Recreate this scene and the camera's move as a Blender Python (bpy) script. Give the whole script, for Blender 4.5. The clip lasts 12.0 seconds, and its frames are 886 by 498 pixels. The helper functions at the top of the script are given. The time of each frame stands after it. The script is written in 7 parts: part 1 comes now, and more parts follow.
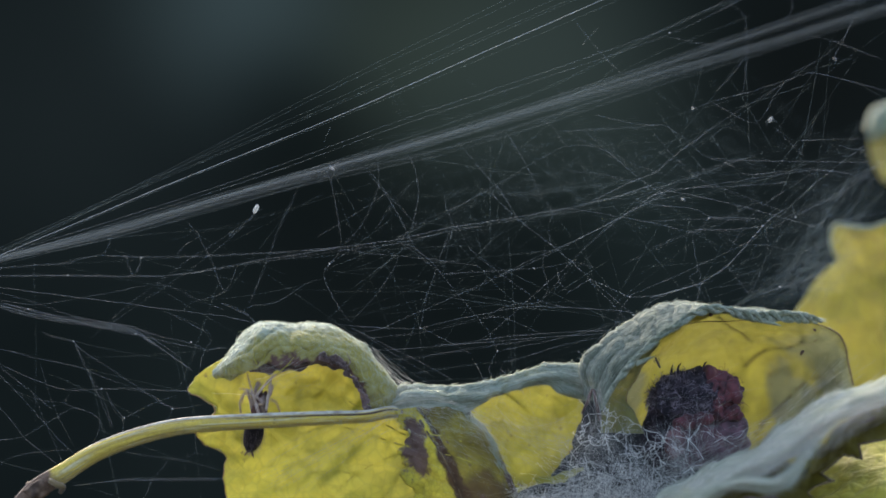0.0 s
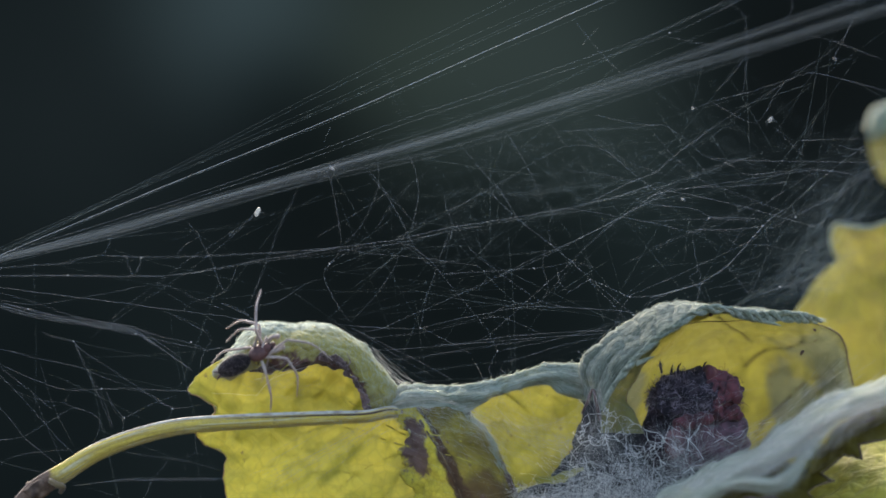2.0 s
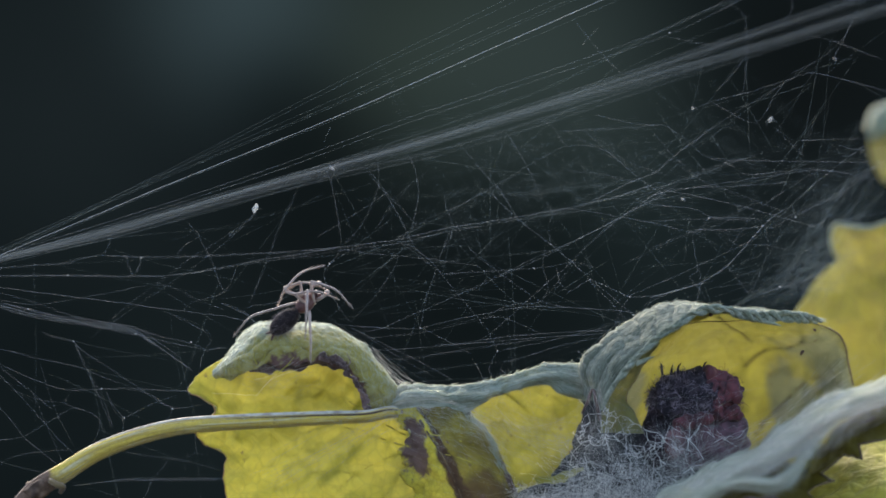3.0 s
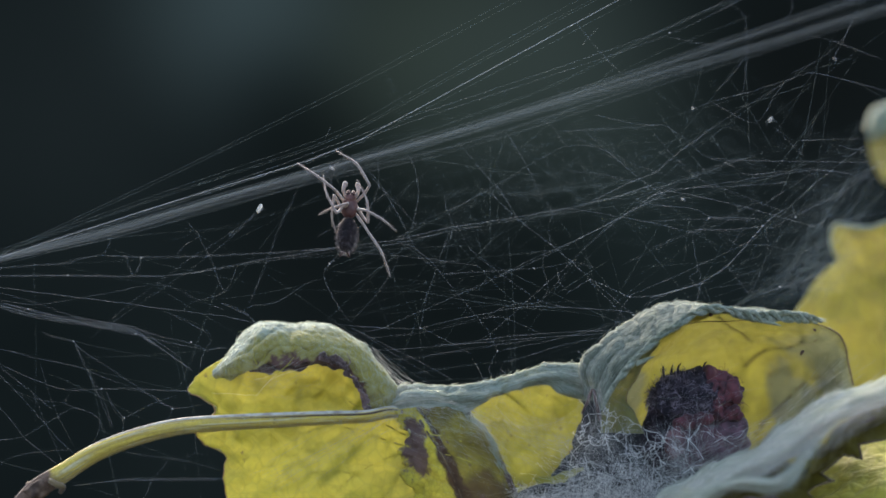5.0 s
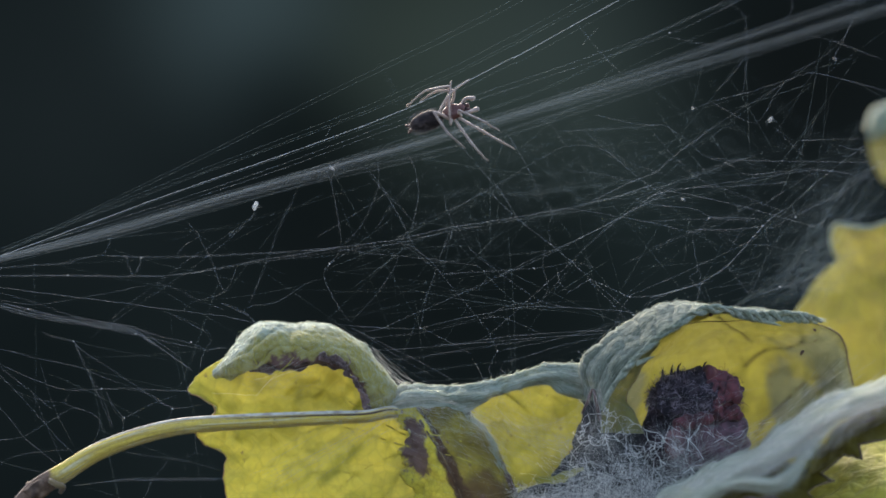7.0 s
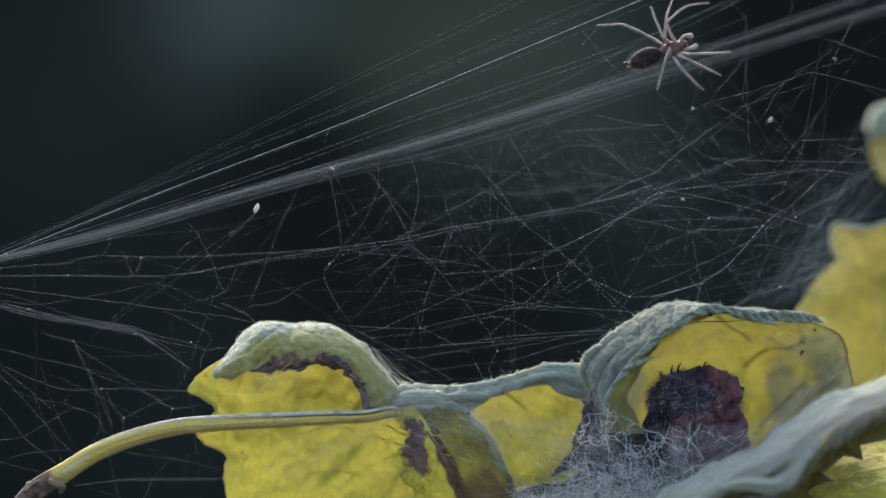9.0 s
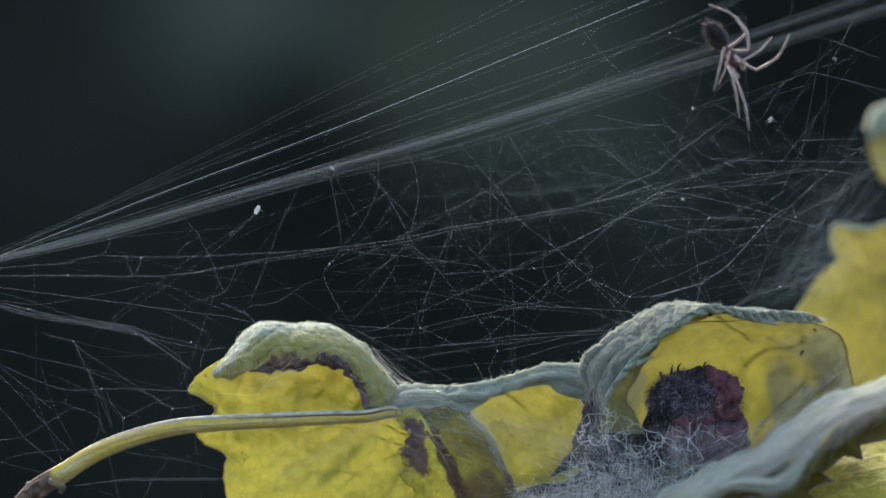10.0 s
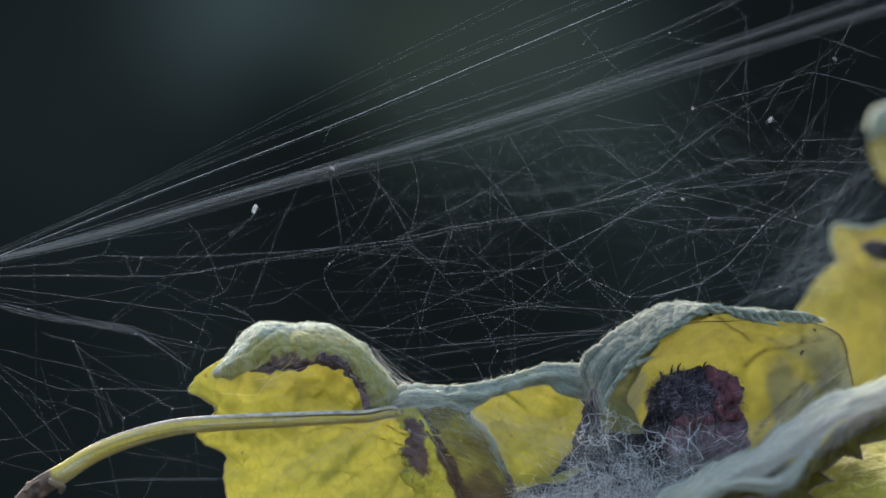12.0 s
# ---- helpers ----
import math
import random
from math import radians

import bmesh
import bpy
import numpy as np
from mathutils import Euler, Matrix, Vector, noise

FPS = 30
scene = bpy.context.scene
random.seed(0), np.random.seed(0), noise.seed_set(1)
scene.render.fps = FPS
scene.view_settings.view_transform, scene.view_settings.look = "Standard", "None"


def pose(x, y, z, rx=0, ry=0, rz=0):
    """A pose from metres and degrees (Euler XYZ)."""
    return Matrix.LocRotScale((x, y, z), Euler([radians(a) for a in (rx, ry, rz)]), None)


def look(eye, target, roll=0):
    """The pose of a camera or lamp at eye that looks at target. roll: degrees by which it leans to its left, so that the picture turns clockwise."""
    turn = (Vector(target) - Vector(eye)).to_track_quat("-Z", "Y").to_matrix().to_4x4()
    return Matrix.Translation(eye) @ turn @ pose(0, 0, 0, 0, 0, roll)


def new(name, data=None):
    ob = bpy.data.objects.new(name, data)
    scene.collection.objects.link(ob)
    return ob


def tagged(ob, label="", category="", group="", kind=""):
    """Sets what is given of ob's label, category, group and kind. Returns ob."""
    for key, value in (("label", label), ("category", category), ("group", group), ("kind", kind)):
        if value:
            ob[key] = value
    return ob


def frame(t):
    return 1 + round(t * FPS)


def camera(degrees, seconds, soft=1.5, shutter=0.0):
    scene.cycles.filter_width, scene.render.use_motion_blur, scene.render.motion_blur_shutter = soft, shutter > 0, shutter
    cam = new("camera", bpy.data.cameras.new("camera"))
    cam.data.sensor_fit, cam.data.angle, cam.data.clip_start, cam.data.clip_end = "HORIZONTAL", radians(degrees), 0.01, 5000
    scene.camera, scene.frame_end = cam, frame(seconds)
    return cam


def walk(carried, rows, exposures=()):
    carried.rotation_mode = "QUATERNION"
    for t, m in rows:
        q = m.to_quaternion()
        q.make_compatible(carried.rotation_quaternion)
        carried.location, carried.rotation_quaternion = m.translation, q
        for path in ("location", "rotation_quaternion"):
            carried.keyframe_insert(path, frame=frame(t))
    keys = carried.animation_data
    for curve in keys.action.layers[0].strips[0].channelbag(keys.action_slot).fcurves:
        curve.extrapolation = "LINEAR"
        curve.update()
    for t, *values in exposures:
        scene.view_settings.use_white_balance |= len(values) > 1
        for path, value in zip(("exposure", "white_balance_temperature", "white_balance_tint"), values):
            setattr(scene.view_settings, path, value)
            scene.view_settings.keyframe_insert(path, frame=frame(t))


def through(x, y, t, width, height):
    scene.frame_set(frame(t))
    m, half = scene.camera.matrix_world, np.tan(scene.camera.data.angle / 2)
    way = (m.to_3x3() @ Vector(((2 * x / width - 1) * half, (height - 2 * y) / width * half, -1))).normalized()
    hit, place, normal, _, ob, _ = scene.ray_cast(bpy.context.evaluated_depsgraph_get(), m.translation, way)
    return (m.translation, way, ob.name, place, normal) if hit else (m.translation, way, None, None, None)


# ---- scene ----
# All shapes are worked out in millimetres from the middle of the leaf's plane, which hangs BASE above the ground.
MM = 0.001
BASE = 0.6
cam = camera(20.0, 12.0, soft=1.5, shutter=0.5)
walk(cam, [(0.0, pose(0, -0.2836, BASE, 90, 0, 0)), (12.0, pose(0, -0.2836, BASE, 90, 0, 0))], [(0.0, 1.2, 6550, 10), (12.0, 1.2, 6550, 10)])
cam.data.dof.use_dof = True
cam.data.dof.focus_distance = 0.283
cam.data.dof.aperture_fstop = 9.0

# ---- world, sun ----
world = bpy.data.worlds.new("sky")
scene.world = world
world.use_nodes = True
wn = world.node_tree
wn.nodes.clear()
sky = wn.nodes.new("ShaderNodeTexSky")
sky.sky_type = "NISHITA"
sky.sun_disc = False
sky.air_density = 0.8
sky.dust_density = 5.0
sky.ozone_density = 0.6
sky.sun_elevation = radians(27)
sky.sun_rotation = radians(-15)
bg = wn.nodes.new("ShaderNodeBackground")
bg.inputs["Strength"].default_value = 0.275
wo = wn.nodes.new("ShaderNodeOutputWorld")
wn.links.new(sky.outputs[0], bg.inputs["Color"])
wn.links.new(bg.outputs[0], wo.inputs["Surface"])
sun_data = bpy.data.lights.new("sun", "SUN")
sun_data.energy = 2.6
sun_data.angle = radians(40)
sun_data.color = (1.0, 0.97, 0.93)
sun = new("sun", sun_data)
sun.matrix_world = look((-0.25, 0.95, BASE + 0.5), (0, 0, BASE))


# ---- materials ----
class Nodes:
    """A small builder of node materials."""

    def __init__(self, name):
        self.m = bpy.data.materials.new(name)
        self.m.use_nodes = True
        self.t = self.m.node_tree
        self.t.nodes.clear()
        self.out = self.t.nodes.new("ShaderNodeOutputMaterial")

    def put(self, socket, value):
        if isinstance(value, bpy.types.NodeSocket):
            self.t.links.new(value, socket)
        elif isinstance(value, tuple) and len(value) == 3 and socket.type == "RGBA":
            socket.default_value = (*value, 1)
        else:
            socket.default_value = value

    def add(self, kind, output=0, props=(), **inputs):
        n = self.t.nodes.new(kind)
        for key, value in props:
            if key == "operation":
                n.operation = value
            elif key == "feature":
                n.feature = value
        for key, value in inputs.items():
            k = key.replace("_", " ")
            self.put(n.inputs[int(key[1:])] if key[0] == "i" and key[1:].isdigit() else n.inputs[k], value)
        return n.outputs[output]

    def coord(self, which="Object"):
        return self.t.nodes.new("ShaderNodeTexCoord").outputs[which]

    def noise(self, scale, detail=4.0, rough=0.55, at=None, which=0):
        return self.add("ShaderNodeTexNoise", which, Vector=at or self.coord(), Scale=scale, Detail=detail, Roughness=rough)

    def ramp(self, value, lo, hi):
        n = self.t.nodes.new("ShaderNodeMapRange")
        n.interpolation_type = "SMOOTHSTEP"
        self.put(n.inputs[0], value)
        n.inputs[1].default_value, n.inputs[2].default_value = lo, hi
        return n.outputs[0]

    def math(self, op, a, b=0.0):
        return self.add("ShaderNodeMath", props=(("operation", op),), i0=a, i1=b)

    def mix(self, f, a, b):
        n = self.t.nodes.new("ShaderNodeMix")
        n.data_type = "RGBA"
        self.put(n.inputs[0], f)
        self.put(n.inputs[6], a)
        self.put(n.inputs[7], b)
        return n.outputs[2]

    def bump(self, height, strength, distance):
        return self.add("ShaderNodeBump", Height=height, Strength=strength, Distance=distance)

    def finish(self, shader):
        self.t.links.new(shader, self.out.inputs["Surface"])
        return self.m

    def principled(self, color, rough, normal=None, sheen=0.0, sheen_tint=(1, 1, 1), spec=0.5, **more):
        n = self.t.nodes.new("ShaderNodeBsdfPrincipled")
        self.put(n.inputs["Base Color"], color)
        self.put(n.inputs["Roughness"], rough)
        if normal:
            self.put(n.inputs["Normal"], normal)
        n.inputs["Sheen Weight"].default_value = sheen
        n.inputs["Sheen Roughness"].default_value = 0.5
        n.inputs["Sheen Tint"].default_value = (*sheen_tint, 1)
        n.inputs["Specular IOR Level"].default_value = spec
        for key, value in more.items():
            self.put(n.inputs[key.replace("_", " ")], value)
        return n.outputs[0]

    def translucent(self, shader, color, amount, deep=False):
        if deep:
            color = self.add("ShaderNodeGamma", Color=color, Gamma=0.5)
        t = self.add("ShaderNodeBsdfTranslucent", Color=color)
        n = self.t.nodes.new("ShaderNodeMixShader")
        self.put(n.inputs[0], amount)
        self.t.links.new(shader, n.inputs[1])
        self.t.links.new(t, n.inputs[2])
        return n.outputs[0]

    def uv(self):
        s = self.t.nodes.new("ShaderNodeSeparateXYZ")
        self.put(s.inputs[0], self.coord("UV"))
        return s.outputs[0], s.outputs[1]


def leaf_yellow(name, bright, dull, olive, spot=0.68, brown=(0.10, 0.055, 0.035), worn=()):
    """Dying leaf blade: yellow, greenish clouds, brown flecks and a fine net of veins."""
    n = Nodes(name)
    big = n.ramp(n.noise(95, 3), 0.36, 0.66)
    c = n.mix(big, bright, dull)
    c = n.mix(n.math("MULTIPLY", n.ramp(n.noise(230, 6, 0.65), 0.45, 0.68), 0.7), c, olive)
    net = n.add("ShaderNodeTexVoronoi", props=(("feature", "DISTANCE_TO_EDGE"),), Vector=n.coord(), Scale=620.0)
    line = n.math("SUBTRACT", 1.0, n.ramp(net, 0.0, 0.10))
    c = n.mix(n.math("MULTIPLY", line, 0.3), c, olive)
    # Worn grey patches also carry the hollow's shading in their colour.
    for u, v, r in worn:
        d = n.add("ShaderNodeVectorMath", 1, (("operation", "DISTANCE"),), i0=n.coord("UV"), i1=(u, v, 0.0))
        d = n.math("ADD", d, n.math("MULTIPLY", n.math("SUBTRACT", n.noise(170, 4), 0.5), 0.35))
        c = n.mix(n.math("MULTIPLY", n.math("SUBTRACT", 1.0, n.ramp(d, r * 0.6, r)), 0.9), c, (0.13, 0.15, 0.10))
    c = n.mix(n.ramp(n.noise(420, 4, 0.6), spot, spot + 0.07), c, brown)
    h = n.math("ADD", n.math("MULTIPLY", n.ramp(net, 0.0, 0.25), 0.6), n.noise(1500, 5))
    p = n.principled(c, 0.62, n.bump(h, 0.5, 0.00022), 0.15, (1, 1, 0.9), 0.3)
    return n.finish(n.translucent(p, c, 0.34, True))


def leaf_felt(name, pale, green, olive, a, b, edge=1.06, brown=(0.115, 0.072, 0.068), through=0.12, dry=-1.0):
    """Felted underside; across the sheet (v) it wears to olive after a to b, and dies brown near edge."""
    n = Nodes(name)
    u, v = n.uv()
    c = n.mix(n.ramp(n.noise(210, 4), 0.35, 0.65), pale, green)
    cell = n.add("ShaderNodeTexVoronoi", props=(("feature", "DISTANCE_TO_EDGE"),), Vector=n.add("ShaderNodeVectorMath", 0, (("operation", "ADD"),), i0=n.coord(), i1=n.add("ShaderNodeVectorMath", 0, (("operation", "SCALE"),), i0=n.noise(600, 2, 0.5, None, 1), Scale=0.0007)), Scale=560.0)
    groove = n.ramp(cell, 0.0, 0.34)
    # Green grooves, darkened further to stand in for shade in the creases.
    c = n.mix(n.math("MULTIPLY", n.math("SUBTRACT", 1.0, groove), 0.5), c, (0.11, 0.135, 0.075))
    fib = n.noise(2600, 5, 0.7)
    c = n.mix(n.math("MULTIPLY", n.ramp(fib, 0.42, 0.62), 0.4), c, (0.53, 0.56, 0.44))
    wob = n.math("ADD", v, n.math("MULTIPLY", n.math("SUBTRACT", n.noise(150, 4), 0.5), 0.8))
    wob = n.math("ADD", wob, n.math("MULTIPLY", n.math("SUBTRACT", u, 0.45), 0.8))
    c = n.mix(n.math("MULTIPLY", n.ramp(wob, a, b), 0.8), c, olive)
    c = n.mix(n.math("MULTIPLY", n.math("MULTIPLY", n.ramp(n.noise(900, 4, 0.65), 0.52, 0.62), n.ramp(wob, a - 0.3, b)), 0.7), c, olive)
    rim = n.math("ADD", v, n.math("MULTIPLY", n.math("SUBTRACT", n.noise(260, 4, 0.6), 0.5), 0.8))
    c = n.mix(n.math("MULTIPLY", n.ramp(rim, edge, edge + 0.06), n.ramp(u, dry, dry + 0.12)), c, brown)
    net = n.add("ShaderNodeTexVoronoi", props=(("feature", "SMOOTH_F1"),), Vector=n.coord(), Scale=700.0)
    h = n.math("ADD", n.math("ADD", n.math("MULTIPLY", net, -0.4), n.math("MULTIPLY", groove, 0.5)), n.math("MULTIPLY", fib, 0.9))
    p = n.principled(c, 0.9, n.bump(h, 0.7, 0.0003), 0.3, (0.95, 1, 0.95), 0.15)
    return n.finish(n.translucent(p, c, through, through > 0.5))


def leaf_streak(name, pale, grey, olive, patch):
    """Drawn-out felt of a fold: silky streaks along the sheet, worn through in olive patches."""
    n = Nodes(name)
    u, v = n.uv()
    bend = n.math("ADD", v, n.math("MULTIPLY", n.math("SUBTRACT", n.noise(120, 3), 0.5), 0.35))
    at = n.add("ShaderNodeCombineXYZ", X=n.math("MULTIPLY", u, 5.0), Y=n.math("MULTIPLY", bend, 24.0), Z=0.0)
    fine = n.add("ShaderNodeCombineXYZ", X=n.math("MULTIPLY", u, 16.0), Y=n.math("MULTIPLY", bend, 70.0), Z=0.0)
    broad = n.noise(1.0, 4, 0.6, at)
    thin = n.noise(1.0, 5, 0.65, fine)
    c = n.mix(n.ramp(broad, 0.40, 0.60), grey, pale)
    c = n.mix(n.math("MULTIPLY", n.ramp(thin, 0.46, 0.62), 0.45), c, pale)
    c = n.mix(n.math("MULTIPLY", n.math("SUBTRACT", 1.0, n.ramp(thin, 0.34, 0.46)), 0.45), c, tuple(k * 0.6 for k in grey))
    c = n.mix(n.math("MULTIPLY", n.ramp(n.noise(1500, 5, 0.7), 0.45, 0.65), 0.35), c, grey)
    c = n.mix(n.math("MULTIPLY", n.ramp(n.noise(150, 4, 0.6), patch, patch + 0.12), 0.8), c, olive)
    h = n.math("ADD", n.math("MULTIPLY", thin, 0.7), n.math("ADD", n.math("MULTIPLY", broad, 0.25), n.math("ADD", n.math("MULTIPLY", n.noise(2200, 5, 0.75), 0.9), n.math("MULTIPLY", n.noise(700, 3), 0.8))))
    p = n.principled(c, 0.9, n.bump(h, 0.8, 0.0004), 0.3, (0.97, 1, 0.97), 0.15)
    return n.finish(n.translucent(p, c, 0.12))


def leaf_lobe():
    """Folded lobe: yellow beside the dead midrib, olive beyond it, brown spreading along the rib and downwards."""
    n = Nodes("leaf_lobe")
    u, v = n.uv()
    w = n.math("ADD", u, n.math("MULTIPLY", n.math("SUBTRACT", n.noise(300, 5, 0.6), 0.5), 0.22))
    c = n.mix(n.ramp(n.noise(300, 4), 0.35, 0.65), (0.60, 0.50, 0.05), (0.45, 0.38, 0.05))
    o = n.mix(n.ramp(n.noise(250, 5), 0.35, 0.65), (0.25, 0.205, 0.03), (0.12, 0.095, 0.018))
    c = n.mix(n.ramp(n.math("SUBTRACT", w, n.math("MULTIPLY", v, 0.16)), 0.29, 0.33), c, o)
    rib = n.math("ABSOLUTE", n.math("SUBTRACT", w, n.math("ADD", 0.29, n.math("MULTIPLY", v, 0.18))))
    c = n.mix(n.math("SUBTRACT", 1.0, n.ramp(n.math("SUBTRACT", rib, n.math("MULTIPLY", v, 0.09)), 0.0, 0.03)), c, (0.05, 0.029, 0.022))
    flat = n.add("ShaderNodeCombineXYZ", X=u, Y=n.math("MULTIPLY", v, 0.55), Z=0.0)
    spot = n.add("ShaderNodeVectorMath", 1, (("operation", "DISTANCE"),), i0=flat, i1=(0.12, 0.17, 0.0))
    spot = n.math("ADD", spot, n.math("MULTIPLY", n.math("SUBTRACT", n.noise(420, 5, 0.65), 0.5), 0.34))
    c = n.mix(n.math("SUBTRACT", 1.0, n.ramp(spot, 0.10, 0.15)), c, (0.13, 0.085, 0.08))
    edge = n.math("MULTIPLY", n.ramp(n.math("SUBTRACT", w, n.math("MULTIPLY", v, 0.75)), 0.62, 0.9), n.ramp(n.noise(1300, 5, 0.7), 0.46, 0.56))
    c = n.mix(n.math("MULTIPLY", edge, 0.8), c, (0.36, 0.40, 0.33))
    c = n.mix(n.math("MULTIPLY", n.ramp(w, 0.90, 0.97), n.ramp(v, 0.34, 0.42)), c, (0.09, 0.06, 0.06))
    net = n.add("ShaderNodeTexVoronoi", props=(("feature", "DISTANCE_TO_EDGE"),), Vector=n.coord(), Scale=1700.0)
    c = n.mix(n.math("MULTIPLY", n.math("SUBTRACT", 1.0, n.ramp(net, 0.0, 0.16)), 0.2), c, (0.08, 0.06, 0.025))
    low = n.math("MULTIPLY", n.ramp(n.math("ADD", v, n.math("MULTIPLY", n.noise(260, 5, 0.65), 0.7)), 0.85, 1.0), n.ramp(w, 0.4, 0.5))
    c = n.mix(n.math("MULTIPLY", low, 0.75), c, (0.07, 0.042, 0.025))
    c = n.mix(n.ramp(n.noise(420, 4, 0.6), 0.62, 0.68), c, (0.10, 0.06, 0.05))
    p = n.principled(c, 0.8, n.bump(n.noise(1300, 6), 0.7, 0.0003), 0.05, (1, 1, 1), 0.15)
    return n.finish(n.translucent(p, c, 0.15, True))


def dead_tissue(name, dark, pale):
    n = Nodes(name)
    c = n.mix(n.ramp(n.noise(500, 5), 0.35, 0.7), dark, pale)
    p = n.principled(c, 0.85, n.bump(n.noise(1700, 6), 0.9, 0.0004), 0.3)
    return n.finish(p)


def silk(name, solid, tint):
    """Spider silk: thin, pale, mostly see-through."""
    n = Nodes(name)
    p = n.principled(tint, 0.45, None, 0.0, (1, 1, 1), 0.6)
    p = n.translucent(p, tint, 0.4)
    t = n.add("ShaderNodeBsdfTransparent")
    x = n.t.nodes.new("ShaderNodeMixShader")
    x.inputs[0].default_value = solid
    n.t.links.new(t, x.inputs[1])
    n.t.links.new(p, x.inputs[2])
    return n.finish(x.outputs[0])


def plain(name, a, b, scale, rough=0.7, bump=0.4, sheen=0.0, tint=(1, 1, 1), spec=0.4, relief=0.0002):
    n = Nodes(name)
    c = n.mix(n.ramp(n.noise(scale, 5), 0.36, 0.66), a, b)
    p = n.principled(c, rough, n.bump(n.noise(scale * 3.1, 5), bump, relief), sheen, tint, spec)
    return n.finish(p)


def petiole_skin():
    """Ribbed leaf stalk: yellow-green with paler and reddish streaks along it."""
    n = Nodes("petiole_skin")
    u, v = n.uv()
    at = n.add("ShaderNodeCombineXYZ", X=n.math("MULTIPLY", u, 5.0), Y=n.math("MULTIPLY", v, 12.0), Z=0.0)
    s = n.noise(1.0, 4, 0.6, at)
    c = n.mix(n.ramp(s, 0.38, 0.62), (0.64, 0.48, 0.08), (0.40, 0.28, 0.06))
    c = n.mix(n.math("MULTIPLY", n.ramp(n.noise(1.6, 3, 0.5, at), 0.52, 0.66), 0.75), c, (0.62, 0.56, 0.34))
    c = n.mix(n.ramp(n.noise(700, 4), 0.66, 0.74), c, (0.12, 0.07, 0.04))
    c = n.mix(n.math("MULTIPLY", n.ramp(n.noise(280, 5, 0.65), 0.45, 0.7), 0.55), c, (0.30, 0.24, 0.12))
    old = n.math("ADD", u, n.math("MULTIPLY", n.math("SUBTRACT", n.noise(420, 4), 0.5), 0.12))
    c = n.mix(n.math("SUBTRACT", 1.0, n.ramp(old, 0.225, 0.265)), c, n.mix(n.noise(900, 4), (0.045, 0.026, 0.018), (0.22, 0.135, 0.085)))
    p = n.principled(c, 0.75, n.bump(n.math("ADD", s, n.noise(1600, 5)), 0.8, 0.0003), 0.3, (1, 1, 1), 0.2)
    return n.finish(p)


def far_foliage():
    """Shaded undergrowth far behind, beyond any sharpness, its lights and darks painted."""
    n = Nodes("far_foliage")
    at = n.coord()
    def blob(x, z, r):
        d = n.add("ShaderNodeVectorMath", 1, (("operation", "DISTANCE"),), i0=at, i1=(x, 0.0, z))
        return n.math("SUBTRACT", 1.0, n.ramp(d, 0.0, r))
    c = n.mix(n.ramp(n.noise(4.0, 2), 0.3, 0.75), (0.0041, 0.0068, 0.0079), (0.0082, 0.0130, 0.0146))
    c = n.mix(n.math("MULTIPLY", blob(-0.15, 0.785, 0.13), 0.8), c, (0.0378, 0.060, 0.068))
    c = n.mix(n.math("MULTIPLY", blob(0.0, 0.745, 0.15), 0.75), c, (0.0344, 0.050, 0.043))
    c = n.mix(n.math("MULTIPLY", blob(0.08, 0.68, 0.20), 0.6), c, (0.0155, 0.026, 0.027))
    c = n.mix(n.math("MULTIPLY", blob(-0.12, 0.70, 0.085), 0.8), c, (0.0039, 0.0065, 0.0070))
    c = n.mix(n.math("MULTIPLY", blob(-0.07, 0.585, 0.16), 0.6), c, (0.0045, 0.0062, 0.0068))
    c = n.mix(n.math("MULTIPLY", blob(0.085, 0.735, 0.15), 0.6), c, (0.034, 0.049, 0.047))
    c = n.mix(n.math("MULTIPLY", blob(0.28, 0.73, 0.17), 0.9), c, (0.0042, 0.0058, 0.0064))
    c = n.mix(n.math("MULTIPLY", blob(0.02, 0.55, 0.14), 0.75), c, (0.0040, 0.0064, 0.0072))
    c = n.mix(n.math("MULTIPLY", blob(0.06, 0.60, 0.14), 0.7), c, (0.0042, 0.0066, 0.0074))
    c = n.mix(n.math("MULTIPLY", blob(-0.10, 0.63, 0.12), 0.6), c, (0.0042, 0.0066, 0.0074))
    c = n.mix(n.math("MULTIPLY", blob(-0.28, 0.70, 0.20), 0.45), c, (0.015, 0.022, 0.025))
    # Glows by itself in place of daylight falling on it.
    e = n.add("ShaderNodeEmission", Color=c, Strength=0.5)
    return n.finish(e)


YELLOW = leaf_yellow("leaf_yellow", (0.61, 0.53, 0.045), (0.51, 0.455, 0.045), (0.29, 0.275, 0.04))
# Darker copy of the blade's yellow: shade of recessed parts in the colour.
YELLOW_DIM = leaf_yellow("leaf_yellow_dim", (0.41, 0.375, 0.035), (0.34, 0.31, 0.035), (0.22, 0.20, 0.03), 0.64)
# Darker yellow for the hood's inside, with its shade put into the colour.
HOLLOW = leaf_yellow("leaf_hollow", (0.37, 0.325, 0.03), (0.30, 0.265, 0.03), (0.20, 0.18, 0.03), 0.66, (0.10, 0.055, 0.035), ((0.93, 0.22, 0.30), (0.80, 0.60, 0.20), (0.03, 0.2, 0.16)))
# Same yellow with the back leaf's dimmer light put into the colour.
YELLOW_SHADED = leaf_yellow("leaf_yellow_shaded", (0.36, 0.295, 0.03), (0.28, 0.23, 0.03), (0.19, 0.16, 0.04), 0.7)
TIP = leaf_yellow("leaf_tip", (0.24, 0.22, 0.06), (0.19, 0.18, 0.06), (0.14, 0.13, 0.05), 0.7)
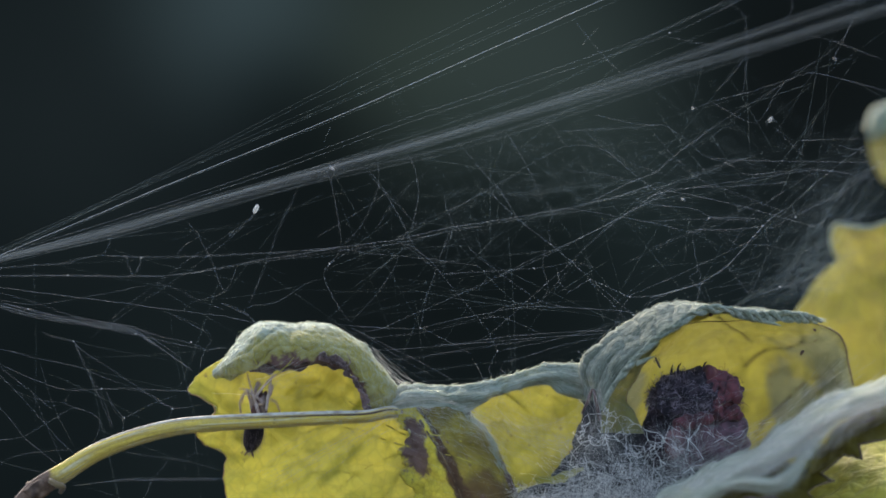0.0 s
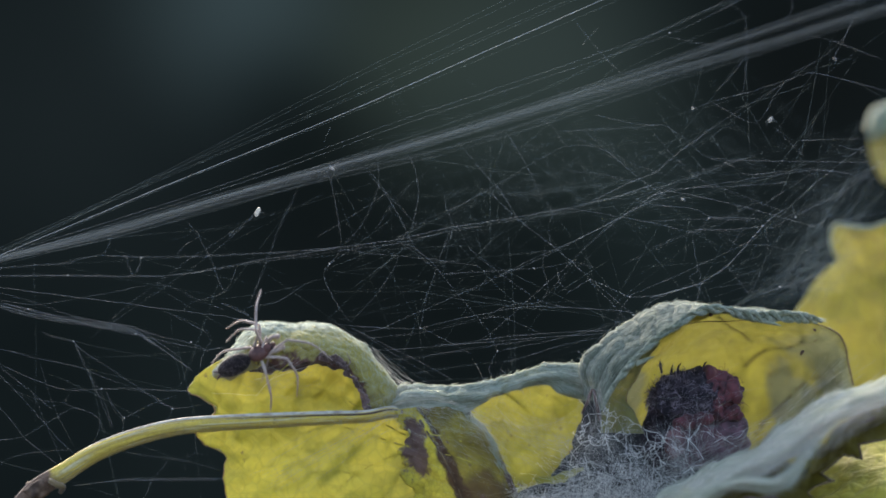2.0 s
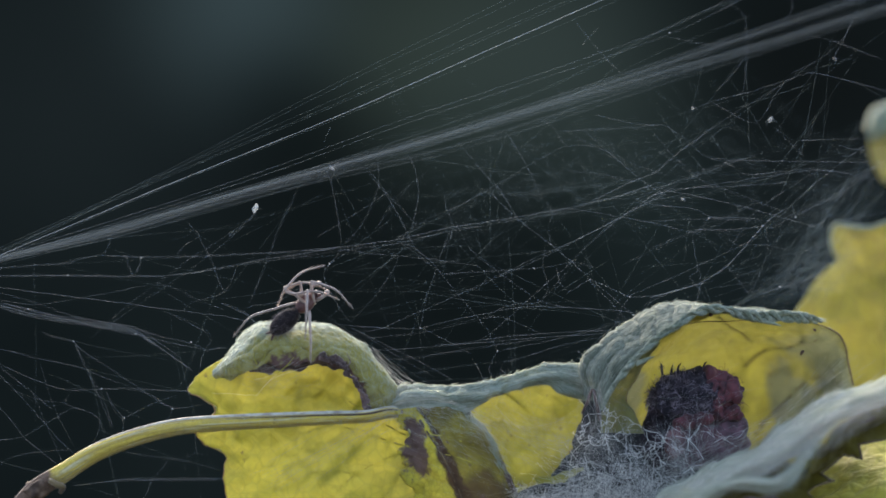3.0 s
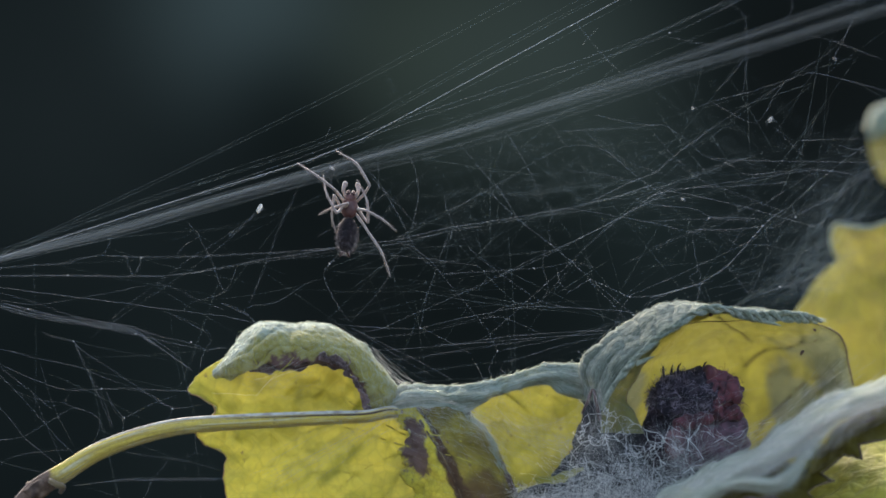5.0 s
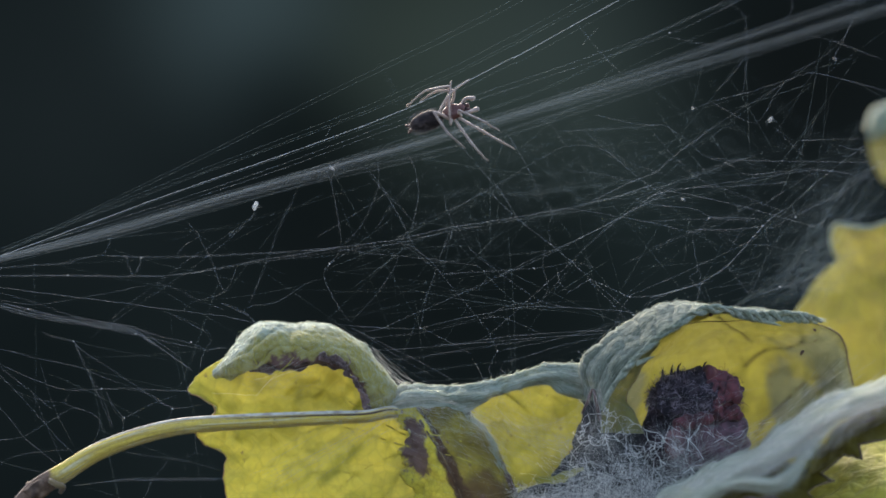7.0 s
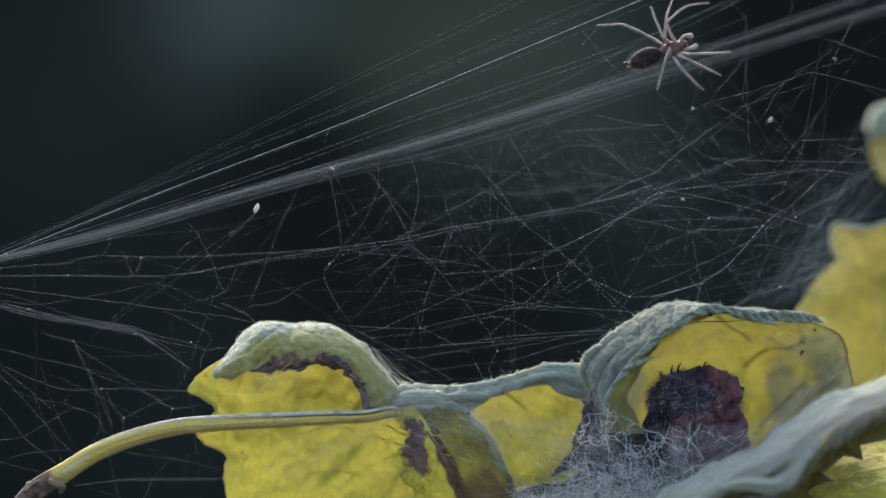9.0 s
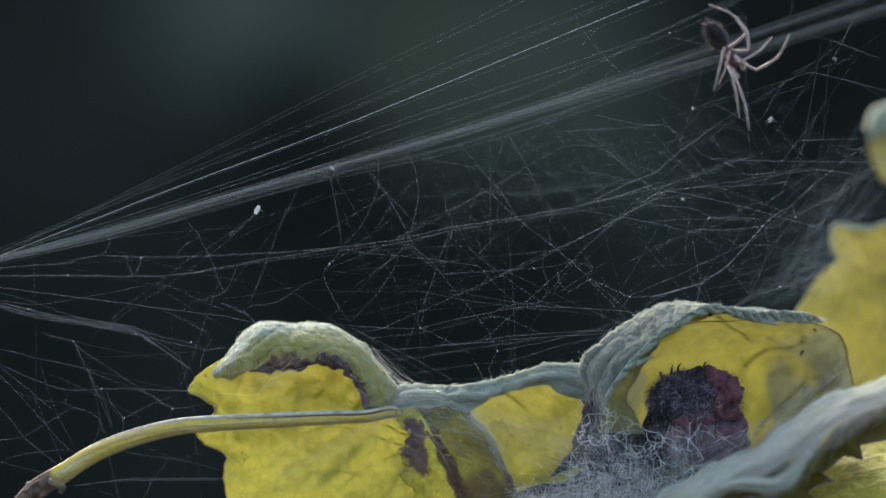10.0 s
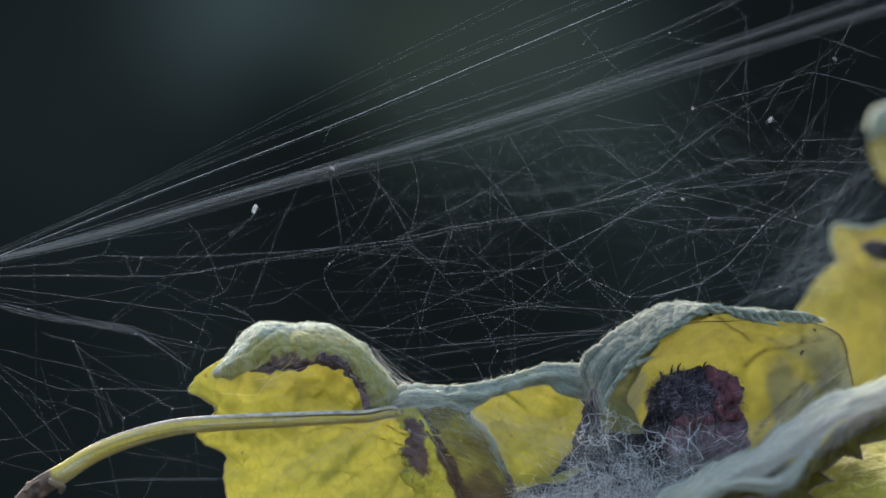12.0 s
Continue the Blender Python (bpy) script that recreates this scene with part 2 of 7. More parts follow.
# Yellow lightened in place of sunlight that doesn't reach the low leaf.
YELLOW_LIT = leaf_yellow("leaf_yellow_lit", (0.74, 0.66, 0.10), (0.64, 0.57, 0.10), (0.42, 0.38, 0.08))
# The margin's shade below the fold is put into this dark olive.
OLIVE_SHADE = leaf_yellow("leaf_olive_shade", (0.13, 0.11, 0.012), (0.17, 0.14, 0.015), (0.08, 0.062, 0.012), 0.62)
FELT = leaf_felt("leaf_felt", (0.38, 0.42, 0.32), (0.22, 0.25, 0.16), (0.33, 0.30, 0.06), 2.0, 3.0)
FELT_WORN = leaf_felt("leaf_felt_worn", (0.54, 0.58, 0.46), (0.37, 0.40, 0.27), (0.33, 0.275, 0.05), 0.44, 0.68, 0.90, (0.15, 0.085, 0.07), 0.12, 0.14)
# Same felt: light put into the colour, front lifted, hood and cord darkened.
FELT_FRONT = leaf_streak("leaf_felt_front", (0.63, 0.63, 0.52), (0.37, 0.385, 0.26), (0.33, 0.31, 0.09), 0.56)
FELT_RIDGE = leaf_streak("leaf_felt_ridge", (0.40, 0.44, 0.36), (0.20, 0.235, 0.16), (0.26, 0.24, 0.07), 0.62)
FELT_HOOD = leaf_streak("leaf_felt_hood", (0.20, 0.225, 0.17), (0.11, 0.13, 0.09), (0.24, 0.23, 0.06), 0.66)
FELT_CORD = leaf_felt("leaf_felt_cord", (0.29, 0.32, 0.25), (0.17, 0.195, 0.14), (0.30, 0.28, 0.10), 2.0, 3.0)
FELT_BACK = leaf_felt("leaf_felt_thin", (0.50, 0.50, 0.20), (0.42, 0.42, 0.14), (0.33, 0.30, 0.06), 2.0, 3.0, 1.06, (0.1, 0.07, 0.06), 0.51)
DEAD = dead_tissue("dead_tissue", (0.07, 0.04, 0.036), (0.19, 0.125, 0.11))
DEAD_PALE = dead_tissue("dead_tissue_pale", (0.09, 0.055, 0.05), (0.30, 0.20, 0.19))
LOBE = leaf_lobe()
# Nearly black: the shade in the nest's gaps is put into the colour.
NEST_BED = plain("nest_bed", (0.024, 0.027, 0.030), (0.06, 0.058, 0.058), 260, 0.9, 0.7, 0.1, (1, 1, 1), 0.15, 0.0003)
VEIN = plain("leaf_vein", (0.42, 0.37, 0.05), (0.50, 0.44, 0.07), 600, 0.6, 0.3, 0.2)
VEIN_DARK = plain("leaf_vein_dark", (0.09, 0.06, 0.04), (0.17, 0.12, 0.05), 600, 0.7, 0.3, 0.2)
PETIOLE = petiole_skin()
SILK = silk("silk", 0.080, (0.60, 0.73, 0.88))
SILK_FAINT = silk("silk_faint", 0.040, (0.56, 0.76, 0.86))
SILK_ROPE = silk("silk_rope", 0.021, (0.58, 0.735, 0.87))
SILK_NEST = silk("silk_nest", 1.0, (0.97, 0.95, 0.90))
SILK_VEIL = silk("silk_veil", 0.4, (0.92, 0.92, 0.88))
SILK_LUMP = silk("silk_lump", 0.6, (0.42, 0.46, 0.48))
SPECK = silk("speck", 0.5, (0.30, 0.32, 0.33))
WOOL = silk("leaf_wool", 0.62, (0.66, 0.70, 0.58))
SOIL = plain("soil", (0.028, 0.024, 0.018), (0.05, 0.045, 0.028), 9, 0.95, 0.6, 0, (1, 1, 1), 0.2, 0.02)
FOREST = far_foliage()


# ---- building helpers ----
def thing(name, at, label, category, group="", kind=""):
    """A top-level thing: an Empty at its base, at mm from the middle."""
    ob = new(name)
    ob.empty_display_size = 0.002
    ob.location = (at[0] * MM, at[1] * MM, at[2] * MM + BASE)
    return tagged(ob, label, category, group, kind)


def origin(ob):
    """Where the thing at the root of ob stands, in mm."""
    while ob.parent:
        ob = ob.parent
    return np.array([ob.location[0], ob.location[1], ob.location[2] - BASE]) / MM


def raw(name, verts, faces, mats, uvs=None, index=None, smooth=True):
    me = bpy.data.meshes.new(name)
    me.from_pydata(np.asarray(verts, float).tolist(), [], faces)
    for m in (mats if isinstance(mats, (list, tuple)) else [mats]):
        me.materials.append(m)
    if index is not None:
        me.polygons.foreach_set("material_index", np.asarray(index, np.int32))
    if uvs is not None:
        layer = me.uv_layers.new(name="UVMap")
        corner = np.zeros(len(me.loops), np.int32)
        me.loops.foreach_get("vertex_index", corner)
        layer.data.foreach_set("uv", np.asarray(uvs, float)[corner].ravel())
    if smooth:
        me.polygons.foreach_set("use_smooth", np.ones(len(me.polygons), bool))
    me.update()
    return me


def part(name, built, mats, parent, label="", kind=""):
    """Links (verts, faces, ...) in mm as one mesh under a thing or a part."""
    verts, faces, *rest = built
    me = raw(name, (np.asarray(verts, float) - origin(parent)) * MM, faces, mats, *rest)
    ob = new(name, me)
    ob.parent = parent
    return tagged(ob, label, "", "", kind)


def curve(points, n):
    """n + 1 points of a smooth curve through the given ones, evenly by chord length."""
    p = np.asarray(points, float)
    if len(p) == 1:
        return np.repeat(p, n + 1, 0)
    gap = np.maximum(np.linalg.norm(np.diff(p, axis=0), axis=1), 1e-6) ** 0.7
    t = np.concatenate([[0], np.cumsum(gap)])
    m = np.gradient(p, t, axis=0)
    s = np.linspace(0, t[-1], n + 1)
    i = np.clip(np.searchsorted(t, s, side="right") - 1, 0, len(t) - 2)
    h = (t[i + 1] - t[i])[:, None]
    w = ((s - t[i]) / h[:, 0])[:, None]
    return ((2 * w**3 - 3 * w**2 + 1) * p[i] + (w**3 - 2 * w**2 + w) * h * m[i]
            + (3 * w**2 - 2 * w**3) * p[i + 1] + (w**3 - w**2) * h * m[i + 1])


def loft(sections, nu, nv):
    """A grid (nv + 1, nu + 1, 3): smooth along each section, smooth from section to section."""
    rows = np.array([curve(s, nu) for s in sections])
    return np.stack([curve(rows[:, i], nv) for i in range(nu + 1)], 1)


def normals(g):
    n = np.cross(np.gradient(g, axis=0), np.gradient(g, axis=1))
    return n / np.maximum(np.linalg.norm(n, axis=2, keepdims=True), 1e-9)


def rough(g, amount, size, seed=0.0):
    """Noise of that size in mm at each grid point."""
    out = np.zeros(g.shape[:2])
    for i, j in np.ndindex(*out.shape):
        out[i, j] = noise.noise(Vector(g[i, j] / size) + Vector((seed, 0, seed)))
    return out * amount


def quilt(g, amount, size, seed=0.0):
    """Bulges between sunken veins."""
    out = np.zeros(g.shape[:2])
    for i, j in np.ndindex(*out.shape):
        d = noise.voronoi(Vector(g[i, j] / size) + Vector((seed, seed, 0)))[0]
        out[i, j] = min(1.0, (d[1] - d[0]) * 1.6)
    return out * amount


def sheet(g, thick=0.16):
    """A solid leaf sheet of a grid: front faces take material 0, the back 1."""
    nv, nu = g.shape[0], g.shape[1]
    n = normals(g)
    v = np.concatenate([(g + n * thick / 2).reshape(-1, 3), (g - n * thick / 2).reshape(-1, 3)])
    uu, vv = np.meshgrid(np.linspace(0, 1, nu), np.linspace(0, 1, nv))
    uv = np.tile(np.stack([uu.ravel(), vv.ravel()], 1), (2, 1))
    k = nu * nv
    i = (np.arange(nv - 1)[:, None] * nu + np.arange(nu - 1)[None, :]).ravel()
    front = np.stack([i, i + nu, i + nu + 1, i + 1], 1)
    back = np.stack([i, i + 1, i + nu + 1, i + nu], 1) + k
    ring = np.concatenate([np.arange(nu), np.arange(2 * nu - 1, k, nu), np.arange(k - 2, k - nu - 1, -1), np.arange(k - 2 * nu, 0, -nu)])
    nxt = np.roll(ring, -1)
    side = np.stack([ring, nxt, nxt + k, ring + k], 1)
    f = np.concatenate([front, back, side])
    idx = np.concatenate([np.zeros(len(front)), np.ones(len(back)), np.ones(len(side))])
    return v, f.tolist(), uv, idx


def tube(points, radii, n, sides=8, groove=0.0, caps=True):
    """A tapered tube along a smooth curve."""
    c = curve(points, n)
    r = np.interp(np.linspace(0, 1, n + 1), np.linspace(0, 1, len(radii)), radii)
    tan = np.gradient(c, axis=0)
    tan /= np.linalg.norm(tan, axis=1, keepdims=True)
    ref = np.array([0.0, -1.0, 0.15])
    a = np.cross(tan, ref)
    a /= np.maximum(np.linalg.norm(a, axis=1, keepdims=True), 1e-9)
    b = np.cross(tan, a)
    th = np.arange(sides) / sides * 2 * np.pi
    rr = r[:, None] * (1 + groove * np.cos(5 * th)[None, :])
    v = c[:, None] + rr[..., None] * (np.cos(th)[None, :, None] * a[:, None] + np.sin(th)[None, :, None] * b[:, None])
    uv = np.stack(np.broadcast_arrays(np.linspace(0, 1, n + 1)[:, None], (th / 6.2832)[None, :]), 2).reshape(-1, 2)
    f = [(i * sides + j, i * sides + (j + 1) % sides, (i + 1) * sides + (j + 1) % sides, (i + 1) * sides + j)
         for i in range(n) for j in range(sides)]
    if caps:
        f += [tuple(range(sides - 1, -1, -1)), tuple(n * sides + j for j in range(sides))]
    return v.reshape(-1, 3), f, uv


def join(*built):
    """Several (verts, faces) in one."""
    vs, fs, base = [], [], 0
    for v, f, *_ in built:
        vs.append(np.asarray(v, float))
        fs += [tuple(i + base for i in q) for q in f]
        base += len(v)
    return np.concatenate(vs), fs


def fibres(lines, r):
    """Thin three-sided threads along polylines, all in one mesh."""
    vs, fs, base = [], [], 0
    for k, line in enumerate(lines):
        c = np.asarray(line, float)
        tan = np.gradient(c, axis=0)
        tan /= np.maximum(np.linalg.norm(tan, axis=1, keepdims=True), 1e-9)
        a = np.cross(tan, (0.31, -1.0, 0.22))
        a /= np.maximum(np.linalg.norm(a, axis=1, keepdims=True), 1e-9)
        b = np.cross(tan, a)
        rad = r[k] if isinstance(r, list) else r
        th = np.arange(3) / 3 * 6.2832
        bead = 0.85 + 0.3 * np.sin(np.arange(len(c)) * 2.3 + k) * np.sin(np.arange(len(c)) * 0.7 + 3 * k)
        v = c[:, None] + (rad * bead)[:, None, None] * (np.cos(th)[None, :, None] * a[:, None] + np.sin(th)[None, :, None] * b[:, None])
        n = len(c)
        i = (np.arange(n - 1)[:, None] * 3 + np.arange(3)[None, :]).ravel()
        j = (np.arange(n - 1)[:, None] * 3 + (np.arange(3)[None, :] + 1) % 3).ravel()
        fs.append(np.stack([i, j, j + 3, i + 3], 1) + base)
        vs.append(v.reshape(-1, 3))
        base += 3 * n
    return np.concatenate(vs), np.concatenate(fs).tolist()


def blob(center, size, sub=3, lump=0.0, lump_size=1.0, seed=0.0, turn=None):
    """A lumpy rounded body."""
    bm = bmesh.new()
    bmesh.ops.create_icosphere(bm, subdivisions=sub, radius=1.0)
    v = np.array([x.co[:] for x in bm.verts])
    f = [tuple(x.index for x in q.verts) for q in bm.faces]
    bm.free()
    v = v * np.asarray(size)
    if lump:
        k = np.array([noise.noise(Vector(p / lump_size) + Vector((seed, seed, seed))) for p in v])
        v = v * (1 + lump * k)[:, None]
    if turn is not None:
        v = v @ np.array(Euler([radians(x) for x in turn]).to_matrix()).T
    return v + np.asarray(center), f


def on(g, u, v):
    """The point of a grid at u, v."""
    i, j = v * (g.shape[0] - 1), u * (g.shape[1] - 1)
    a, b = min(int(i), g.shape[0] - 2), min(int(j), g.shape[1] - 2)
    p, q = i - a, j - b
    return (g[a, b] * (1 - p) * (1 - q) + g[a + 1, b] * p * (1 - q) + g[a, b + 1] * (1 - p) * q + g[a + 1, b + 1] * p * q)


def vein(g, parent, uv, r, material=None, name="vein"):
    """A raised vein that runs along a leaf sheet."""
    pts = [on(g, *x) for x in curve([(a, b, 0) for a, b in uv], 14)[:, :2].clip(0.01, 0.99)]
    return part(name, tube(pts, [r, r * 0.35], 18, 6), material or VEIN, parent)


def wool(g, parent, count, seed, long=0.8, r=0.014, u=(0, 1), v=(0, 1), along=0.0):
    """Matted felt hairs that lie on a sheet and stand off its crest."""
    rng = random.Random(seed)
    n = normals(g)
    gu = np.gradient(g, axis=1)
    gv = np.gradient(g, axis=0)
    out = []
    for _ in range(count):
        i = int(rng.uniform(*v) * (g.shape[0] - 1))
        j = int(rng.uniform(*u) * (g.shape[1] - 1))
        a = gu[i, j] / max(np.linalg.norm(gu[i, j]), 1e-6)
        b = gv[i, j] / max(np.linalg.norm(gv[i, j]), 1e-6)
        t = rng.uniform(0, 6.283) if rng.random() > along else rng.gauss(0, 0.35 if along < 1 else 0.15)
        d = a * math.cos(t) + b * math.sin(t)
        e = a * math.cos(t + 0.9 * (along < 1)) + b * math.sin(t + 0.9 * (along < 1))
        h = long * rng.uniform(0.4, 1.2)
        s = g[i, j] + n[i, j] * 0.1
        out.append(np.array([s, s + d * h * 0.4 + n[i, j] * 0.1 * rng.random(), s + d * h * 0.7 + e * h * 0.3 + n[i, j] * 0.12 * rng.random()]))
    return part("wool", fibres(out, r), WOOL, parent, "matted pale felt hairs", "stuff")


# ---- ground and distance ----
def ground():
    bm = bmesh.new()
    bmesh.ops.create_grid(bm, x_segments=120, y_segments=120, size=1.0)
    for v in bm.verts:
        d = v.co.length
        k = 1 + 40 * d**3
        v.co.x, v.co.y = v.co.x * 2 * k, v.co.y * 2 * k
        v.co.z = 0.03 * noise.noise(Vector((v.co.x * 2, v.co.y * 2, 0)))
    me = bpy.data.meshes.new("ground")
    bm.to_mesh(me)
    bm.free()
    me.materials.append(SOIL)
    tagged(new("ground", me), "dark bare garden soil in shade", "ground", "", "structure")


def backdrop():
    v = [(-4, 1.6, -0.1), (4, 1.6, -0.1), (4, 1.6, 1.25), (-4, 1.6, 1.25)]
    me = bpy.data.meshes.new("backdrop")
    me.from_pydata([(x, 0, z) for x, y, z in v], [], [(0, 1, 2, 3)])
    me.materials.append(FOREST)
    ob = tagged(new("backdrop", me), "dark blurred green undergrowth, a self-glowing sheet with painted light and shade", "backdrop", "", "structure")
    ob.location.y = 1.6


ground()
backdrop()


# ---- the curled leaf ----
def curled_leaf():
    leaf = thing("leaf", (-5.04, 0, -18.75), "curled dying yellow leaf with pale felted underside and brown dead margins", "leaf")

    # back blade behind the stalk, yellow
    first = [(-28.23, 3, -14.5), (-25, 4.4, -12.37), (-20.45, 6, -10.35), (-14.59, 6, -10.35), (-9.31, 4, -12.87), (-5.38, 1, -16.58)]
    second = [(-28.77, 2, -15.99), (-23.62, 5, -15.51), (-19.87, 7, -15.62), (-14.64, 7, -15.62), (-9.35, 5, -16.81), (-4.62, 1.5, -18.02)]
    third = [(-26.89, 2.5, -19.37), (-23.62, 5, -19.73), (-19.83, 6.5, -19.83), (-14.59, 6, -19.8), (-9.31, 4, -19.66), (-4.11, 2, -19.33)]
    fourth = [(-24.75, 3, -23.91), (-22.33, 5, -24.27), (-18.5, 6, -24.36), (-13.91, 5.5, -24.31), (-8.67, 4, -24.19), (-3.6, 2.5, -23.1)]
    fifth = [(-24.96, 4, -28.39), (-22.33, 5, -28.82), (-18.5, 6, -29.24), (-13.24, 5, -29.14), (-8.02, 4, -29.04), (-2.96, 3, -28.29)]
    sixth = [(-23.05, 6, -35.1), (-20.45, 6, -35.75), (-17.19, 6, -36.4), (-12.59, 5, -36.28), (-8.05, 5, -35.63), (-2.85, 4, -34.21)]
    g = loft([first, second, third, fourth, fifth, sixth], 110, 110)
    # the torn outline of its free side, by the depth below the middle
    down = [13.79, 14.89, 16.05, 16.69, 17.47, 18.11, 18.63, 19.14, 20.04, 21.08, 21.85, 22.62, 22.94, 23.91, 24.75, 26.04, 28.42, 33.45]
    side = [-27.84, -28.49, -29, -28.49, -27.2, -25.91, -26.68, -27.46, -27.84, -28.23, -27.58, -27, -25.01, -24.49, -24.88, -25.14, -24.68, -24.43]
    edge = np.interp(-g[:, 0, 2], down, side)
    edge = np.where(-g[:, 0, 2] < down[0], g[:, 0, 0], edge)
    fall = np.clip(1 - np.linspace(0, 1, 111) / 0.14, 0, 1) ** 1.5
    g[..., 0] += (edge - g[:, 0, 0])[:, None] * fall[None, :]
    g += normals(g) * (rough(g, 1.1, 4.0) + rough(g, 0.3, 1.2, 3.0) + quilt(g, 0.42, 2.8, 1.0))[..., None]
    blade = part("blade", sheet(g), [YELLOW, FELT_BACK], leaf, "bright yellow leaf blade")
    part("rim", tube([g[i, 0] for i in range(6, 110, 2)], [0.06, 0.1, 0.07, 0.1, 0.06], 150, 5), plain("leaf_rim", (0.22, 0.12, 0.07), (0.40, 0.28, 0.12), 500, 0.8), blade, "thin reddish-brown edge")
    for ends in ([(0.97, 0.45), (0.7, 0.62), (0.35, 0.95)], [(0.97, 0.42), (0.6, 0.40), (0.2, 0.62)], [(0.98, 0.5), (0.85, 0.7), (0.62, 0.98)],
                 [(0.98, 0.35), (0.7, 0.24), (0.3, 0.22)], [(0.72, 0.61), (0.5, 0.62), (0.12, 0.75)], [(0.86, 0.69), (0.75, 0.8), (0.7, 0.98)]):
        vein(g, blade, ends, 0.10)

    # visor: the margin rolled over towards the camera, felt side out
    first = [(-25.19, 3.6, -13.5), (-24.14, 5, -11.36), (-21.79, 6.5, -9.59), (-17.25, 7, -9.08), (-12.98, 6.5, -9.59), (-9.2, 4.5, -11.5), (-6.17, 2, -15.5), (-4.99, 1, -18.24)]
    second = [(-25.3, 1.5, -13.2), (-23.75, 2, -11.15), (-21.35, 2.5, -8.75), (-17.01, 3, -8.38), (-13.12, 2.5, -8.81), (-9.2, 1.5, -10.8), (-5.87, 0.3, -15.1), (-4.59, 0, -17.92)]
    third = [(-25.55, 0, -13.7), (-23.75, -0.8, -11.9), (-21.0, -1.2, -9.6), (-16.75, -1.5, -9.26), (-12.94, -1.5, -9.9), (-9.4, -1, -11.5), (-6.3, -0.8, -15.4), (-5.1, -0.3, -18.22)]
    fourth = [(-25.95, -0.8, -14.05), (-24.06, -2, -12.86), (-20.84, -2.8, -11.18), (-16.66, -3, -10.92), (-13.2, -2.8, -11.18), (-10.25, -2.2, -12.91), (-7.36, -1.4, -16.44), (-5.99, -0.4, -18.47)]
    fifth = [(-25.69, -0.8, -14.75), (-23.56, -2, -14.56), (-20.46, -2.8, -13.2), (-16.97, -3, -12.94), (-13.52, -2.7, -12.57), (-10.89, -2.1, -13.36), (-8.38, -1.3, -17.08), (-8.22, -0.4, -18.53)]
    g = loft([first, second, third, fourth, fifth], 240, 100)
    uu, vv = np.meshgrid(np.linspace(0, 1, 241), np.linspace(0, 1, 101))
    near = np.clip(1.3 - uu / 0.2, 0, 1) * np.clip(vv * 2.2 - 0.5, 0, 1)
    finger = np.abs(np.sin(np.pi * (24 * uu + 2.6 * vv + 0.4 * np.sin(9 * vv) + 0.5 * np.sin(uu * 70)))) ** 0.7
    crease = np.exp(-((np.mod(vv * 4.2 + 2.2 * uu + 0.25 * np.sin(uu * 21), 1.0) - 0.5) / 0.13) ** 2) * np.clip(1.5 - uu * 1.9, 0, 1) * np.clip(vv * 4, 0, 1)
    cells = quilt(g, 0.13, 1.5, 2.0) * np.clip(uu * 3 + 0.2, 0, 1)
    g += normals(g) * (cells + rough(g, 0.35, 3.4, 7.0) + rough(g, 0.2, 0.9, 2.0) + rough(g, 0.08, 0.42, 5.0) + 0.24 * near * finger - 0.2 * crease - 0.12)[..., None]
    g[..., 2] += (rough(g, 0.9, 1.5, 2.0) + 0.35 * near * (1 - finger)) * np.clip((vv - 0.72) * 3.4, 0, 1)
    visor = part("curled_margin", sheet(g, 0.2), [FELT_WORN, FELT_WORN], leaf, "pale felted leaf margin rolled over, brown along its lip")
    wool(g, visor, 3600, 1, 0.7, 0.013, (0, 1), (0.02, 0.6))
    wool(g, visor, 1400, 2, 0.5, 0.012, (0, 1), (0.5, 0.9))

    # dead brown tissue hanging inside the lip
    g = loft([
        [(-22.02, -2.2, -12.34), (-17.96, -2.4, -11.95), (-14.17, -2.2, -11.83), (-11.03, -1.6, -11.73), (-8.51, -1.2, -15.81)],
        [(-21.56, -1.6, -13.89), (-17.69, -1.6, -13.7), (-14.21, -1.6, -13.32), (-10.73, -1.2, -13.78), (-8.14, -0.8, -17.87)],
    ], 70, 10)
    g[..., 2] += rough(g, 0.7, 1.0, 5.0)
    g += normals(g) * rough(g, 0.6, 0.8, 1.0)[..., None]
    part("dead_rim", sheet(g, 0.15), [DEAD, DEAD], leaf, "shrivelled purplish-brown dead rim")
    g = loft([
        [(-13.73, -3.5, -11.4), (-11.91, -3.4, -11.91), (-10.54, -2.9, -13.32), (-9.05, -2.1, -15.38), (-8.5, -1.5, -17.19), (-8.26, -1, -18.62)],
        [(-13.5, -3, -12.56), (-11.86, -3, -12.94), (-10.87, -2.6, -13.97), (-9.51, -1.8, -15.65), (-8.95, -1.3, -17.27), (-8.78, -0.8, -18.76)],
    ], 150, 10)
    g[..., 0] += rough(g, 0.5, 1.0, 4.0) + rough(g, 0.4, 0.4, 2.0)
    g[..., 2] += rough(g, 0.5, 1.2, 8.0) + rough(g, 0.35, 0.5, 3.0)
    g += normals(g) * (rough(g, 0.35, 0.6, 6.0) + rough(g, 0.2, 0.25, 1.0))[..., None]
    torn = part("dead_rim", sheet(g, 0.14), [DEAD_PALE, DEAD_PALE], leaf, "ragged purplish dead edge of the opening")
    for k in (0.2, 0.55):
        vein(g, torn, [(0.02, k), (0.35, k + 0.2), (0.7, k), (0.98, 0.5)], 0.07, DEAD, "vein")
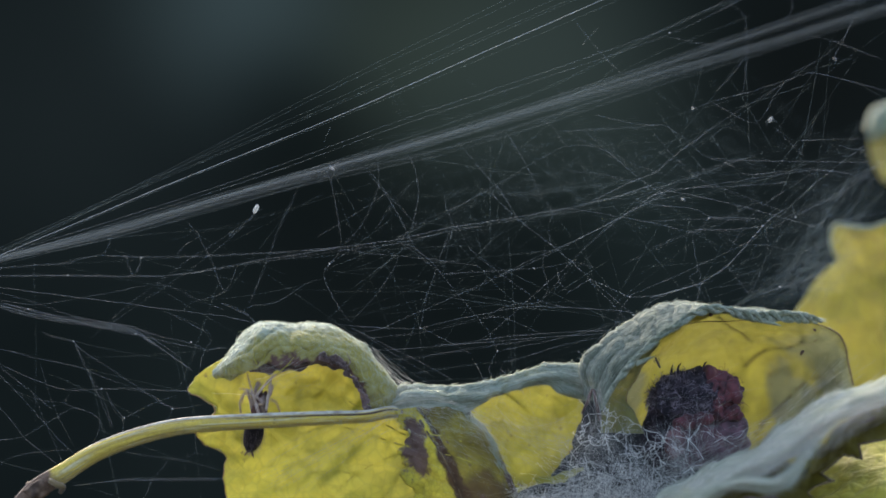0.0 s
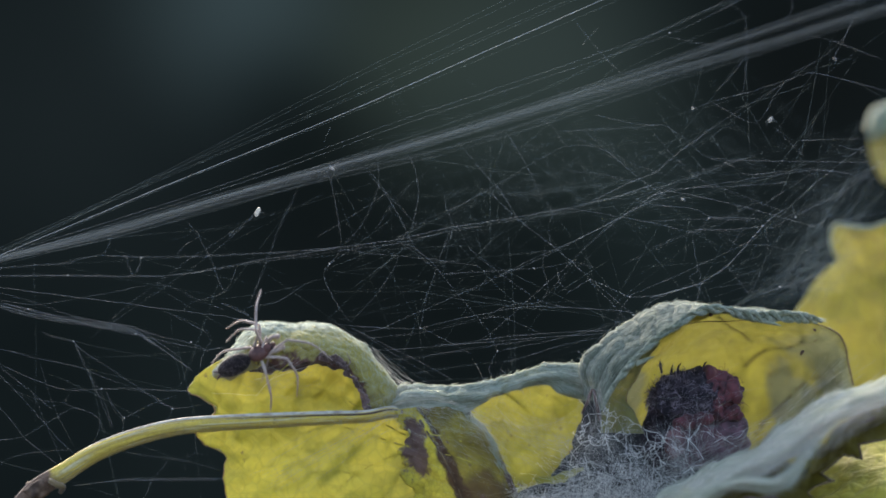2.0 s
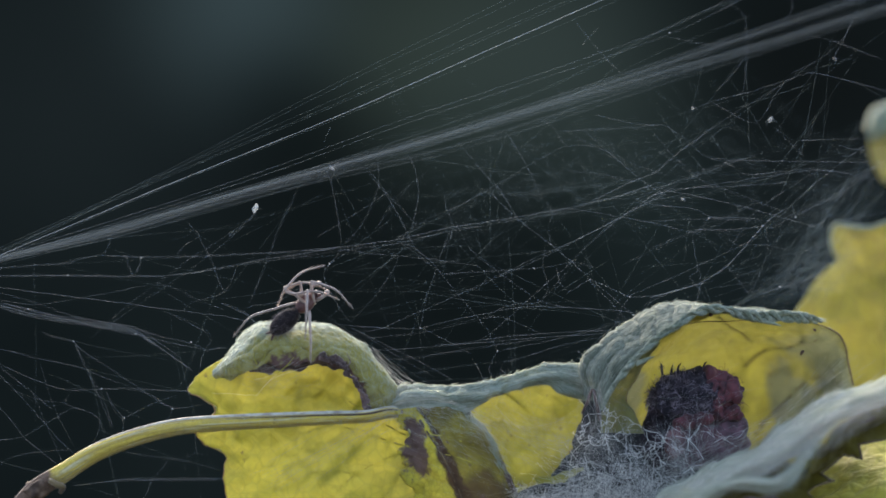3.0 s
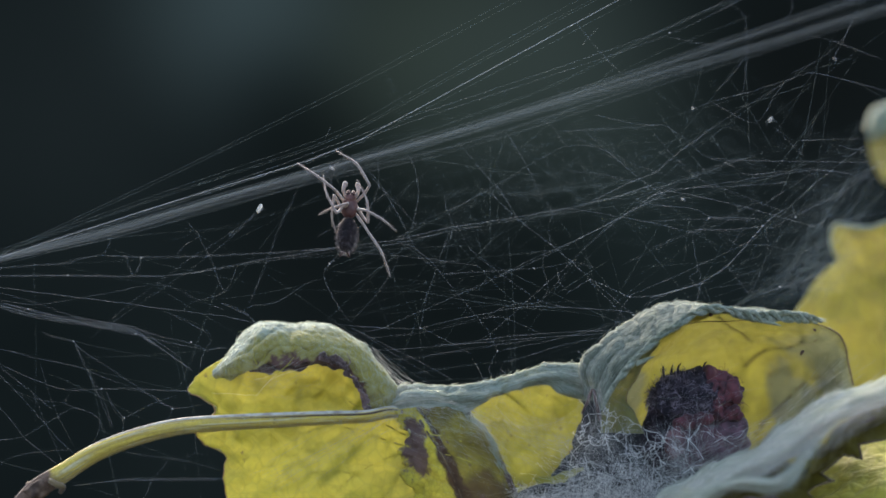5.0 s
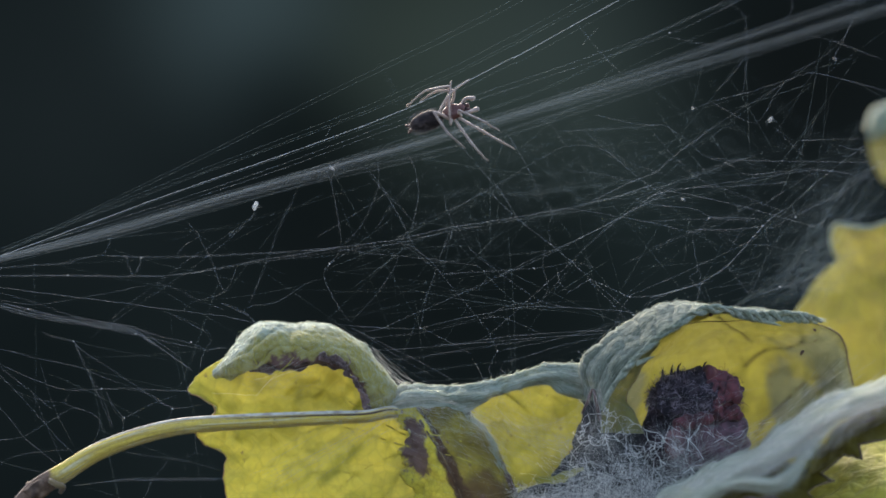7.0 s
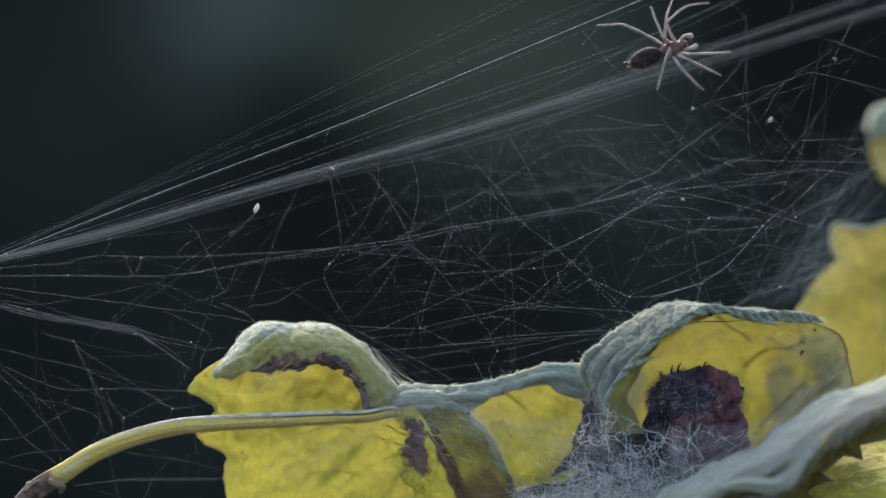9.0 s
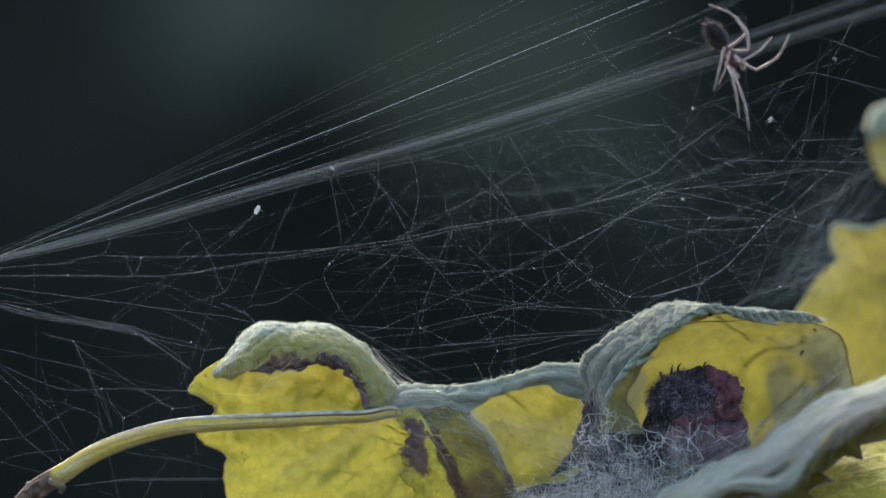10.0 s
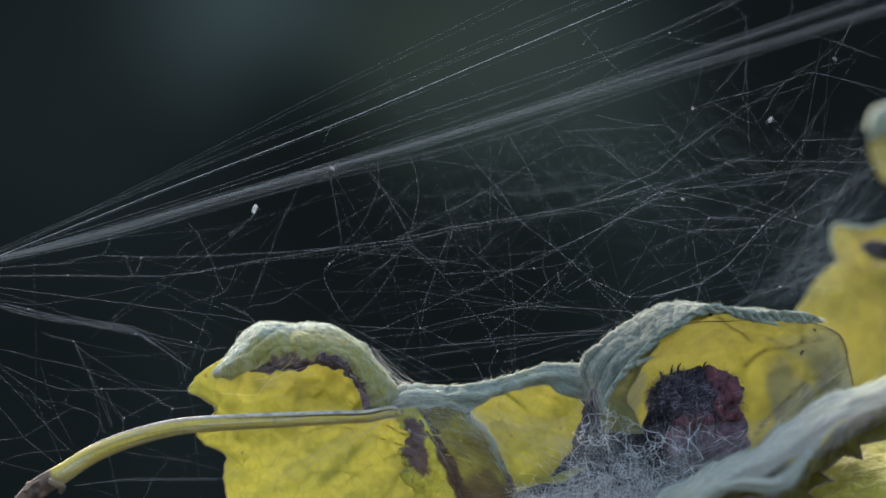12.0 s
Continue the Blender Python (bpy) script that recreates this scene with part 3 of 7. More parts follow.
    for line, w in (
        ([(-11.84, -3.6, -12.66), (-10.83, -3.5, -13.16), (-10.33, -3.6, -12.53), (-10.7, -3.7, -11.64)], [0.10, 0.09, 0.06, 0.04]),
        ([(-20.73, -3.4, -12.85), (-20.98, -3.5, -12.35), (-21.11, -3.4, -11.72)], [0.08, 0.06, 0.03]),
        ([(-20.29, -3.4, -12.54), (-19.9, -3.5, -12.03), (-19.79, -3.4, -11.4)], [0.08, 0.05, 0.03]),
        ([(-18.53, -3.4, -13.93), (-17.25, -3.6, -12.85), (-16.63, -3.4, -12.04)], [0.08, 0.06, 0.03]),
    ):
        part("shred", tube(line, w, 14, 6), YELLOW_DIM if len(line) < 4 else DEAD_PALE, leaf)

    # ridge of folded felt that runs on to the hood
    first = [(-6.69, 2.5, -16.66), (-2.84, 3, -16.31), (1.03, 3, -16.63), (4.91, 3.5, -16.08), (8.47, 4, -14.94), (11.73, 4.5, -14.19), (15.64, 5, -14.21), (18.95, 6, -15.3)]
    second = [(-6.52, 0.5, -16.29), (-2.81, 0, -15.62), (1.02, -0.2, -15.87), (4.73, 0.5, -15.52), (8.21, 1.5, -14.43), (11.3, 2, -13.55), (15.34, 3, -13.53), (19.01, 4, -14.68)]
    third = [(-5.98, -0.6, -17.63), (-2.48, -1.3, -16.95), (1.33, -1.3, -17.08), (4.84, -0.5, -16.49), (8.18, 0.5, -15.21), (11.14, 1, -14.53), (15.03, 2, -14.96), (18.82, 3, -16.31)]
    fourth = [(-5.61, 0, -18.75), (-2.16, -0.6, -18.71), (1.78, -0.6, -18.77), (4.35, 0.6, -17.45), (7.76, 1.6, -15.91), (10.99, 2.2, -15.3), (13.9, 2.6, -16.67), (17.93, 3.2, -17.74)]
    g = loft([first, second, third, fourth], 120, 36)
    g += normals(g) * (quilt(g, 0.1, 1.5, 4.0) + rough(g, 0.45, 2.4, 3.0) + rough(g, 0.22, 0.9) + rough(g, 0.08, 0.4) + 0.22 * np.sin(np.linspace(0, 21, 37)[:, None] + 1.8 * np.sin(np.linspace(0, 9, 121)[None, :])))[..., None]
    ridge = part("folded_ridge", sheet(g, 0.2), [FELT_RIDGE, FELT_RIDGE], leaf, "pale felted fold of the leaf")
    wool(g, ridge, 2600, 3, 0.9, 0.016, (0, 1), (0.25, 1), 0.85)
    wool(g, ridge, 1800, 23, 0.5, 0.013, (0, 1), (0.1, 1), 0.4)

    # middle pocket, yellow
    g = loft([
        [(2.96, 2.5, -17.95), (5.56, 4, -16.43), (8.83, 5, -15.64), (12.07, 5, -15.51), (15.26, 4, -17.07), (17.14, 3, -19.27)],
        [(4.25, 3, -20.56), (6.58, 6, -19.47), (9.54, 7, -19.02), (12.48, 7, -19.21), (15.02, 5.5, -20.22), (16.88, 4, -21.28)],
        [(6.19, 3, -24.43), (7.85, 5, -23.95), (10.16, 6, -23.38), (12.76, 6, -23.38), (14.99, 5, -23.62), (16.56, 4, -24.19)],
        [(7.8, 3, -28.29), (9.12, 4, -27.62), (10.75, 4.5, -27.02), (13.02, 4.5, -26.37), (14.94, 4, -25.68), (16.53, 3.5, -24.99)],
    ], 70, 70)
    g += normals(g) * (rough(g, 0.5, 3.2, 8.0) + rough(g, 0.18, 1.1))[..., None]
    pocket = part("pocket", sheet(g), [YELLOW_DIM, FELT_BACK], leaf, "yellow hollow of the leaf behind silk, darkened in colour for its shade")
    for ends in ([(0.1, 0.3), (0.5, 0.5), (0.95, 0.55)], [(0.3, 0.05), (0.5, 0.4), (0.6, 0.95)]):
        vein(g, pocket, ends, 0.12)

    # lobe folded forward over the blade, olive with a dark midrib
    g = loft([
        [(-5.34, -1, -18.24), (-3.11, -1.6, -17.82), (-0.25, -1.8, -17.81), (2.29, -1.2, -18.48), (4.08, 0, -19.39)],
        [(-4.57, -1.6, -20.55), (-2.46, -3, -20.44), (0.38, -3.4, -20.1), (3.54, -2.6, -20.66), (5.85, -0.6, -21.89)],
        [(-3.55, -1.8, -23.7), (-1.2, -3.8, -23.53), (1.63, -4.4, -23.29), (4.92, -3.2, -23.58), (7.38, -0.8, -24.87)],
        [(-3.17, -2, -27.17), (0.38, -4.2, -26.95), (3.2, -5, -26.88), (6.04, -3.6, -27.01), (8.33, -1, -27.77)],
        [(-2.79, -2, -32.87), (1.01, -4, -32.63), (4.13, -5, -32.52), (6.66, -4, -32.63), (8.94, -1.5, -32.92)],
    ], 80, 90)
    vv = np.linspace(0, 1, 91)[:, None]
    uu = np.linspace(0, 1, 81)[None, :]
    g[..., 0] += np.clip(1 - uu / 0.2, 0, 1) * (rough(g, 2.4, 2.2, 6.0) + rough(g, 1.0, 0.8, 1.0))
    g += normals(g) * (rough(g, 0.7, 3.0, 11.0) + rough(g, 0.25, 1.0) - 0.5 * np.exp(-((uu - 0.36) / 0.05) ** 2) + quilt(g, 0.2, 1.8, 3.0))[..., None]
    lobe = part("folded_lobe", sheet(g, 0.18), [LOBE, FELT_BACK], leaf, "olive folded lobe with brown dead patches")
    vein(g, lobe, [(0.25, 0.12), (0.33, 0.35), (0.40, 0.7), (0.45, 0.98)], 0.2, VEIN_DARK)
    vein(g, lobe, [(0.38, 0.4), (0.65, 0.5), (0.9, 0.7)], 0.12)
    vein(g, lobe, [(0.32, 0.25), (0.6, 0.3), (0.85, 0.42)], 0.12)
    wool(g, lobe, 700, 6, 1.1, 0.014, (0.84, 1.0), (0, 0.5))
    wool(g, lobe, 350, 16, 1.4, 0.010, (0.2, 1.0), (0, 0.3), 0.6)

    # hood: hollow of the leaf round the fruit, felt outside
    first = [(18.79, 2.6, -18.47), (19.66, 2.1, -15.87), (21.23, 1.6, -13.28), (23.76, 1.2, -10.7), (26.96, 1.2, -8.26), (29.89, 1.6, -6.99), (34.5, 2.6, -7.02), (39.14, 3.6, -7.56), (43.16, 4.6, -8.36), (45.91, 5.6, -10.21), (46.86, 6.6, -13.51), (47.87, 7.6, -16.83)]
    second = [(19.72, 3, -20.56), (20.76, 4, -17.4), (22.46, 5, -14.54), (24.81, 6, -12.18), (27.84, 7, -10.06), (30.78, 7, -8.76), (35.03, 7, -8.76), (39.28, 7, -9.41), (42.87, 7, -10.39), (45.16, 7, -12.35), (46.01, 7, -14.97), (46.79, 7, -18.23)]
    third = [(22.03, 8, -22.89), (23.42, 9, -19.67), (25.24, 11, -17.16), (27.32, 12, -15.22), (30.08, 13, -13.27), (32.86, 14, -12.31), (35.87, 14, -12.31), (39.22, 14, -12.98), (41.75, 13, -14.27), (43.61, 12, -15.89), (44.78, 11, -17.82), (45.29, 10, -20.4)]
    fourth = [(26.15, 10, -25.68), (26.99, 12, -23.86), (28.08, 13, -22.28), (29.85, 14, -20.68), (31.96, 15, -19.41), (33.98, 15, -18.73), (35.99, 15, -18.73), (38.01, 15, -19.07), (39.89, 14, -20.01), (41.09, 13, -21.28), (42.28, 12, -23.2), (42.65, 10, -25.68)]
    fifth = [(30.77, 10, -27.66), (31.4, 11, -27.1), (32.17, 12, -26.52), (33.08, 13, -26.08), (34.08, 13, -25.81), (34.95, 13, -25.68), (35.88, 13, -25.68), (36.75, 13, -25.81), (37.62, 12, -26.12), (38.29, 12, -26.66), (38.82, 11, -27.23), (39.02, 10, -27.8)]
    inner = loft([first, second, third, fourth, fifth], 150, 70)
    g = inner + normals(inner) * (rough(inner, 0.7, 3.4, 5.0) + rough(inner, 0.2, 1.2) + quilt(inner, 0.2, 2.2, 3.0))[..., None]
    hollow = part("hollow", sheet(g), [HOLLOW, FELT_BACK], leaf, "yellow hollow of the leaf round a dark fruit, its shade put into the colour")
    # Thick dark veins carry the hollow's brownish shading in their colour.
    for ends in ([(0.5, 0.98), (0.55, 0.6), (0.62, 0.05)], [(0.56, 0.55), (0.66, 0.4), (0.78, 0.08)], [(0.45, 0.9), (0.4, 0.5), (0.33, 0.1)],
                 [(0.58, 0.35), (0.5, 0.2), (0.44, 0.06)], [(0.6, 0.85), (0.75, 0.6), (0.9, 0.2)]):
        vein(g, hollow, ends, 0.17 if ends[0][0] > 0.5 else 0.08, VEIN_DARK if ends[0][0] > 0.5 else VEIN)

    part("rim", tube([g[2 + 4 * i, -2] for i in range(9)], [0.07, 0.09, 0.07], 24, 6), VEIN_DARK, hollow, "thin brown edge")
    part("rim", tube([g[0, i] + (0, -0.1, 0) for i in range(106, 150, 4)], [0.05, 0.1, 0.12, 0.1], 40, 6), VEIN_DARK, hollow, "thin brown edge")
    for c, w in (((30.36, 1.2, -7.43), (0.22, 0.14, 0.29)), ((42.56, 4, -9.31), (0.21, 0.1, 0.14)), ((41.13, 4.4, -11.92), (0.17, 0.14, 0.35))):
        part("spot", blob(c, w, 3, 0.5, 0.4, 2.0, (0, 30, 0)), DEAD, hollow, "small dark dead spot")
    part("vein", tube([(26.85, 1.4, -8.72), (29.29, 2, -8.29), (32.57, 2.6, -8.24), (35.14, 2.6, -8.05)], [0.03, 0.06, 0.05, 0.03], 30, 6), VEIN_DARK, hollow)
    # outer shoulder of the hood, felted and pleated
    first = [(16.63, 3, -17.01), (16.3, 4, -14.16), (18.17, 5, -11.1), (21.88, 6, -8.66), (25.79, 6, -6.97), (29.59, 5, -6.75), (33.37, 4, -6.92), (37.25, 4, -7.18), (40.81, 4, -7.57), (43.2, 4, -8.08)]
    second = [(16.77, 1, -16.9), (16, 1, -13.25), (17.95, 1.5, -10.45), (21.71, 2, -7.9), (25.56, 2, -6.23), (29.24, 1.5, -6.09), (33.07, 1.4, -6.54), (36.94, 1.6, -6.93), (40.53, 2, -7.39), (43.25, 2.6, -7.92)]
    third = [(17.55, -0.8, -17.62), (17.67, -1, -14.68), (19.57, -1, -11.69), (22.88, -1, -9.09), (26.2, -0.8, -7.19), (29.21, -0.6, -6.43), (32.91, 0, -6.76), (36.81, 0.6, -7.16), (40.44, 1.4, -7.63), (43.19, 2.2, -8.16)]
    fourth = [(18.26, -1.6, -18.33), (19.11, -2.2, -15.76), (20.73, -2.6, -13.21), (23.22, -3, -10.54), (26.12, -3, -8.27), (29.01, -2.5, -6.83), (32.75, -1.4, -6.98), (36.7, -0.3, -7.39), (40.36, 0.8, -7.8), (43.14, 1.9, -8.28)]
    g = loft([first, second, third, fourth], 190, 44)
    uu, vv = np.meshgrid(np.linspace(0, 1, 191), np.linspace(0, 1, 45))
    band = vv * (3.4 + 1.0 * np.sin(uu * 5)) + 0.2 * np.sin(uu * 19)
    low = np.clip(1.25 - uu / 0.26, 0, 1)
    pleat = np.abs(np.sin(np.pi * band)) ** 0.7 * (0.42 * low + 0.08) - 0.2
    furrow = np.exp(-((np.mod(uu * 15 + 1.2 * vv + 0.2 * np.sin(vv * 9), 1.0) - 0.5) / 0.10) ** 2) * (1 - low) * np.clip((0.8 - uu) * 6, 0, 1)
    g += normals(g) * (quilt(g, 0.1, 1.6, 6.0) + rough(g, 0.35, 2.8, 9.0) + rough(g, 0.07, 0.6, 3.0) + pleat - 0.22 * furrow)[..., None]
    hood = part("hood_margin", sheet(g, 0.22), [FELT_HOOD, FELT_HOOD], leaf, "felted pleated margin of the hood, darkened in colour against the top light")
    wool(g, hood, 2600, 4, 0.9, 0.011, (0, 1), (0, 1), 0.8)

    def braid(points, count, r, wide, turns):
        """Twisted cords of felted margin."""
        c = curve(points, 120)
        k = np.linspace(0, 1, 121)
        for i in range(count):
            a = 6.2832 * (turns * k + i / count) + 0.7 * np.sin(k * 13 + i)
            o = np.stack([np.cos(a) * 0.4, -np.sin(a) * 0.6 - 0.5, np.cos(a)], 1) * wide * (0.6 + 0.4 * np.sin(k * 3.1416))[:, None]
            w = [r * (0.75 + 0.35 * math.sin(j * 1.9 + i)) for j in range(16)]
            part("cord", tube(c + o, [0.12] + w + [0.1], 120, 8, 0.16), FELT_CORD, hood, "twisted pale felt cord")

    braid([(17.71, -2.4, -17.77), (18.94, -2.8, -15.34), (20.56, -3.1, -13.31), (22.94, -3.4, -10.77), (25.96, -3.4, -8.44), (28.97, -2.9, -6.82), (32.38, -1.8, -6.84)], 3, 0.30, 0.46, 3.4)
    braid([(32.07, -1.8, -6.72), (34.14, -1.4, -7.42), (36.62, -0.9, -7.57), (39.95, 0.2, -7.66), (42.53, 1.2, -8.13)], 4, 0.32, 0.46, 2.2)
    # Inner wall whose shade is put into its dull olive colour.
    g = loft([[(22.58, -1.6, -10.72), (20.93, -1.5, -12.62), (19.55, -1.4, -14.41), (18.54, -1.2, -16.32), (17.92, -1, -18.37), (17.69, -0.6, -20.62)], [(24.44, -0.6, -10.5), (22.82, -0.2, -12.68), (21.57, 0.2, -14.74), (20.82, 0.4, -16.67), (21.59, 0.4, -18.71), (22.74, 0.4, -20.88)]], 60, 16)
    g += normals(g) * (rough(g, 0.5, 1.6, 3.0) + rough(g, 0.15, 0.6, 5.0))[..., None]
    wall = part("inner_fold", sheet(g, 0.16), [TIP, TIP], leaf, "inner fold of the hood, its shade put into dull olive")
    part("rim", tube(g[-1, 4:58:3], [0.06, 0.11, 0.1, 0.07], 40, 6), VEIN_DARK, wall, "thin brown edge")
    part("shred", tube([(21.52, -3, -12.87), (22.76, -3.2, -12.3), (23.66, -3, -11.99)], [0.3, 0.22, 0.03], 10, 6), FELT, hood, "torn felted tip")
    part("shred", tube([(35.31, -1.2, -7.94), (36.9, -1.2, -8.32), (38.07, -1, -8.64)], [0.3, 0.25, 0.05], 10, 6), FELT, hood, "torn felted tip")
    part("spike", tube([(17.65, -1.2, -19.31), (17.25, -1.6, -17.38), (16.82, -1.4, -15.8), (16.28, -0.8, -17.23), (15.69, 0, -18.56)], [0.22, 0.2, 0.14, 0.2, 0.12], 24, 7, 0.1), DEAD, leaf, "pinkish-brown dead point")

    # foreground fold
    g = loft([
        [(22.86, 2, -30.12), (29.18, 1, -25.92), (34.82, 0, -23.28), (39.29, 0, -20.22), (44.07, 0, -17.54), (50.62, 1, -15.55), (54.98, 2, -14.07)],
        [(22.85, -6, -28.65), (28.74, -7, -24.69), (34.15, -8, -22.13), (38.16, -9, -19.08), (42.86, -9, -16.49), (48.85, -9, -14.51), (52.86, -9, -12.91)],
        [(24.45, -9, -29.58), (30.1, -11, -25.69), (34.69, -12, -23.15), (38.22, -13, -20.39), (42.47, -13, -17.59), (48.13, -13, -15.46), (52.09, -13, -14.06)],
        [(25.16, -8, -31.86), (31.75, -10, -26.15), (35.62, -11, -23.6), (39.09, -12, -21.93), (42.88, -12, -18.75), (48.31, -12, -16.55), (52.28, -12, -15.21)],
    ], 110, 34)
    g += normals(g) * (quilt(g, 0.1, 1.6, 2.0) + rough(g, 0.5, 3.0, 4.0) + 0.22 * np.sin(np.linspace(0, 30, 35)[:, None] + 2 * np.sin(np.linspace(0, 14, 111)[None, :])))[..., None]
    fold = part("front_fold", sheet(g, 0.22), [FELT_FRONT, FELT_FRONT], leaf, "pale felted fold at the front of the leaf")
    wool(g, fold, 6076, 5, 1.8, 0.019, (0, 1), (0, 1), 0.85)
    part("dead_tip", blob((34.14, -13, -28.42), (3.2, 1.4, 1.9), 4, 0.4, 1.5, 3.0, (0, -15, 0)), DEAD, leaf, "pinkish-brown dead tip at the front")
    # its toothed far margin, hanging below the fold
    over = curve([(24.45, -9, -32.05), (31.25, -9, -25.01), (35.69, -10.4, -22.79), (38.84, -12, -24.49), (40.68, -12, -21.32), (43.73, -12, -18.38), (47.4, -12, -16.55), (52.28, -12, -14.6)], 120)
    under = np.array([(33.84, -8, -34.03), (38.18, -8, -30.31), (41.15, -8, -27.52), (39.91, -8, -26.77), (40.66, -8, -26.15), (42.95, -8, -25.41), (41.46, -8, -24.6), (42.52, -8, -23.8), (43.88, -8, -22.75), (45.12, -8, -22.62), (45.92, -8, -22.99), (45.55, -8, -21.38), (47.16, -8, -21.07), (49.33, -8, -20.76), (50.08, -8, -21.51), (53.05, -8, -19.46)])
    run = np.linspace(0, len(under) - 1, 121)
    under = np.stack([np.interp(run, np.arange(len(under)), under[:, i]) for i in range(3)], 1)
    g = over[None] + (under - over)[None] * np.linspace(0, 1, 41)[:, None, None]
    g[..., 1] += 1.2 * np.sin(np.linspace(0, 3.1416, 41))[:, None]
    g += normals(g) * (rough(g, 0.5, 2.4, 4.0) + quilt(g, 0.25, 2.0, 5.0))[..., None]
    margin = part("front_margin", sheet(g, 0.18), [OLIVE_SHADE, OLIVE_SHADE], leaf, "toothed margin, its shade put into dark olive")
    part("rim", tube(g[-1, 20:112] + (0, -0.1, 0), [0.08, 0.14, 0.1, 0.14, 0.08], 180, 6), VEIN_DARK, margin, "dark brown edge")
    for ends in ([(0.45, 0.05), (0.42, 0.5), (0.36, 0.95)], [(0.6, 0.05), (0.62, 0.5), (0.66, 0.95)], [(0.8, 0.05), (0.83, 0.5), (0.8, 0.9)]):
        vein(g, margin, ends, 0.12, VEIN_DARK)
    # a second fold in front, below the first
    g = loft([
        [(22.88, -13, -28.24), (27.7, -13.5, -25.81), (31.89, -14, -24.68), (35.22, -14, -24.8), (37.42, -13.5, -23.93), (39.01, -13, -22.21), (40.28, -12.6, -20.78)],
        [(23.62, -15, -28.45), (27.79, -15.5, -26.11), (31.77, -16, -24.97), (35.14, -16, -25.09), (37.33, -15, -24.22), (38.86, -14, -22.31), (40.16, -13, -20.87)],
        [(25.22, -14, -29.65), (28.5, -14.5, -27.05), (32.25, -15, -25.79), (35.76, -15, -25.91), (37.78, -14.4, -24.76), (39.1, -13.6, -22.65), (40.31, -12.8, -21.01)],
    ], 90, 24)
    g += normals(g) * (rough(g, 0.5, 2.6, 7.0) + 0.2 * np.sin(np.linspace(0, 18, 25)[:, None] + 2 * np.sin(np.linspace(0, 9, 91)[None, :])))[..., None]
    lap = part("front_fold", sheet(g, 0.2), [FELT_FRONT, FELT_FRONT], leaf, "lower pale felted fold at the front")
    wool(g, lap, 1400, 15, 1.6, 0.016, (0, 1), (0, 1), 0.9)

    # dead crumpled tissue under the silk nest
    g = loft([
        [(16.47, 2.5, -18.92), (17.05, 1.4, -16.92), (18.56, 1, -18.82), (21.01, 3, -21.08)],
        [(14.23, 4, -23.22), (16.96, 2, -21), (20.3, 2, -20.87), (26.44, 6, -20.51)],
        [(12.12, 3, -26.88), (16.18, 2, -25.5), (21.26, 2, -24.98), (29.59, 5, -24.92)],
        [(7.45, 2, -33.33), (15.1, 1, -31.94), (22.14, 1, -31.94), (31.21, 2, -32.05)],
    ], 70, 70)
    g += normals(g) * (rough(g, 0.9, 3.0, 4.0) + rough(g, 0.25, 0.8, 2.0))[..., None]
    g[..., 0] += rough(g, 1.0, 2.4, 9.0)
    t = loft([[(10.25, -0.4, -25.79), (12.78, -0.8, -25.5), (14.37, -0.9, -24.86), (15.78, -0.6, -24.5)], [(10.7, -0.4, -26.43), (12.97, -0.8, -26.39), (14.49, -0.9, -25.62), (15.91, -0.6, -24.95)]], 24, 6)
    t[..., 2] += rough(t, 0.3, 0.8, 2.0)
    part("shred", sheet(t, 0.14), [YELLOW_DIM, FELT_BACK], leaf, "yellow shred of the leaf")
    part("dead_tissue", sheet(g, 0.2), [NEST_BED, NEST_BED], leaf, "crumpled dead tissue under silk, near-black for the nest's shaded gaps")

    # stalk
    st = [(-53.45, -2, -36.67), (-48.52, -3, -30.54), (-45.49, -3.4, -26.91), (-42.44, -3.6, -25), (-38.95, -3.8, -22.84), (-34.83, -4, -21.19), (-29.8, -4, -19.93), (-24.16, -3.8, -19.44), (-17.9, -3.4, -19.16), (-12.25, -2.8, -18.94), (-8.49, -2, -18.81), (-5.66, -0.8, -18.38), (-2.82, 1.5, -19.3)]
    v, f, uv = tube(st, [1.0, 1.1, 1.15, 1.1, 0.98, 0.88, 0.82, 0.76, 0.72, 0.66, 0.6, 0.62, 0.4], 90, 20, 0.06)
    stalk = part("petiole", (v, f, uv), PETIOLE, leaf, "ribbed yellow-green leaf stalk")
    top = [(x, y - 0.1, z + r) for (x, y, z), r in zip(st[3:], (1.02, 0.94, 0.86, 0.8, 0.74, 0.7, 0.64, 0.58, 0.55, 0.3))]
    rng = random.Random(8)
    line = curve(st, 200)
    fuzz = []
    for i in range(900):
        c = line[rng.randrange(40, 195)]
        w = np.array((rng.gauss(0, 0.5), -abs(rng.gauss(0, 1)), rng.gauss(0.3, 1)))
        w /= np.linalg.norm(w)
        fuzz.append(np.array([c + w * 0.62, c + w * 0.85, c + w * 1.0 + (rng.gauss(0, 0.15), 0, 0.05)]))
    part("stalk_hair", fibres(fuzz, 0.014), WOOL, stalk, "", "stuff")
    # Whitish line along the top: the light on the stalk's upper edge, coloured in.
    part("stalk_crest", tube(top, [0.16, 0.24, 0.26, 0.14], 60, 6), plain("stalk_edge_light", (0.58, 0.55, 0.46), (0.36, 0.31, 0.27), 900, 0.9, 0.5), stalk, "whitish crest, the light on the stalk's top edge coloured in")
    part("streak", tube([(x, y - 0.45, z - 0.2) for x, y, z in top[4:]], [0.03, 0.07, 0.12, 0.1], 40, 6), VEIN_DARK, stalk, "dark purplish streak")
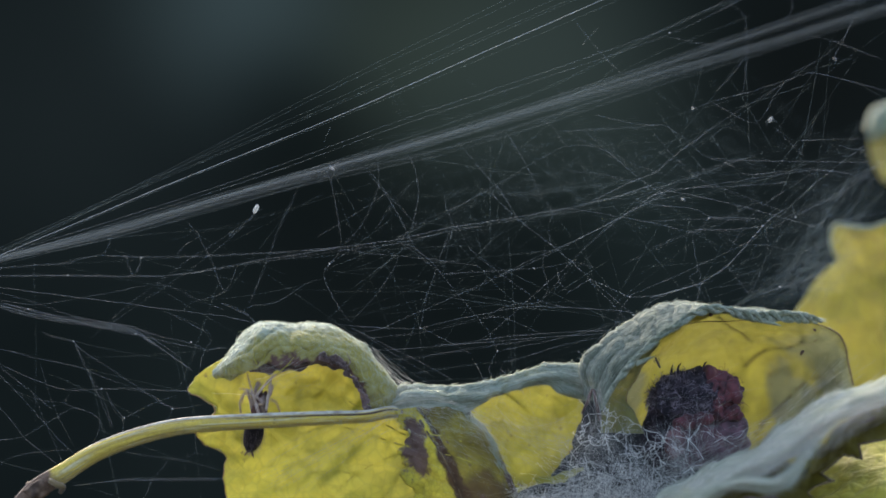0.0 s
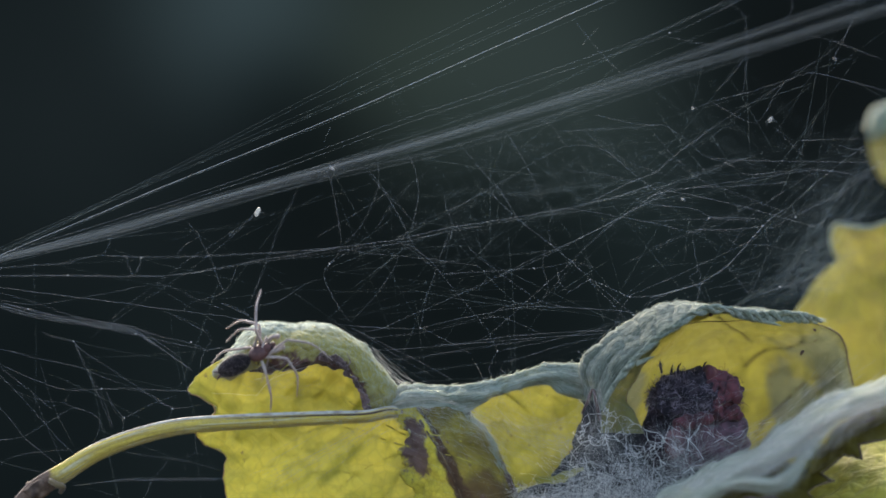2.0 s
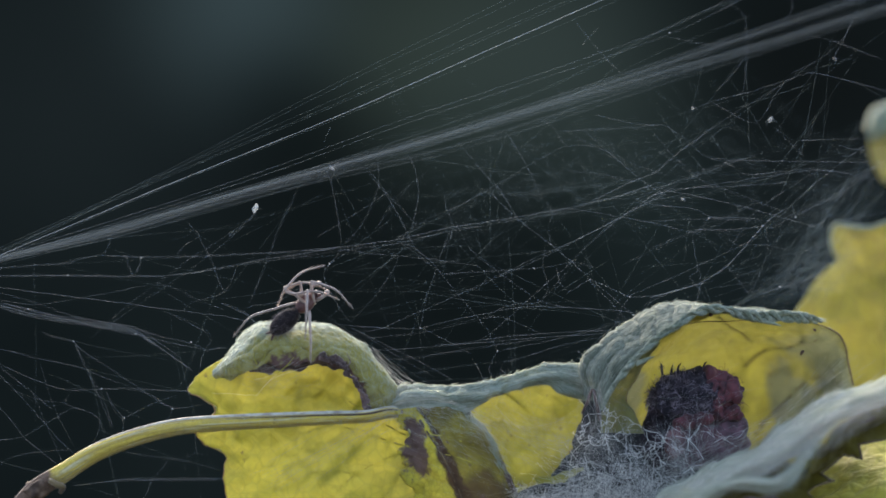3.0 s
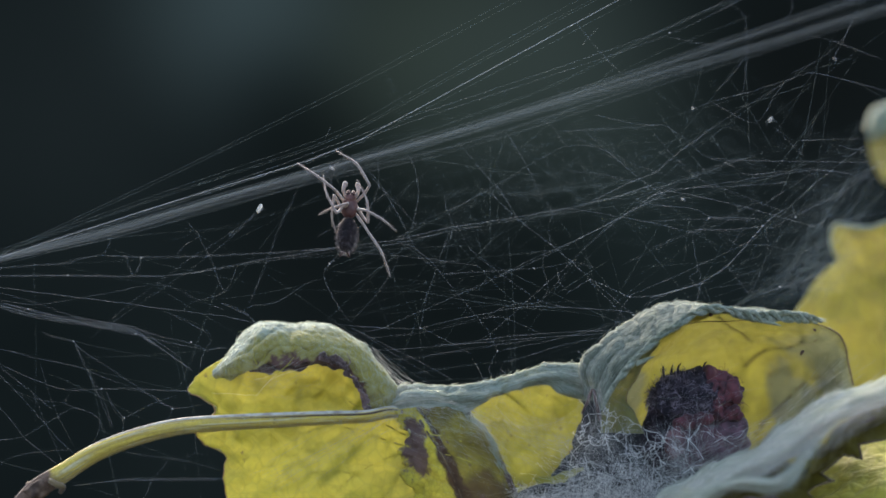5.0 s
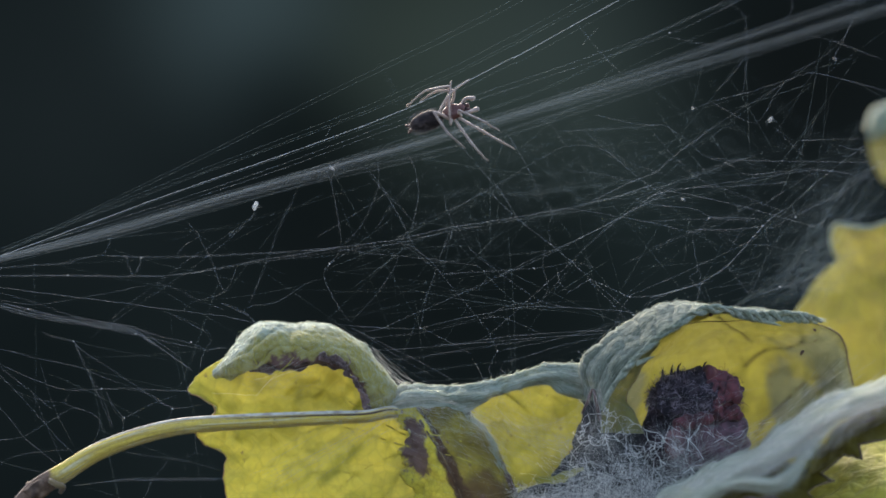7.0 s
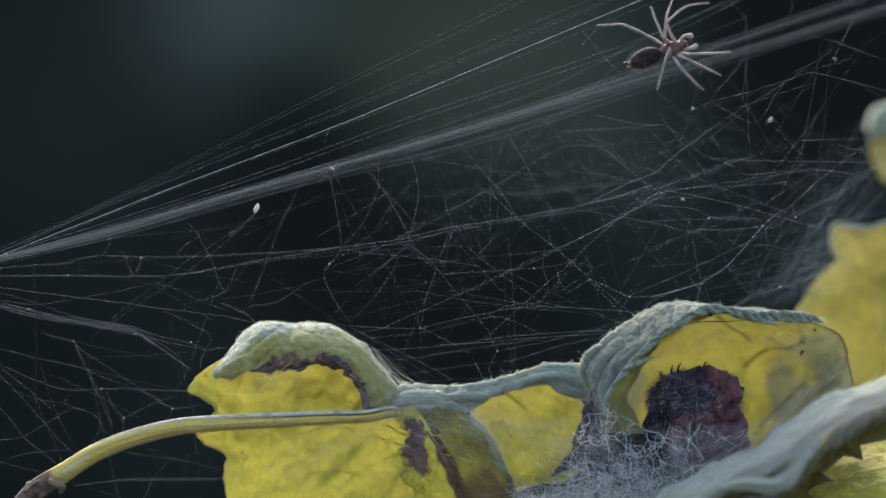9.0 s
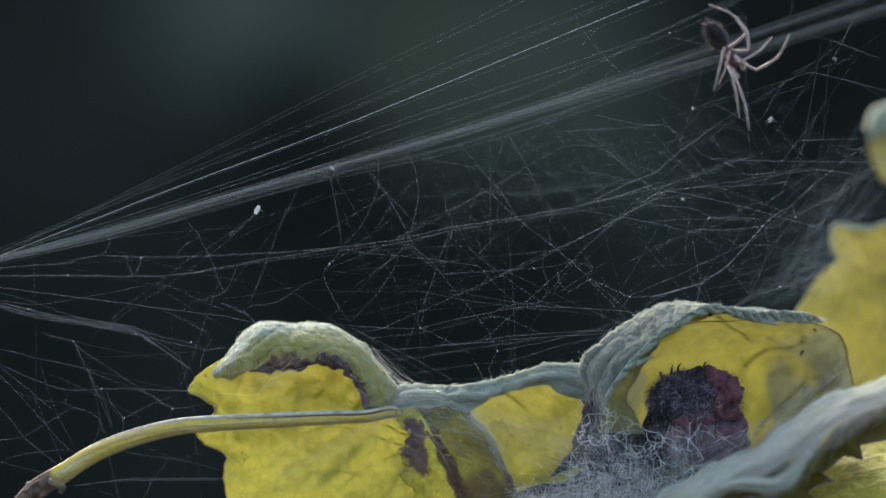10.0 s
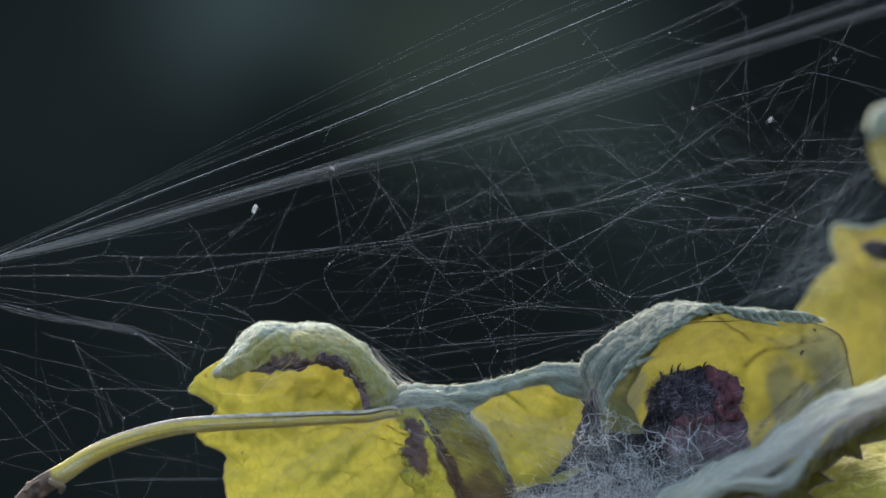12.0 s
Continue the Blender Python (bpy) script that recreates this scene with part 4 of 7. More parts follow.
    v, f = blob((-45.23, -3.5, -26.77), (2.0, 1.3, 1.25), 4, 0.3, 0.7, 3.0, (0, -38, 0))
    part("node", (v, f), plain("node_bark", (0.05, 0.03, 0.02), (0.20, 0.13, 0.085), 500, 0.8, 0.8), stalk, "brown corky broken joint")
    part("scar", tube([(-43.62, -4.9, -25.63), (-42.81, -5.3, -26.1), (-42.1, -5, -26.38), (-42.54, -4.6, -27.04)], [0.3, 0.38, 0.25], 12, 8), VEIN_DARK, stalk)
    return leaf


curled_leaf()


# ---- neighbouring leaves ----
def back_leaf():
    leaf = thing("leaf", (56.81, 26, -19.42), "yellow leaf with toothed margin standing behind the curled one", "leaf")
    first = [(42.06, 24, -9.06), (43.44, 25, -6.87), (45.53, 26, -4.8), (47.64, 27, -3), (49.1, 27, -1.19), (48.05, 27, 0.63), (48.4, 27, 2.86), (52.29, 26, 3.06), (59.21, 24, 4.77)]
    second = [(44.63, 26, -12.46), (47.22, 27, -9.36), (50.17, 28, -6.94), (52.02, 29, -4.99), (52.58, 29, -3.09), (52.44, 29, -1.48), (53.85, 29, -0.63), (56.48, 28, 0.07), (60.99, 26, 0.77)]
    third = [(45.67, 26, -22.21), (47.92, 27, -20.88), (50.87, 28, -19.55), (52.79, 29, -18.21), (54.2, 29, -16.8), (55.6, 29, -16.1), (57.36, 29, -15.4), (59.98, 28, -14.65), (63.77, 26, -13.85)]
    fourth = [(48.14, 24, -28.98), (49.69, 25, -29.08), (51.94, 26, -29.17), (53.5, 27, -29.27), (54.9, 27, -29.27), (56.3, 27, -29.27), (58.39, 27, -29.27), (60.99, 26, -28.48), (63.36, 24, -27.6)]
    g = loft([first, second, third, fourth], 90, 70)
    g += normals(g) * (rough(g, 2.0, 5.0, 2.0) + rough(g, 0.4, 1.8))[..., None]
    blade = part("blade", sheet(g, 0.2), [YELLOW_SHADED, FELT_BACK], leaf)
    for ends in ([(0.55, 0.95), (0.5, 0.5), (0.25, 0.05)], [(0.55, 0.95), (0.62, 0.5), (0.7, 0.05)], [(0.54, 0.9), (0.35, 0.6), (0.1, 0.35)]):
        vein(g, blade, ends, 0.2)
    rim = [g[0, i] + np.array((0, -0.1, 0.05)) for i in range(40, 90, 6)]
    part("rim", tube(rim, [0.15, 0.25, 0.25, 0.2], 40, 8), FELT, leaf, "whitish felted rim")
    part("petiole", tube([(58.2, 26, -28.48), (62.78, 28, -36.37), (66.85, 34, -47.07)], [0.8, 1.0, 1.1], 16, 10), PETIOLE, leaf)


def leaf_tip():
    leaf = thing("leaf", (64.99, 54, 8.43), "drooping leaf tip, pale felt above and yellow below", "leaf")
    g = loft([
        [(56.75, 52, 15.77), (57.96, 52, 17.74), (60.83, 52, 18.94), (66.11, 52, 19.7)],
        [(55.8, 49, 16.23), (56.97, 48, 18.12), (60.1, 48, 19.46), (65.32, 48, 20.21)],
        [(55.91, 47, 15.54), (56.92, 46, 16.83), (59.89, 46, 17.57), (64.93, 46, 17.86)],
        [(56.27, 46.5, 14.18), (57.15, 45.6, 14.88), (59.93, 45.4, 15.46), (64.81, 45.4, 15.61)],
    ], 40, 30)
    g += normals(g) * (rough(g, 0.5, 2.0, 2.0))[..., None]
    part("curled_margin", sheet(g, 0.2), [FELT, FELT], leaf, "pale felted rolled margin")
    g = loft([
        [(56.23, 48, 14.99), (57.31, 47.4, 15.41), (60.22, 47, 15.84), (65.13, 47, 15.98)],
        [(56.52, 48, 12.38), (57.87, 48, 12.3), (60.85, 48, 12.01), (65.32, 48, 11.26)],
        [(58.04, 49, 9.2), (59.16, 49, 8.68), (61.78, 49, 7.93), (65.52, 49, 7.18)],
    ], 40, 30)
    g += normals(g) * (rough(g, 0.5, 2.0, 4.0))[..., None]
    part("blade", sheet(g, 0.2), [TIP, FELT_BACK], leaf)
    part("petiole", tube([(64.22, 50, 10.58), (70.78, 60, 1.62), (78.49, 74, -20.83), (81.44, 80, -53.88)], [0.7, 0.9, 1.0, 1.1], 30, 10), PETIOLE, leaf)


def low_leaf():
    leaf = thing("leaf", (49.49, 0, -33.1), "yellow leaf lying low beneath the front fold", "leaf")
    g = loft([
        [(39.33, 5, -30.11), (42.72, 6, -26.64), (46.79, 7, -23.46), (50.89, 8, -21.71), (56.13, 8, -20.26)],
        [(39.01, -2, -31.6), (42.32, -1, -28.22), (46.3, 0, -25.45), (50.3, 1, -23.94), (55.42, 1, -22.98)],
        [(39.27, -9, -34.52), (43.14, -8, -30.93), (46.85, -8, -28.45), (50.57, -8, -27.21), (54.29, -8, -26.59)],
    ], 60, 50)
    g += normals(g) * (rough(g, 0.6, 3.0, 6.0) + rough(g, 0.2, 1.2))[..., None]
    blade = part("blade", sheet(g, 0.18), [YELLOW_LIT, FELT_BACK], leaf)
    vein(g, blade, [(0.1, 0.6), (0.5, 0.5), (0.95, 0.3)], 0.15)
    part("petiole", tube([(51.31, -4, -28.86), (55.87, 0, -35.65), (60.07, 8, -44.53)], [0.7, 0.9, 1.0], 16, 10), PETIOLE, leaf)


def cane(points, label):
    """A bramble shoot from the soil up to the leaf stalks."""
    ob = thing("bramble_cane", points[0], label, "plant stem")
    part("stem", tube(points, [2.6, 2.2, 1.8, 1.3], 60, 12, 0.05), PETIOLE, ob)
    rng = random.Random(int(points[0][0]))
    c = curve(points, 40)
    for i in range(3, 38, 3):
        a = rng.uniform(0, 6.283)
        w = np.array((math.cos(a), math.sin(a), 0.1))
        part("thorn", tube([c[i] + w * 1.2, c[i] + w * 2.8, c[i] + w * 4.0 - (0, 0, 0.8)], [0.6, 0.3, 0.04], 8, 7), VEIN_DARK, ob)


back_leaf()
leaf_tip()
low_leaf()
cane([(-90, 30, -612), (-75, 20, -400), (-66, 6, -180), (-53.57, -2, -36.79)], "green-brown thorny bramble cane rising from the soil")
cane([(80, 60, -612), (74, 56, -400), (68, 48, -150), (66.78, 33, -47.06)], "thin thorny bramble cane rising from the soil")


# ---- the dried fruit ----
def fruit():
    dark = plain("fruit_felt", (0.016, 0.014, 0.018), (0.06, 0.046, 0.056), 900, 0.9, 1.0, 0.06, (0.8, 0.7, 0.8), 0.2, 0.0004)
    red = plain("fruit_flesh", (0.04, 0.012, 0.015), (0.14, 0.035, 0.042), 500, 0.75, 0.9, 0.1, (1, 1, 1), 0.5)
    pale = plain("fruit_bloom", (0.045, 0.02, 0.026), (0.15, 0.072, 0.085), 420, 0.8, 0.7, 0.3)
    ob = thing("dried_fruit", (29.17, 4, -23.22), "shrivelled dark red berry with a black felted cap", "fruit")
    part("cap", blob((27.54, 2.5, -17.05), (4.5, 3.5, 3.1), 5, 0.3, 1.3, 2.0, (0, -24, 0)), dark, ob, "blackish felted cap")
    rng = random.Random(4)
    v, f = blob((0, 0, 0), (1, 1, 1), 4, 0.5, 0.8, 1.0)
    me = raw("drupelet", v * MM, f, red)
    v, f = blob((0, 0, 0), (1, 1, 1), 4, 0.22, 0.9, 3.0)
    mp = raw("drupelet_pale", v * MM, f, pale)
    for i in range(20):
        if i < 15:
            p = np.array([rng.uniform(30.5, 33.2), rng.uniform(0.5, 3.5), rng.uniform(-18.8, -14.6)])
            r = rng.uniform(0.9, 1.6)
        else:
            p = np.array([rng.uniform(28.5, 32.8), rng.uniform(1.2, 2.4), rng.uniform(-23.4, -20.8)])
            r = rng.uniform(1.6, 2.4)
        d = new("drupelet", mp if p[0] > 28.6 and i >= 15 else me)
        d.parent = ob
        p -= origin(ob)
        d.matrix_basis = Matrix.LocRotScale(Vector(p * MM), Euler([rng.uniform(0, 6) for _ in range(3)]), Vector((r, r * 0.8, r * rng.uniform(0.8, 1.1))))
    # Dark body added for the shadow at the fruit's lower left.
    part("cap", blob((25.41, 3.2, -21.73), (2.7, 2.6, 3.4), 4, 0.3, 1.2, 6.0), dark, ob)
    part("flesh", blob((31.56, 2.8, -17.07), (2.3, 2.2, 3.0), 4, 0.35, 1.3, 8.0), red, ob, "dark red shrivelled flesh")
    lower = blob((30.74, 2.4, -22.32), (4.1, 2.7, 3.6), 4, 0.4, 1.9, 5.0)
    part("flesh", blob((26.22, -0.6, -21.89), (1.2, 0.8, 1.9), 4, 0.4, 0.9, 2.0, (0, 10, 0)), red, ob, "dark red torn flesh")
    part("flesh", lower, pale, ob, "dull purplish-red flesh veiled by silk")
    hairs, spikes = [], []
    c = np.array((27.54, 2.5, -17.05))
    for i in range(1500):
        a, b = rng.uniform(0, 6.283), math.acos(rng.uniform(-0.6, 1))
        n = np.array([math.sin(b) * math.cos(a), -abs(math.sin(b) * math.sin(a)), math.cos(b)])
        s = c + n * (4.2, 3.4, 2.9)
        w = np.array([rng.gauss(0, 0.5) for _ in range(3)])
        hairs.append(curve([s, s + n * 0.12 + w * 0.4, s + n * 0.14 + w * 0.8, s + n * 0.0 + w * 0.9], 6))
    part("fuzz", fibres(hairs, 0.032), plain("fruit_fuzz", (0.05, 0.04, 0.05), (0.34, 0.28, 0.32), 1200, 0.8), ob, "", "stuff")
    part("silk_fuzz", fibres(hairs[::2], 0.018), SILK_VEIL, ob, "", "stuff")
    red_hairs = []
    for i in range(700):
        a, b = rng.uniform(0, 6.283), math.acos(rng.uniform(-0.8, 1))
        n = np.array([math.sin(b) * math.cos(a), -abs(math.sin(b) * math.sin(a)), math.cos(b)])
        q, k = (np.array((31.56, 2.8, -17.07)), (2.3, 2.2, 3.0)) if i % 2 else (np.array((30.74, 2.4, -22.32)), (4.1, 2.7, 3.6))
        q = q + n * k
        w = np.array([rng.gauss(0, 0.5) for _ in range(3)])
        red_hairs.append(curve([q, q + n * 0.25 + w * 0.3, q + n * 0.3 + w * 0.8, q + n * 0.1 + w], 6))
    part("fuzz", fibres(red_hairs, 0.022), plain("fruit_red_fuzz", (0.05, 0.02, 0.025), (0.20, 0.12, 0.13), 1200, 0.8), ob, "", "stuff")
    part("flesh", blob((28.09, -0.4, -19.36), (2.3, 0.9, 0.9), 4, 0.4, 0.9, 4.0, (0, -14, 0)), red, ob, "dark red torn flesh")
    knots = []
    for a, b, count in (((27.65, -1.6, -19.91), (27.59, -1.6, -23.08), 18), ((29.57, -1.4, -20.37), (32.11, -1.4, -21.64), 16), ((24.32, -2, -20.52), (24.95, -2, -21.47), 12), ((27.14, -1.6, -22.77), (26.85, -2, -25.58), 12), ((30.83, -1.5, -21.82), (36.47, -3, -19.06), 5)):
        a, b = np.array(a), np.array(b)
        for i in range(count):
            m = a + (b - a) * rng.random()
            e = m + (b - a) * rng.gauss(0, 0.25) + np.array([rng.gauss(0, 0.4), rng.gauss(0, 0.15), rng.gauss(0, 0.4)])
            knots.append(curve([m, (m + e) / 2 + np.array([rng.gauss(0, 0.12) for _ in range(3)]), e], 5))
    part("silk_knot", fibres(knots, 0.017), SILK_NEST, ob, "white knots of silk stuck to the fruit", "stuff")
    for px, pz, dx in ((-1.6, 3.0, 0.1), (-0.9, 3.2, 0.3), (2.0, 3.4, 0.3), (4.2, 1.2, 1.0)):
        s = c + (px, -0.6, pz)
        part("sepal", tube([s - (0, 0, 0.6), s + (dx * 0.4, -0.2, 0.5), s + (dx * 1.3, -0.3, 0.9)], [0.2, 0.13, 0.04], 8, 6), dark, ob)


fruit()


# ---- the spider ----
FEMUR, SHIN = 2.9, 5.7
SIZE = (1.0, 0.88, 0.74, 0.97)


def spider():
    dark = plain("spider_abdomen", (0.006, 0.0045, 0.005), (0.02, 0.013, 0.013), 900, 0.75, 0.6, 0.08, (1.0, 0.85, 0.85), 0.2)
    shell = plain("spider_carapace", (0.055, 0.02, 0.016), (0.12, 0.048, 0.038), 900, 0.5, 0.3, 0.12, (1, 0.9, 0.9), 0.4)
    tan = plain("spider_leg", (0.33, 0.245, 0.205), (0.47, 0.37, 0.315), 1500, 0.6, 0.3, 0.5, (1, 0.93, 0.86), 0.4)
    ob = new("spider")
    ob.empty_display_size = 0.002
    tagged(ob, "small brown spider with dark oval abdomen and pale hairy legs", "spider")

    def piece(name, built, m, parent, label=""):
        p = new(name, raw(name, np.asarray(built[0]) * MM, built[1], m))
        p.parent = parent
        return tagged(p, label)

    piece("abdomen", blob((-2.1, 0, 0.15), (2.0, 1.12, 1.06), 4, 0.05, 1.5), dark, ob, "blackish oval abdomen with fine hairs")
    piece("carapace", join(blob((0.95, 0, 0.05), (1.25, 0.95, 0.6), 4), blob((2.0, 0, 0.1), (0.6, 0.62, 0.5), 3)), shell, ob, "reddish-brown shiny carapace")
    rng = random.Random(2)
    hairs = []
    for i in range(800):
        a, b = rng.uniform(0, 6.283), math.acos(rng.uniform(-1, 1))
        n = np.array([math.cos(b), math.sin(b) * math.cos(a), math.sin(b) * math.sin(a)])
        s = np.array((-2.1, 0, 0.15)) + n * (1.97, 1.1, 1.04)
        n = n + np.array((-0.7, 0, 0)) + np.array([rng.gauss(0, 0.2) for _ in range(3)])
        hairs.append(curve([s, s + n * 0.16, s + n * 0.32], 2))
    h = piece("hair", fibres(hairs, 0.006), plain("spider_hair", (0.24, 0.19, 0.18), (0.38, 0.31, 0.29), 900), ob, "fine pale hairs")
    h["kind"] = "stuff"
    for s in (1, -1):
        piece("spinneret", tube([(-3.9, 0.2 * s, 0), (-4.3, 0.35 * s, -0.05), (-4.6, 0.55 * s, -0.1)], [0.16, 0.13, 0.06], 6, 6), shell, ob)
        piece("fang", tube([(2.4, 0.25 * s, 0), (2.8, 0.28 * s, -0.3), (2.85, 0.25 * s, -0.75)], [0.28, 0.26, 0.1], 8, 8), shell, ob)
        palp = piece("palp", tube([(2.2, 0.55 * s, -0.1), (2.9, 0.85 * s, 0.3), (3.5, 0.75 * s, 0.1)], [0.2, 0.2, 0.26], 10, 8), tan, ob, "pale feeler")
        piece("bulb", blob((3.6, 0.72 * s, 0.05), (0.34, 0.30, 0.30), 3), tan, palp, "swollen whitish tip")
        for e in ((0.16, 2.55, 0.32), (0.36, 2.45, 0.36)):
            piece("eye", blob((e[1], e[0] * s, e[2]), (0.11, 0.11, 0.11), 2), dark, ob)
    legs = []
    for s in (1, -1):
        for k in range(4):
            z = SIZE[k]
            v, f, _ = tube([(0, 0, 0), (0.9 * z, 0, 0.08), (2.0 * z, 0, 0.1), (FEMUR * z, 0, 0)], [0.15, 0.18, 0.16, 0.135], 12, 8)
            leg = new("leg", raw("leg", v * MM, f, tan))
            leg.parent = ob
            line = [(-0.1, 0, 0.03), (1.3, 0, 0.52), (2.5, 0, 0.82), (3.2, 0, 0.78), (4.4, 0, 0.42), (SHIN, 0, 0)]
            line = [(x * z, y, h * z) for x, y, h in line]
            v, f, _ = tube(line, [0.13, 0.145, 0.135, 0.11, 0.09, 0.07, 0.04], 28, 8)
            tufts = []
            for i in range(130):
                x = rng.uniform(0.2, 5.4)
                w = np.array([0.25, rng.gauss(0, 1), rng.gauss(0, 1)])
                w /= np.linalg.norm(w)
                c = np.array((x, 0, np.interp(x, (0, 1.3, 2.5, 3.2, 4.4, 5.7), (0.03, 0.52, 0.82, 0.78, 0.42, 0))))
                c = c * z
                tufts.append(np.array([c + w * 0.08, c + w * 0.18, c + w * 0.27 + (0.08, 0, 0)]))
            shin = piece("shin", join((v, f), fibres(tufts, 0.007)), tan, leg)
            legs.append((leg, shin, s, k))
    return ob, legs


SPIDER, LEGS = spider()


def springtail():
    """A tiny insect that crawls from the hood down to the fruit."""
    m = plain("springtail_skin", (0.012, 0.009, 0.009), (0.05, 0.035, 0.03), 2500, 0.5, 0.4, 0.2)
    ob = new("springtail")
    ob.empty_display_size = 0.001
    tagged(ob, "tiny dark slender insect crawling on the leaf", "insect")
    for name, built in (
        ("abdomen", join(*[blob((0, 0, -0.12 - 0.19 * i), (0.17 - 0.012 * i, 0.16, 0.14), 2) for i in range(4)])),
        ("thorax", blob((0, 0, 0.12), (0.16, 0.15, 0.17), 2)),
        ("head", blob((0.02, 0, 0.36), (0.13, 0.13, 0.13), 2)),
        ("antenna", tube([(0.05, -0.03, 0.42), (0.14, -0.05, 0.6), (0.12, -0.08, 0.78)], [0.025, 0.012], 6, 5)),
        ("antenna", tube([(-0.03, 0.03, 0.42), (-0.06, 0.05, 0.62), (-0.15, 0.08, 0.76)], [0.025, 0.012], 6, 5)),
        *[("leg", tube([(0.1 * s, 0, z), (0.3 * s, -0.05, z + 0.05), (0.36 * s, 0.15, z - 0.1)], [0.03, 0.02, 0.012], 6, 5)) for s in (1, -1) for z in (0.2, 0.08, -0.05)],
    ):
        p = new(name, raw(name, np.asarray(built[0]) * MM, built[1], m))
        p.parent = ob
    return ob


SPRINGTAIL = springtail()


# ---- the web ----
def wavy(points, n, amount, rng):
    """A thread through the points, with small kinks."""
    c = curve(points, n)
    k = np.array([[rng.gauss(0, 1) for _ in range(3)] for _ in range(n + 1)]) * amount
    k[0] = k[-1] = 0
    return c + k


def web():
    ob = thing("spider_web", (-51.28, 0, -1.34), "dense pale grey spider web strung over the leaves", "spider web")
    rng = random.Random(11)
    hub = np.array((-52.55, 0, -1.72))

    def fan(ends, mid, count, spread, amount, sag=0.0):
        """Many threads from the hub that part on their way through mid to ends."""
        out = []
        for i in range(count):
            a, b = rng.gauss(0, 1), rng.gauss(0, 1)
            o = np.array((0.0, b * 0.6, a)) * spread
            pts = [hub + o * 0.35] + [np.array(m) + o * w for m, w in zip(mid, np.linspace(0.5, 0.95, len(mid)))] + [np.array(ends) + o]
            out.append(wavy(pts, 26, amount, rng))
        return out

    # the broad rope of many threads
    rope = [(-37.71, 3.6, 2.26), (-24.9, 4.8, 6.09), (-13.23, 4.8, 9.28), (1.04, 5.4, 13.38), (14.07, 6, 17.39), (27.2, 7.2, 21.8), (40.45, 8.4, 26.3)]
    end = (56.67, 10.8, 31.8)
    lower = [(-37.71, 3.6, 2), (-24.9, 4.8, 5.9), (-13.23, 4.8, 9.15), (1.04, 5.4, 13.13), (14.07, 6, 17), (27.2, 7.2, 20.87), (40.45, 8.4, 24.76)]
    part("rope", fibres(fan(end, rope, 22, 0.4, 0.02), 0.021), SILK_ROPE, ob, "broad rope of many fine threads", "stuff")
    part("rope", fibres(fan((56.67, 10.8, 29.99), lower, 22, 0.36, 0.02), 0.021), SILK_ROPE, ob, "broad rope of many fine threads", "stuff")
    part("rope_core", fibres(fan(end, rope, 4, 0.3, 0.015), 0.026), SILK_ROPE, ob, "denser core of the rope", "stuff")
    low = [(-37.71, 3.6, 1.49), (-24.85, 4.2, 5.24), (-14.53, 4.8, 7.91), (1.04, 5.4, 11.51), (10.79, 5.4, 14.5), (27.2, 7.2, 20.01), (40.45, 8.4, 24.23)]
    part("rope", fibres(fan((56.52, 10, 29.4), low, 10, 0.6, 0.03), 0.021), SILK_ROPE, ob, "", "stuff")
    # sheets of thin threads farther back
    far = random.Random(29)
    back = []
    for i in range(90):
        x, y, z = far.uniform(-4, 46), far.uniform(12, 26), far.uniform(2, 15)
        turn, reach = far.choice((far.gauss(0.3, 0.25), far.gauss(-0.75, 0.3))), far.uniform(5, 11)
        dx, dz = reach * math.cos(turn), reach * math.sin(turn)
        back.append(wavy([np.array((x - dx, y, z - dz)), np.array((x, y + 1, z - 0.4)), np.array((x + dx, y + 2, z + dz))], 12, 0.02, far))
    part("tangle", fibres(back, 0.015), SILK_FAINT, ob, "", "stuff")
    between = [(-37.24, 0, 2.87), (-19.39, 0, 8.67), (-5.38, 1, 13.82), (13.92, 3, 20.37), (25.61, 4, 24.51)]
    part("strand", fibres(fan((35.56, 6, 29.37), between, 2, 0.5, 0.02), 0.018), SILK, ob, "", "stuff")
    part("strand", fibres(fan((35.56, 6, 28.85), [(-30.87, 0, 3.89), (-5.36, 0, 11.67), (13.87, 2, 18.69), (25.61, 4, 24.64)], 3, 1.0, 0.03), 0.018), SILK_FAINT, ob, "", "stuff")

    # upper strands, which swing as the spider climbs on them
    up = []
    for name, label, count, spread, r, m, mid, stop in (
        ("swinging_strand", "bright taut upper thread", 2, 0.06, 0.04, SILK, [(-30.87, 0, 7.4), (-11.73, 0, 15.18), (4.21, 0, 22.19)], (27.81, 0, 32.59)),
        ("swinging_strand", "fine upper threads", 4, 1.2, 0.018, SILK_FAINT, [(-30.87, 0, 7.72), (-11.73, 0, 15.62), (4.21, 0, 22.51)], (27.9, 1, 32.83)),
        ("swinging_strand", "faint topmost threads", 2, 0.6, 0.018, SILK_FAINT, [(-30.92, 0.5, 9.01), (-11.76, 0.5, 18.85), (1.02, 0.5, 25.11)], (13.8, 0.5, 31.37)),
    ):
        for line in fan(stop, mid, count, spread, 0.012):
            for i in range(0, 26, 2):
                bit = line[i:i + 3]
                lap = (bit[2] - bit[0]) * 0.06
                v, f = fibres([np.array([bit[0] - lap, bit[1], bit[2] + lap])], r)
                p = new(name, raw(name, (v - bit[0]) * MM, f, m))
                p.parent = ob
                up.append((tagged(p, label), bit[0], bit[2], origin(ob), 0.25 if "topmost" in label else 1.0, line[0], line[-1]))

    # single strands that can be told apart
    laid = [curve([hub, *rope], 40), curve([hub, *low], 40)]

    def strand(points, r):
        """One thread, kinked where it is made fast to others, with a fainter one beside it."""
        p = np.asarray(points, float)
